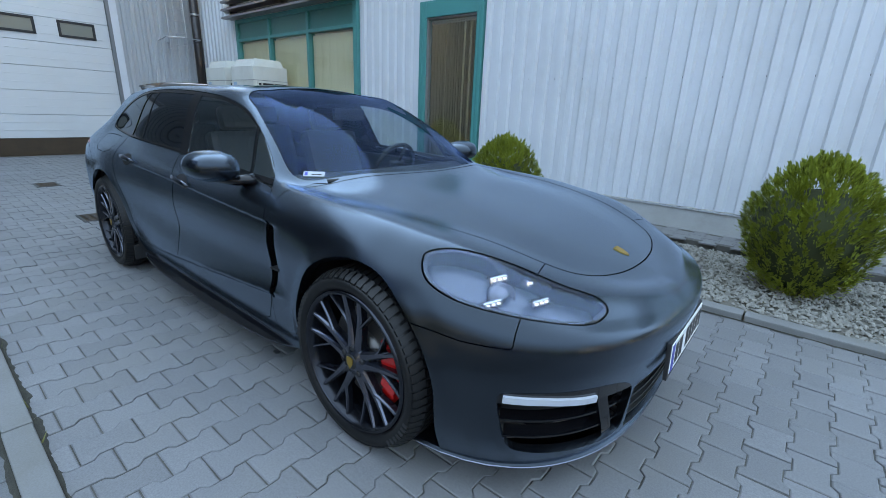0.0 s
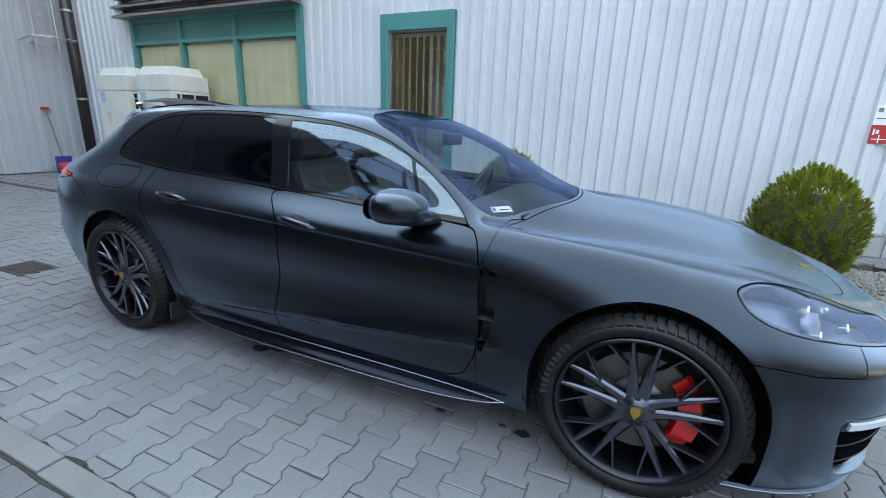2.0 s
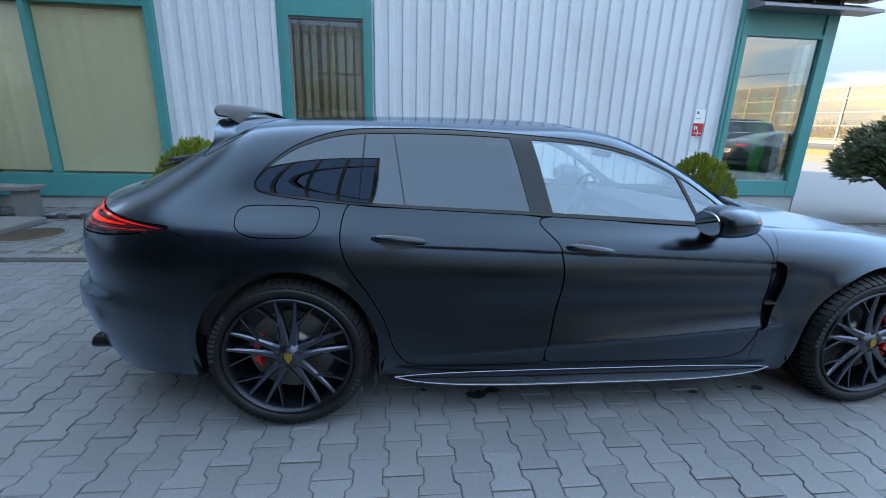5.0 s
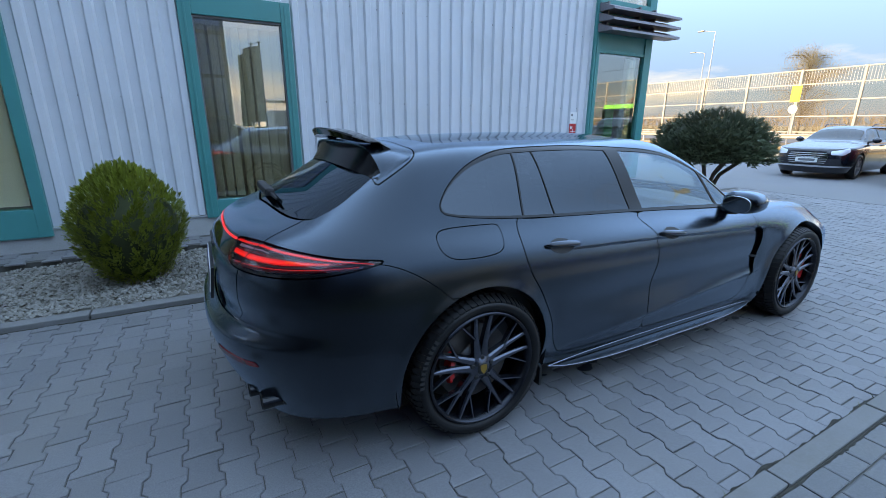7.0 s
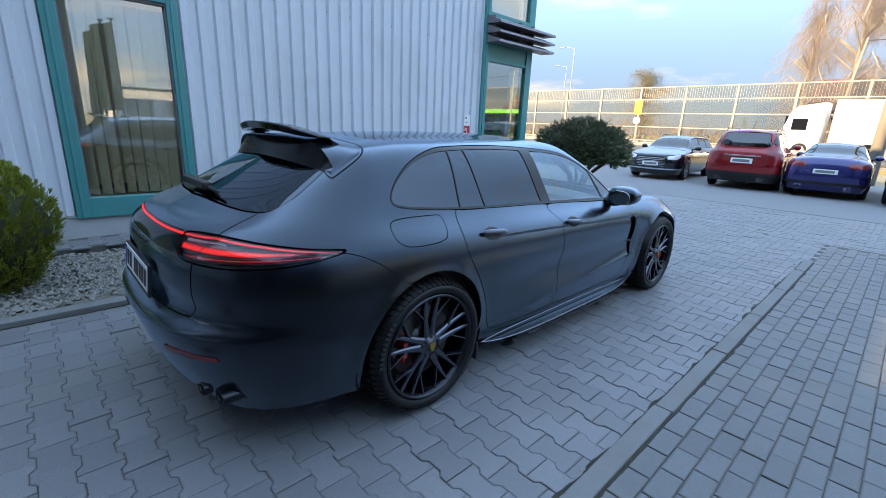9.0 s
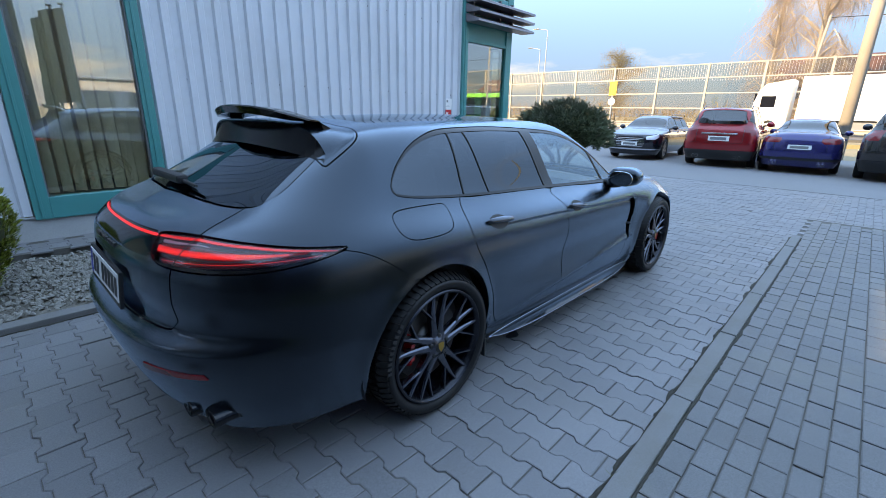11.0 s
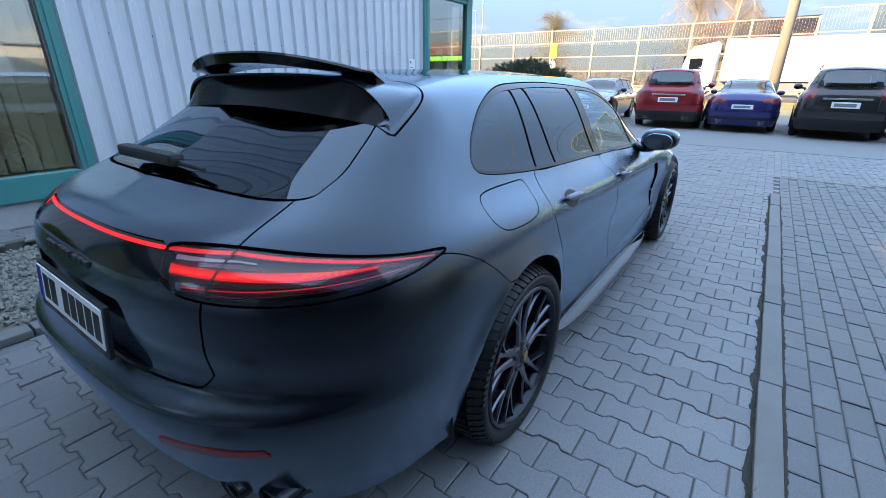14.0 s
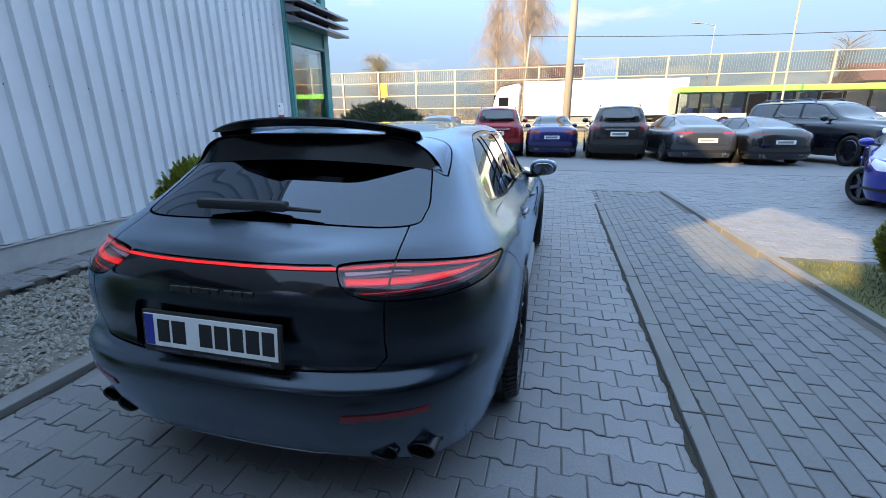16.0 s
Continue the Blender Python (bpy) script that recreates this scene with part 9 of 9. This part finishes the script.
# cut pavers that fill up to the lawn kerb
cut = []
for x in sorted({c[0] for c in drive_cells if 1.55 < c[0] < 5.6}):
    edge = -3.165 + 0.05 * (x - 5.6)
    below = [c[1] for c in drive_cells if c[0] == x and c[1] < edge]
    gap = edge - (max(below) + 0.103) if below else 0
    if gap > 0.025:
        half = gap / 2 - 0.003
        ring = lambda d: [(-0.069 + d, -half + d), (0.069 - d, -half + d), (0.069 - d, half - d), (-0.069 + d, half - d)]
        cut.append(block_data(ring(0.0), ring(0.006), x, edge - gap / 2, 0.0))
tagged(raw_mesh("cut_paver", *join(cut), M["paver_far"], pavement), "cut grey pavers beside the lawn kerb", kind="stuff")
path_cells = []
path_rnd = random.Random(31)
y, row = -1.868 - 0.054, 0
while y > -3.7:
    x = -5.5 + (0.103 if row % 2 else 0.0) + path_rnd.uniform(-0.016, 0.016)
    while x < 5.5:
        if y > -3.11 + 0.05 * (x - 5.6) + 0.11:
            path_cells.append((round(x, 4), round(y, 4)))
        x += 0.206
    y -= 0.107
    row += 1
lay("paving_block", "paving_block_field", side_path, rect_block(), path_cells, lambda x, y: -2.4 < x < 0.4 and y > -3.0, 0.016, M["block"], M["block_far"], "rectangular paving blocks farther along the path", 12)

strip_cells = [(round(-10.4 + i * 0.1445, 4), round(3.36 + j * 0.206 + (0.103 if i % 2 else 0), 4)) for i in range(109) for j in range(2)]
lay("strip_paver", "strip_paver_field", strip, i_block(0, 0), strip_cells, lambda x, y: False, 0.101, M["paver"], M["paver_far"], "interlocking pavers along the wall foot", 13)
apron_cells = [(round(-10.5 + i * 0.1445, 4), round(1.83 + j * 0.206 + (0.103 if i % 2 else 0), 4)) for i in range(42) for j in range(7)]
lay("apron_paver", "apron_paver_field", west_apron, i_block(0, 0), apron_cells, lambda x, y: False, 0.036, M["paver"], M["paver_far"], "interlocking pavers in the corner of the yard", 14)


def kerb_row(name, x0, x1, y0, y1, top, label, joint=0.0, skew=0.0):
    k = thing(name, label, "kerb", at=((x0 + x1) / 2, (y0 + y1) / 2, 0), kind="structure")
    rnd = random.Random(21)
    x = x0
    while x < x1 - 0.05:
        n = min(x + 0.995, x1)
        lean = Matrix.Translation((x, y1 + skew * (x - x1), 0)) @ Matrix.Rotation(math.atan(skew) + rnd.gauss(0, 0.003), 4, "Z") @ Matrix.Translation((-x, -y1 - skew * (x - x1), rnd.gauss(0, 0.002)))
        off = skew * (x - x1)
        bm = box((x, y0 + off, -0.09), (n - 0.006, y1 + off, top), 0.008)
        bmesh.ops.transform(bm, matrix=lean, verts=bm.verts)
        part("kerbstone", bm, M["kerb"], k)
        x += 1.0
    return k


kerb_row("kerb_south", -10.52, 4.16, -1.866, -1.772, 0.032, "low concrete edging kerb beside the drive")
kerb_row("kerb_north", -10.45, 4.55, 1.58, 1.70, 0.045, "low concrete kerb holding the gravel bed")
kerb_row("kerb_lawn", -4.4, 5.6, -3.16, -3.065, 0.045, "low concrete kerb at the lawn edge", skew=0.05)


def dirt_line(line, z, width, seed):
    """A ragged ribbon of soil and moss that lies along a kerb. line: gives y at x."""
    rnd = random.Random(seed)
    vs, fs = [], []
    x, k = -9.0, 0
    while x < 4.1:
        w = width * (0.35 + 0.9 * abs(noise.noise(Vector((x * 3.1, seed, 0)))) + 0.7 * abs(noise.noise(Vector((x * 17.0, seed, 4)))))
        y = line(x)
        vs += [(x, y, z + 0.002), (x, y + w * 0.6, z + 0.006), (x, y + w, z - 0.001)]
        if k:
            b = 3 * k
            fs += [(b - 3, b, b + 1, b - 2), (b - 2, b + 1, b + 2, b - 1)]
        x += rnd.uniform(0.015, 0.04)
        k += 1
    ob = raw_mesh("dirt_line", vs, fs, M["dirt"])
    tagged(ob, "ragged line of dark soil along the kerb", "dirt", kind="stuff")


M["dirt"] = material("dark soil and moss", (0.035, 0.032, 0.024), 0.95, vary=0.5, scale=20, fine=0.5, fine_scale=200, bump=0.004, bump_scale=150)
dirt_line(lambda x: -1.774, 0.001, 0.040, 31)
dirt_line(lambda x: 1.582, 0.001, -0.030, 32)
dirt_line(lambda x: -1.864, 0.017, -0.030, 33)
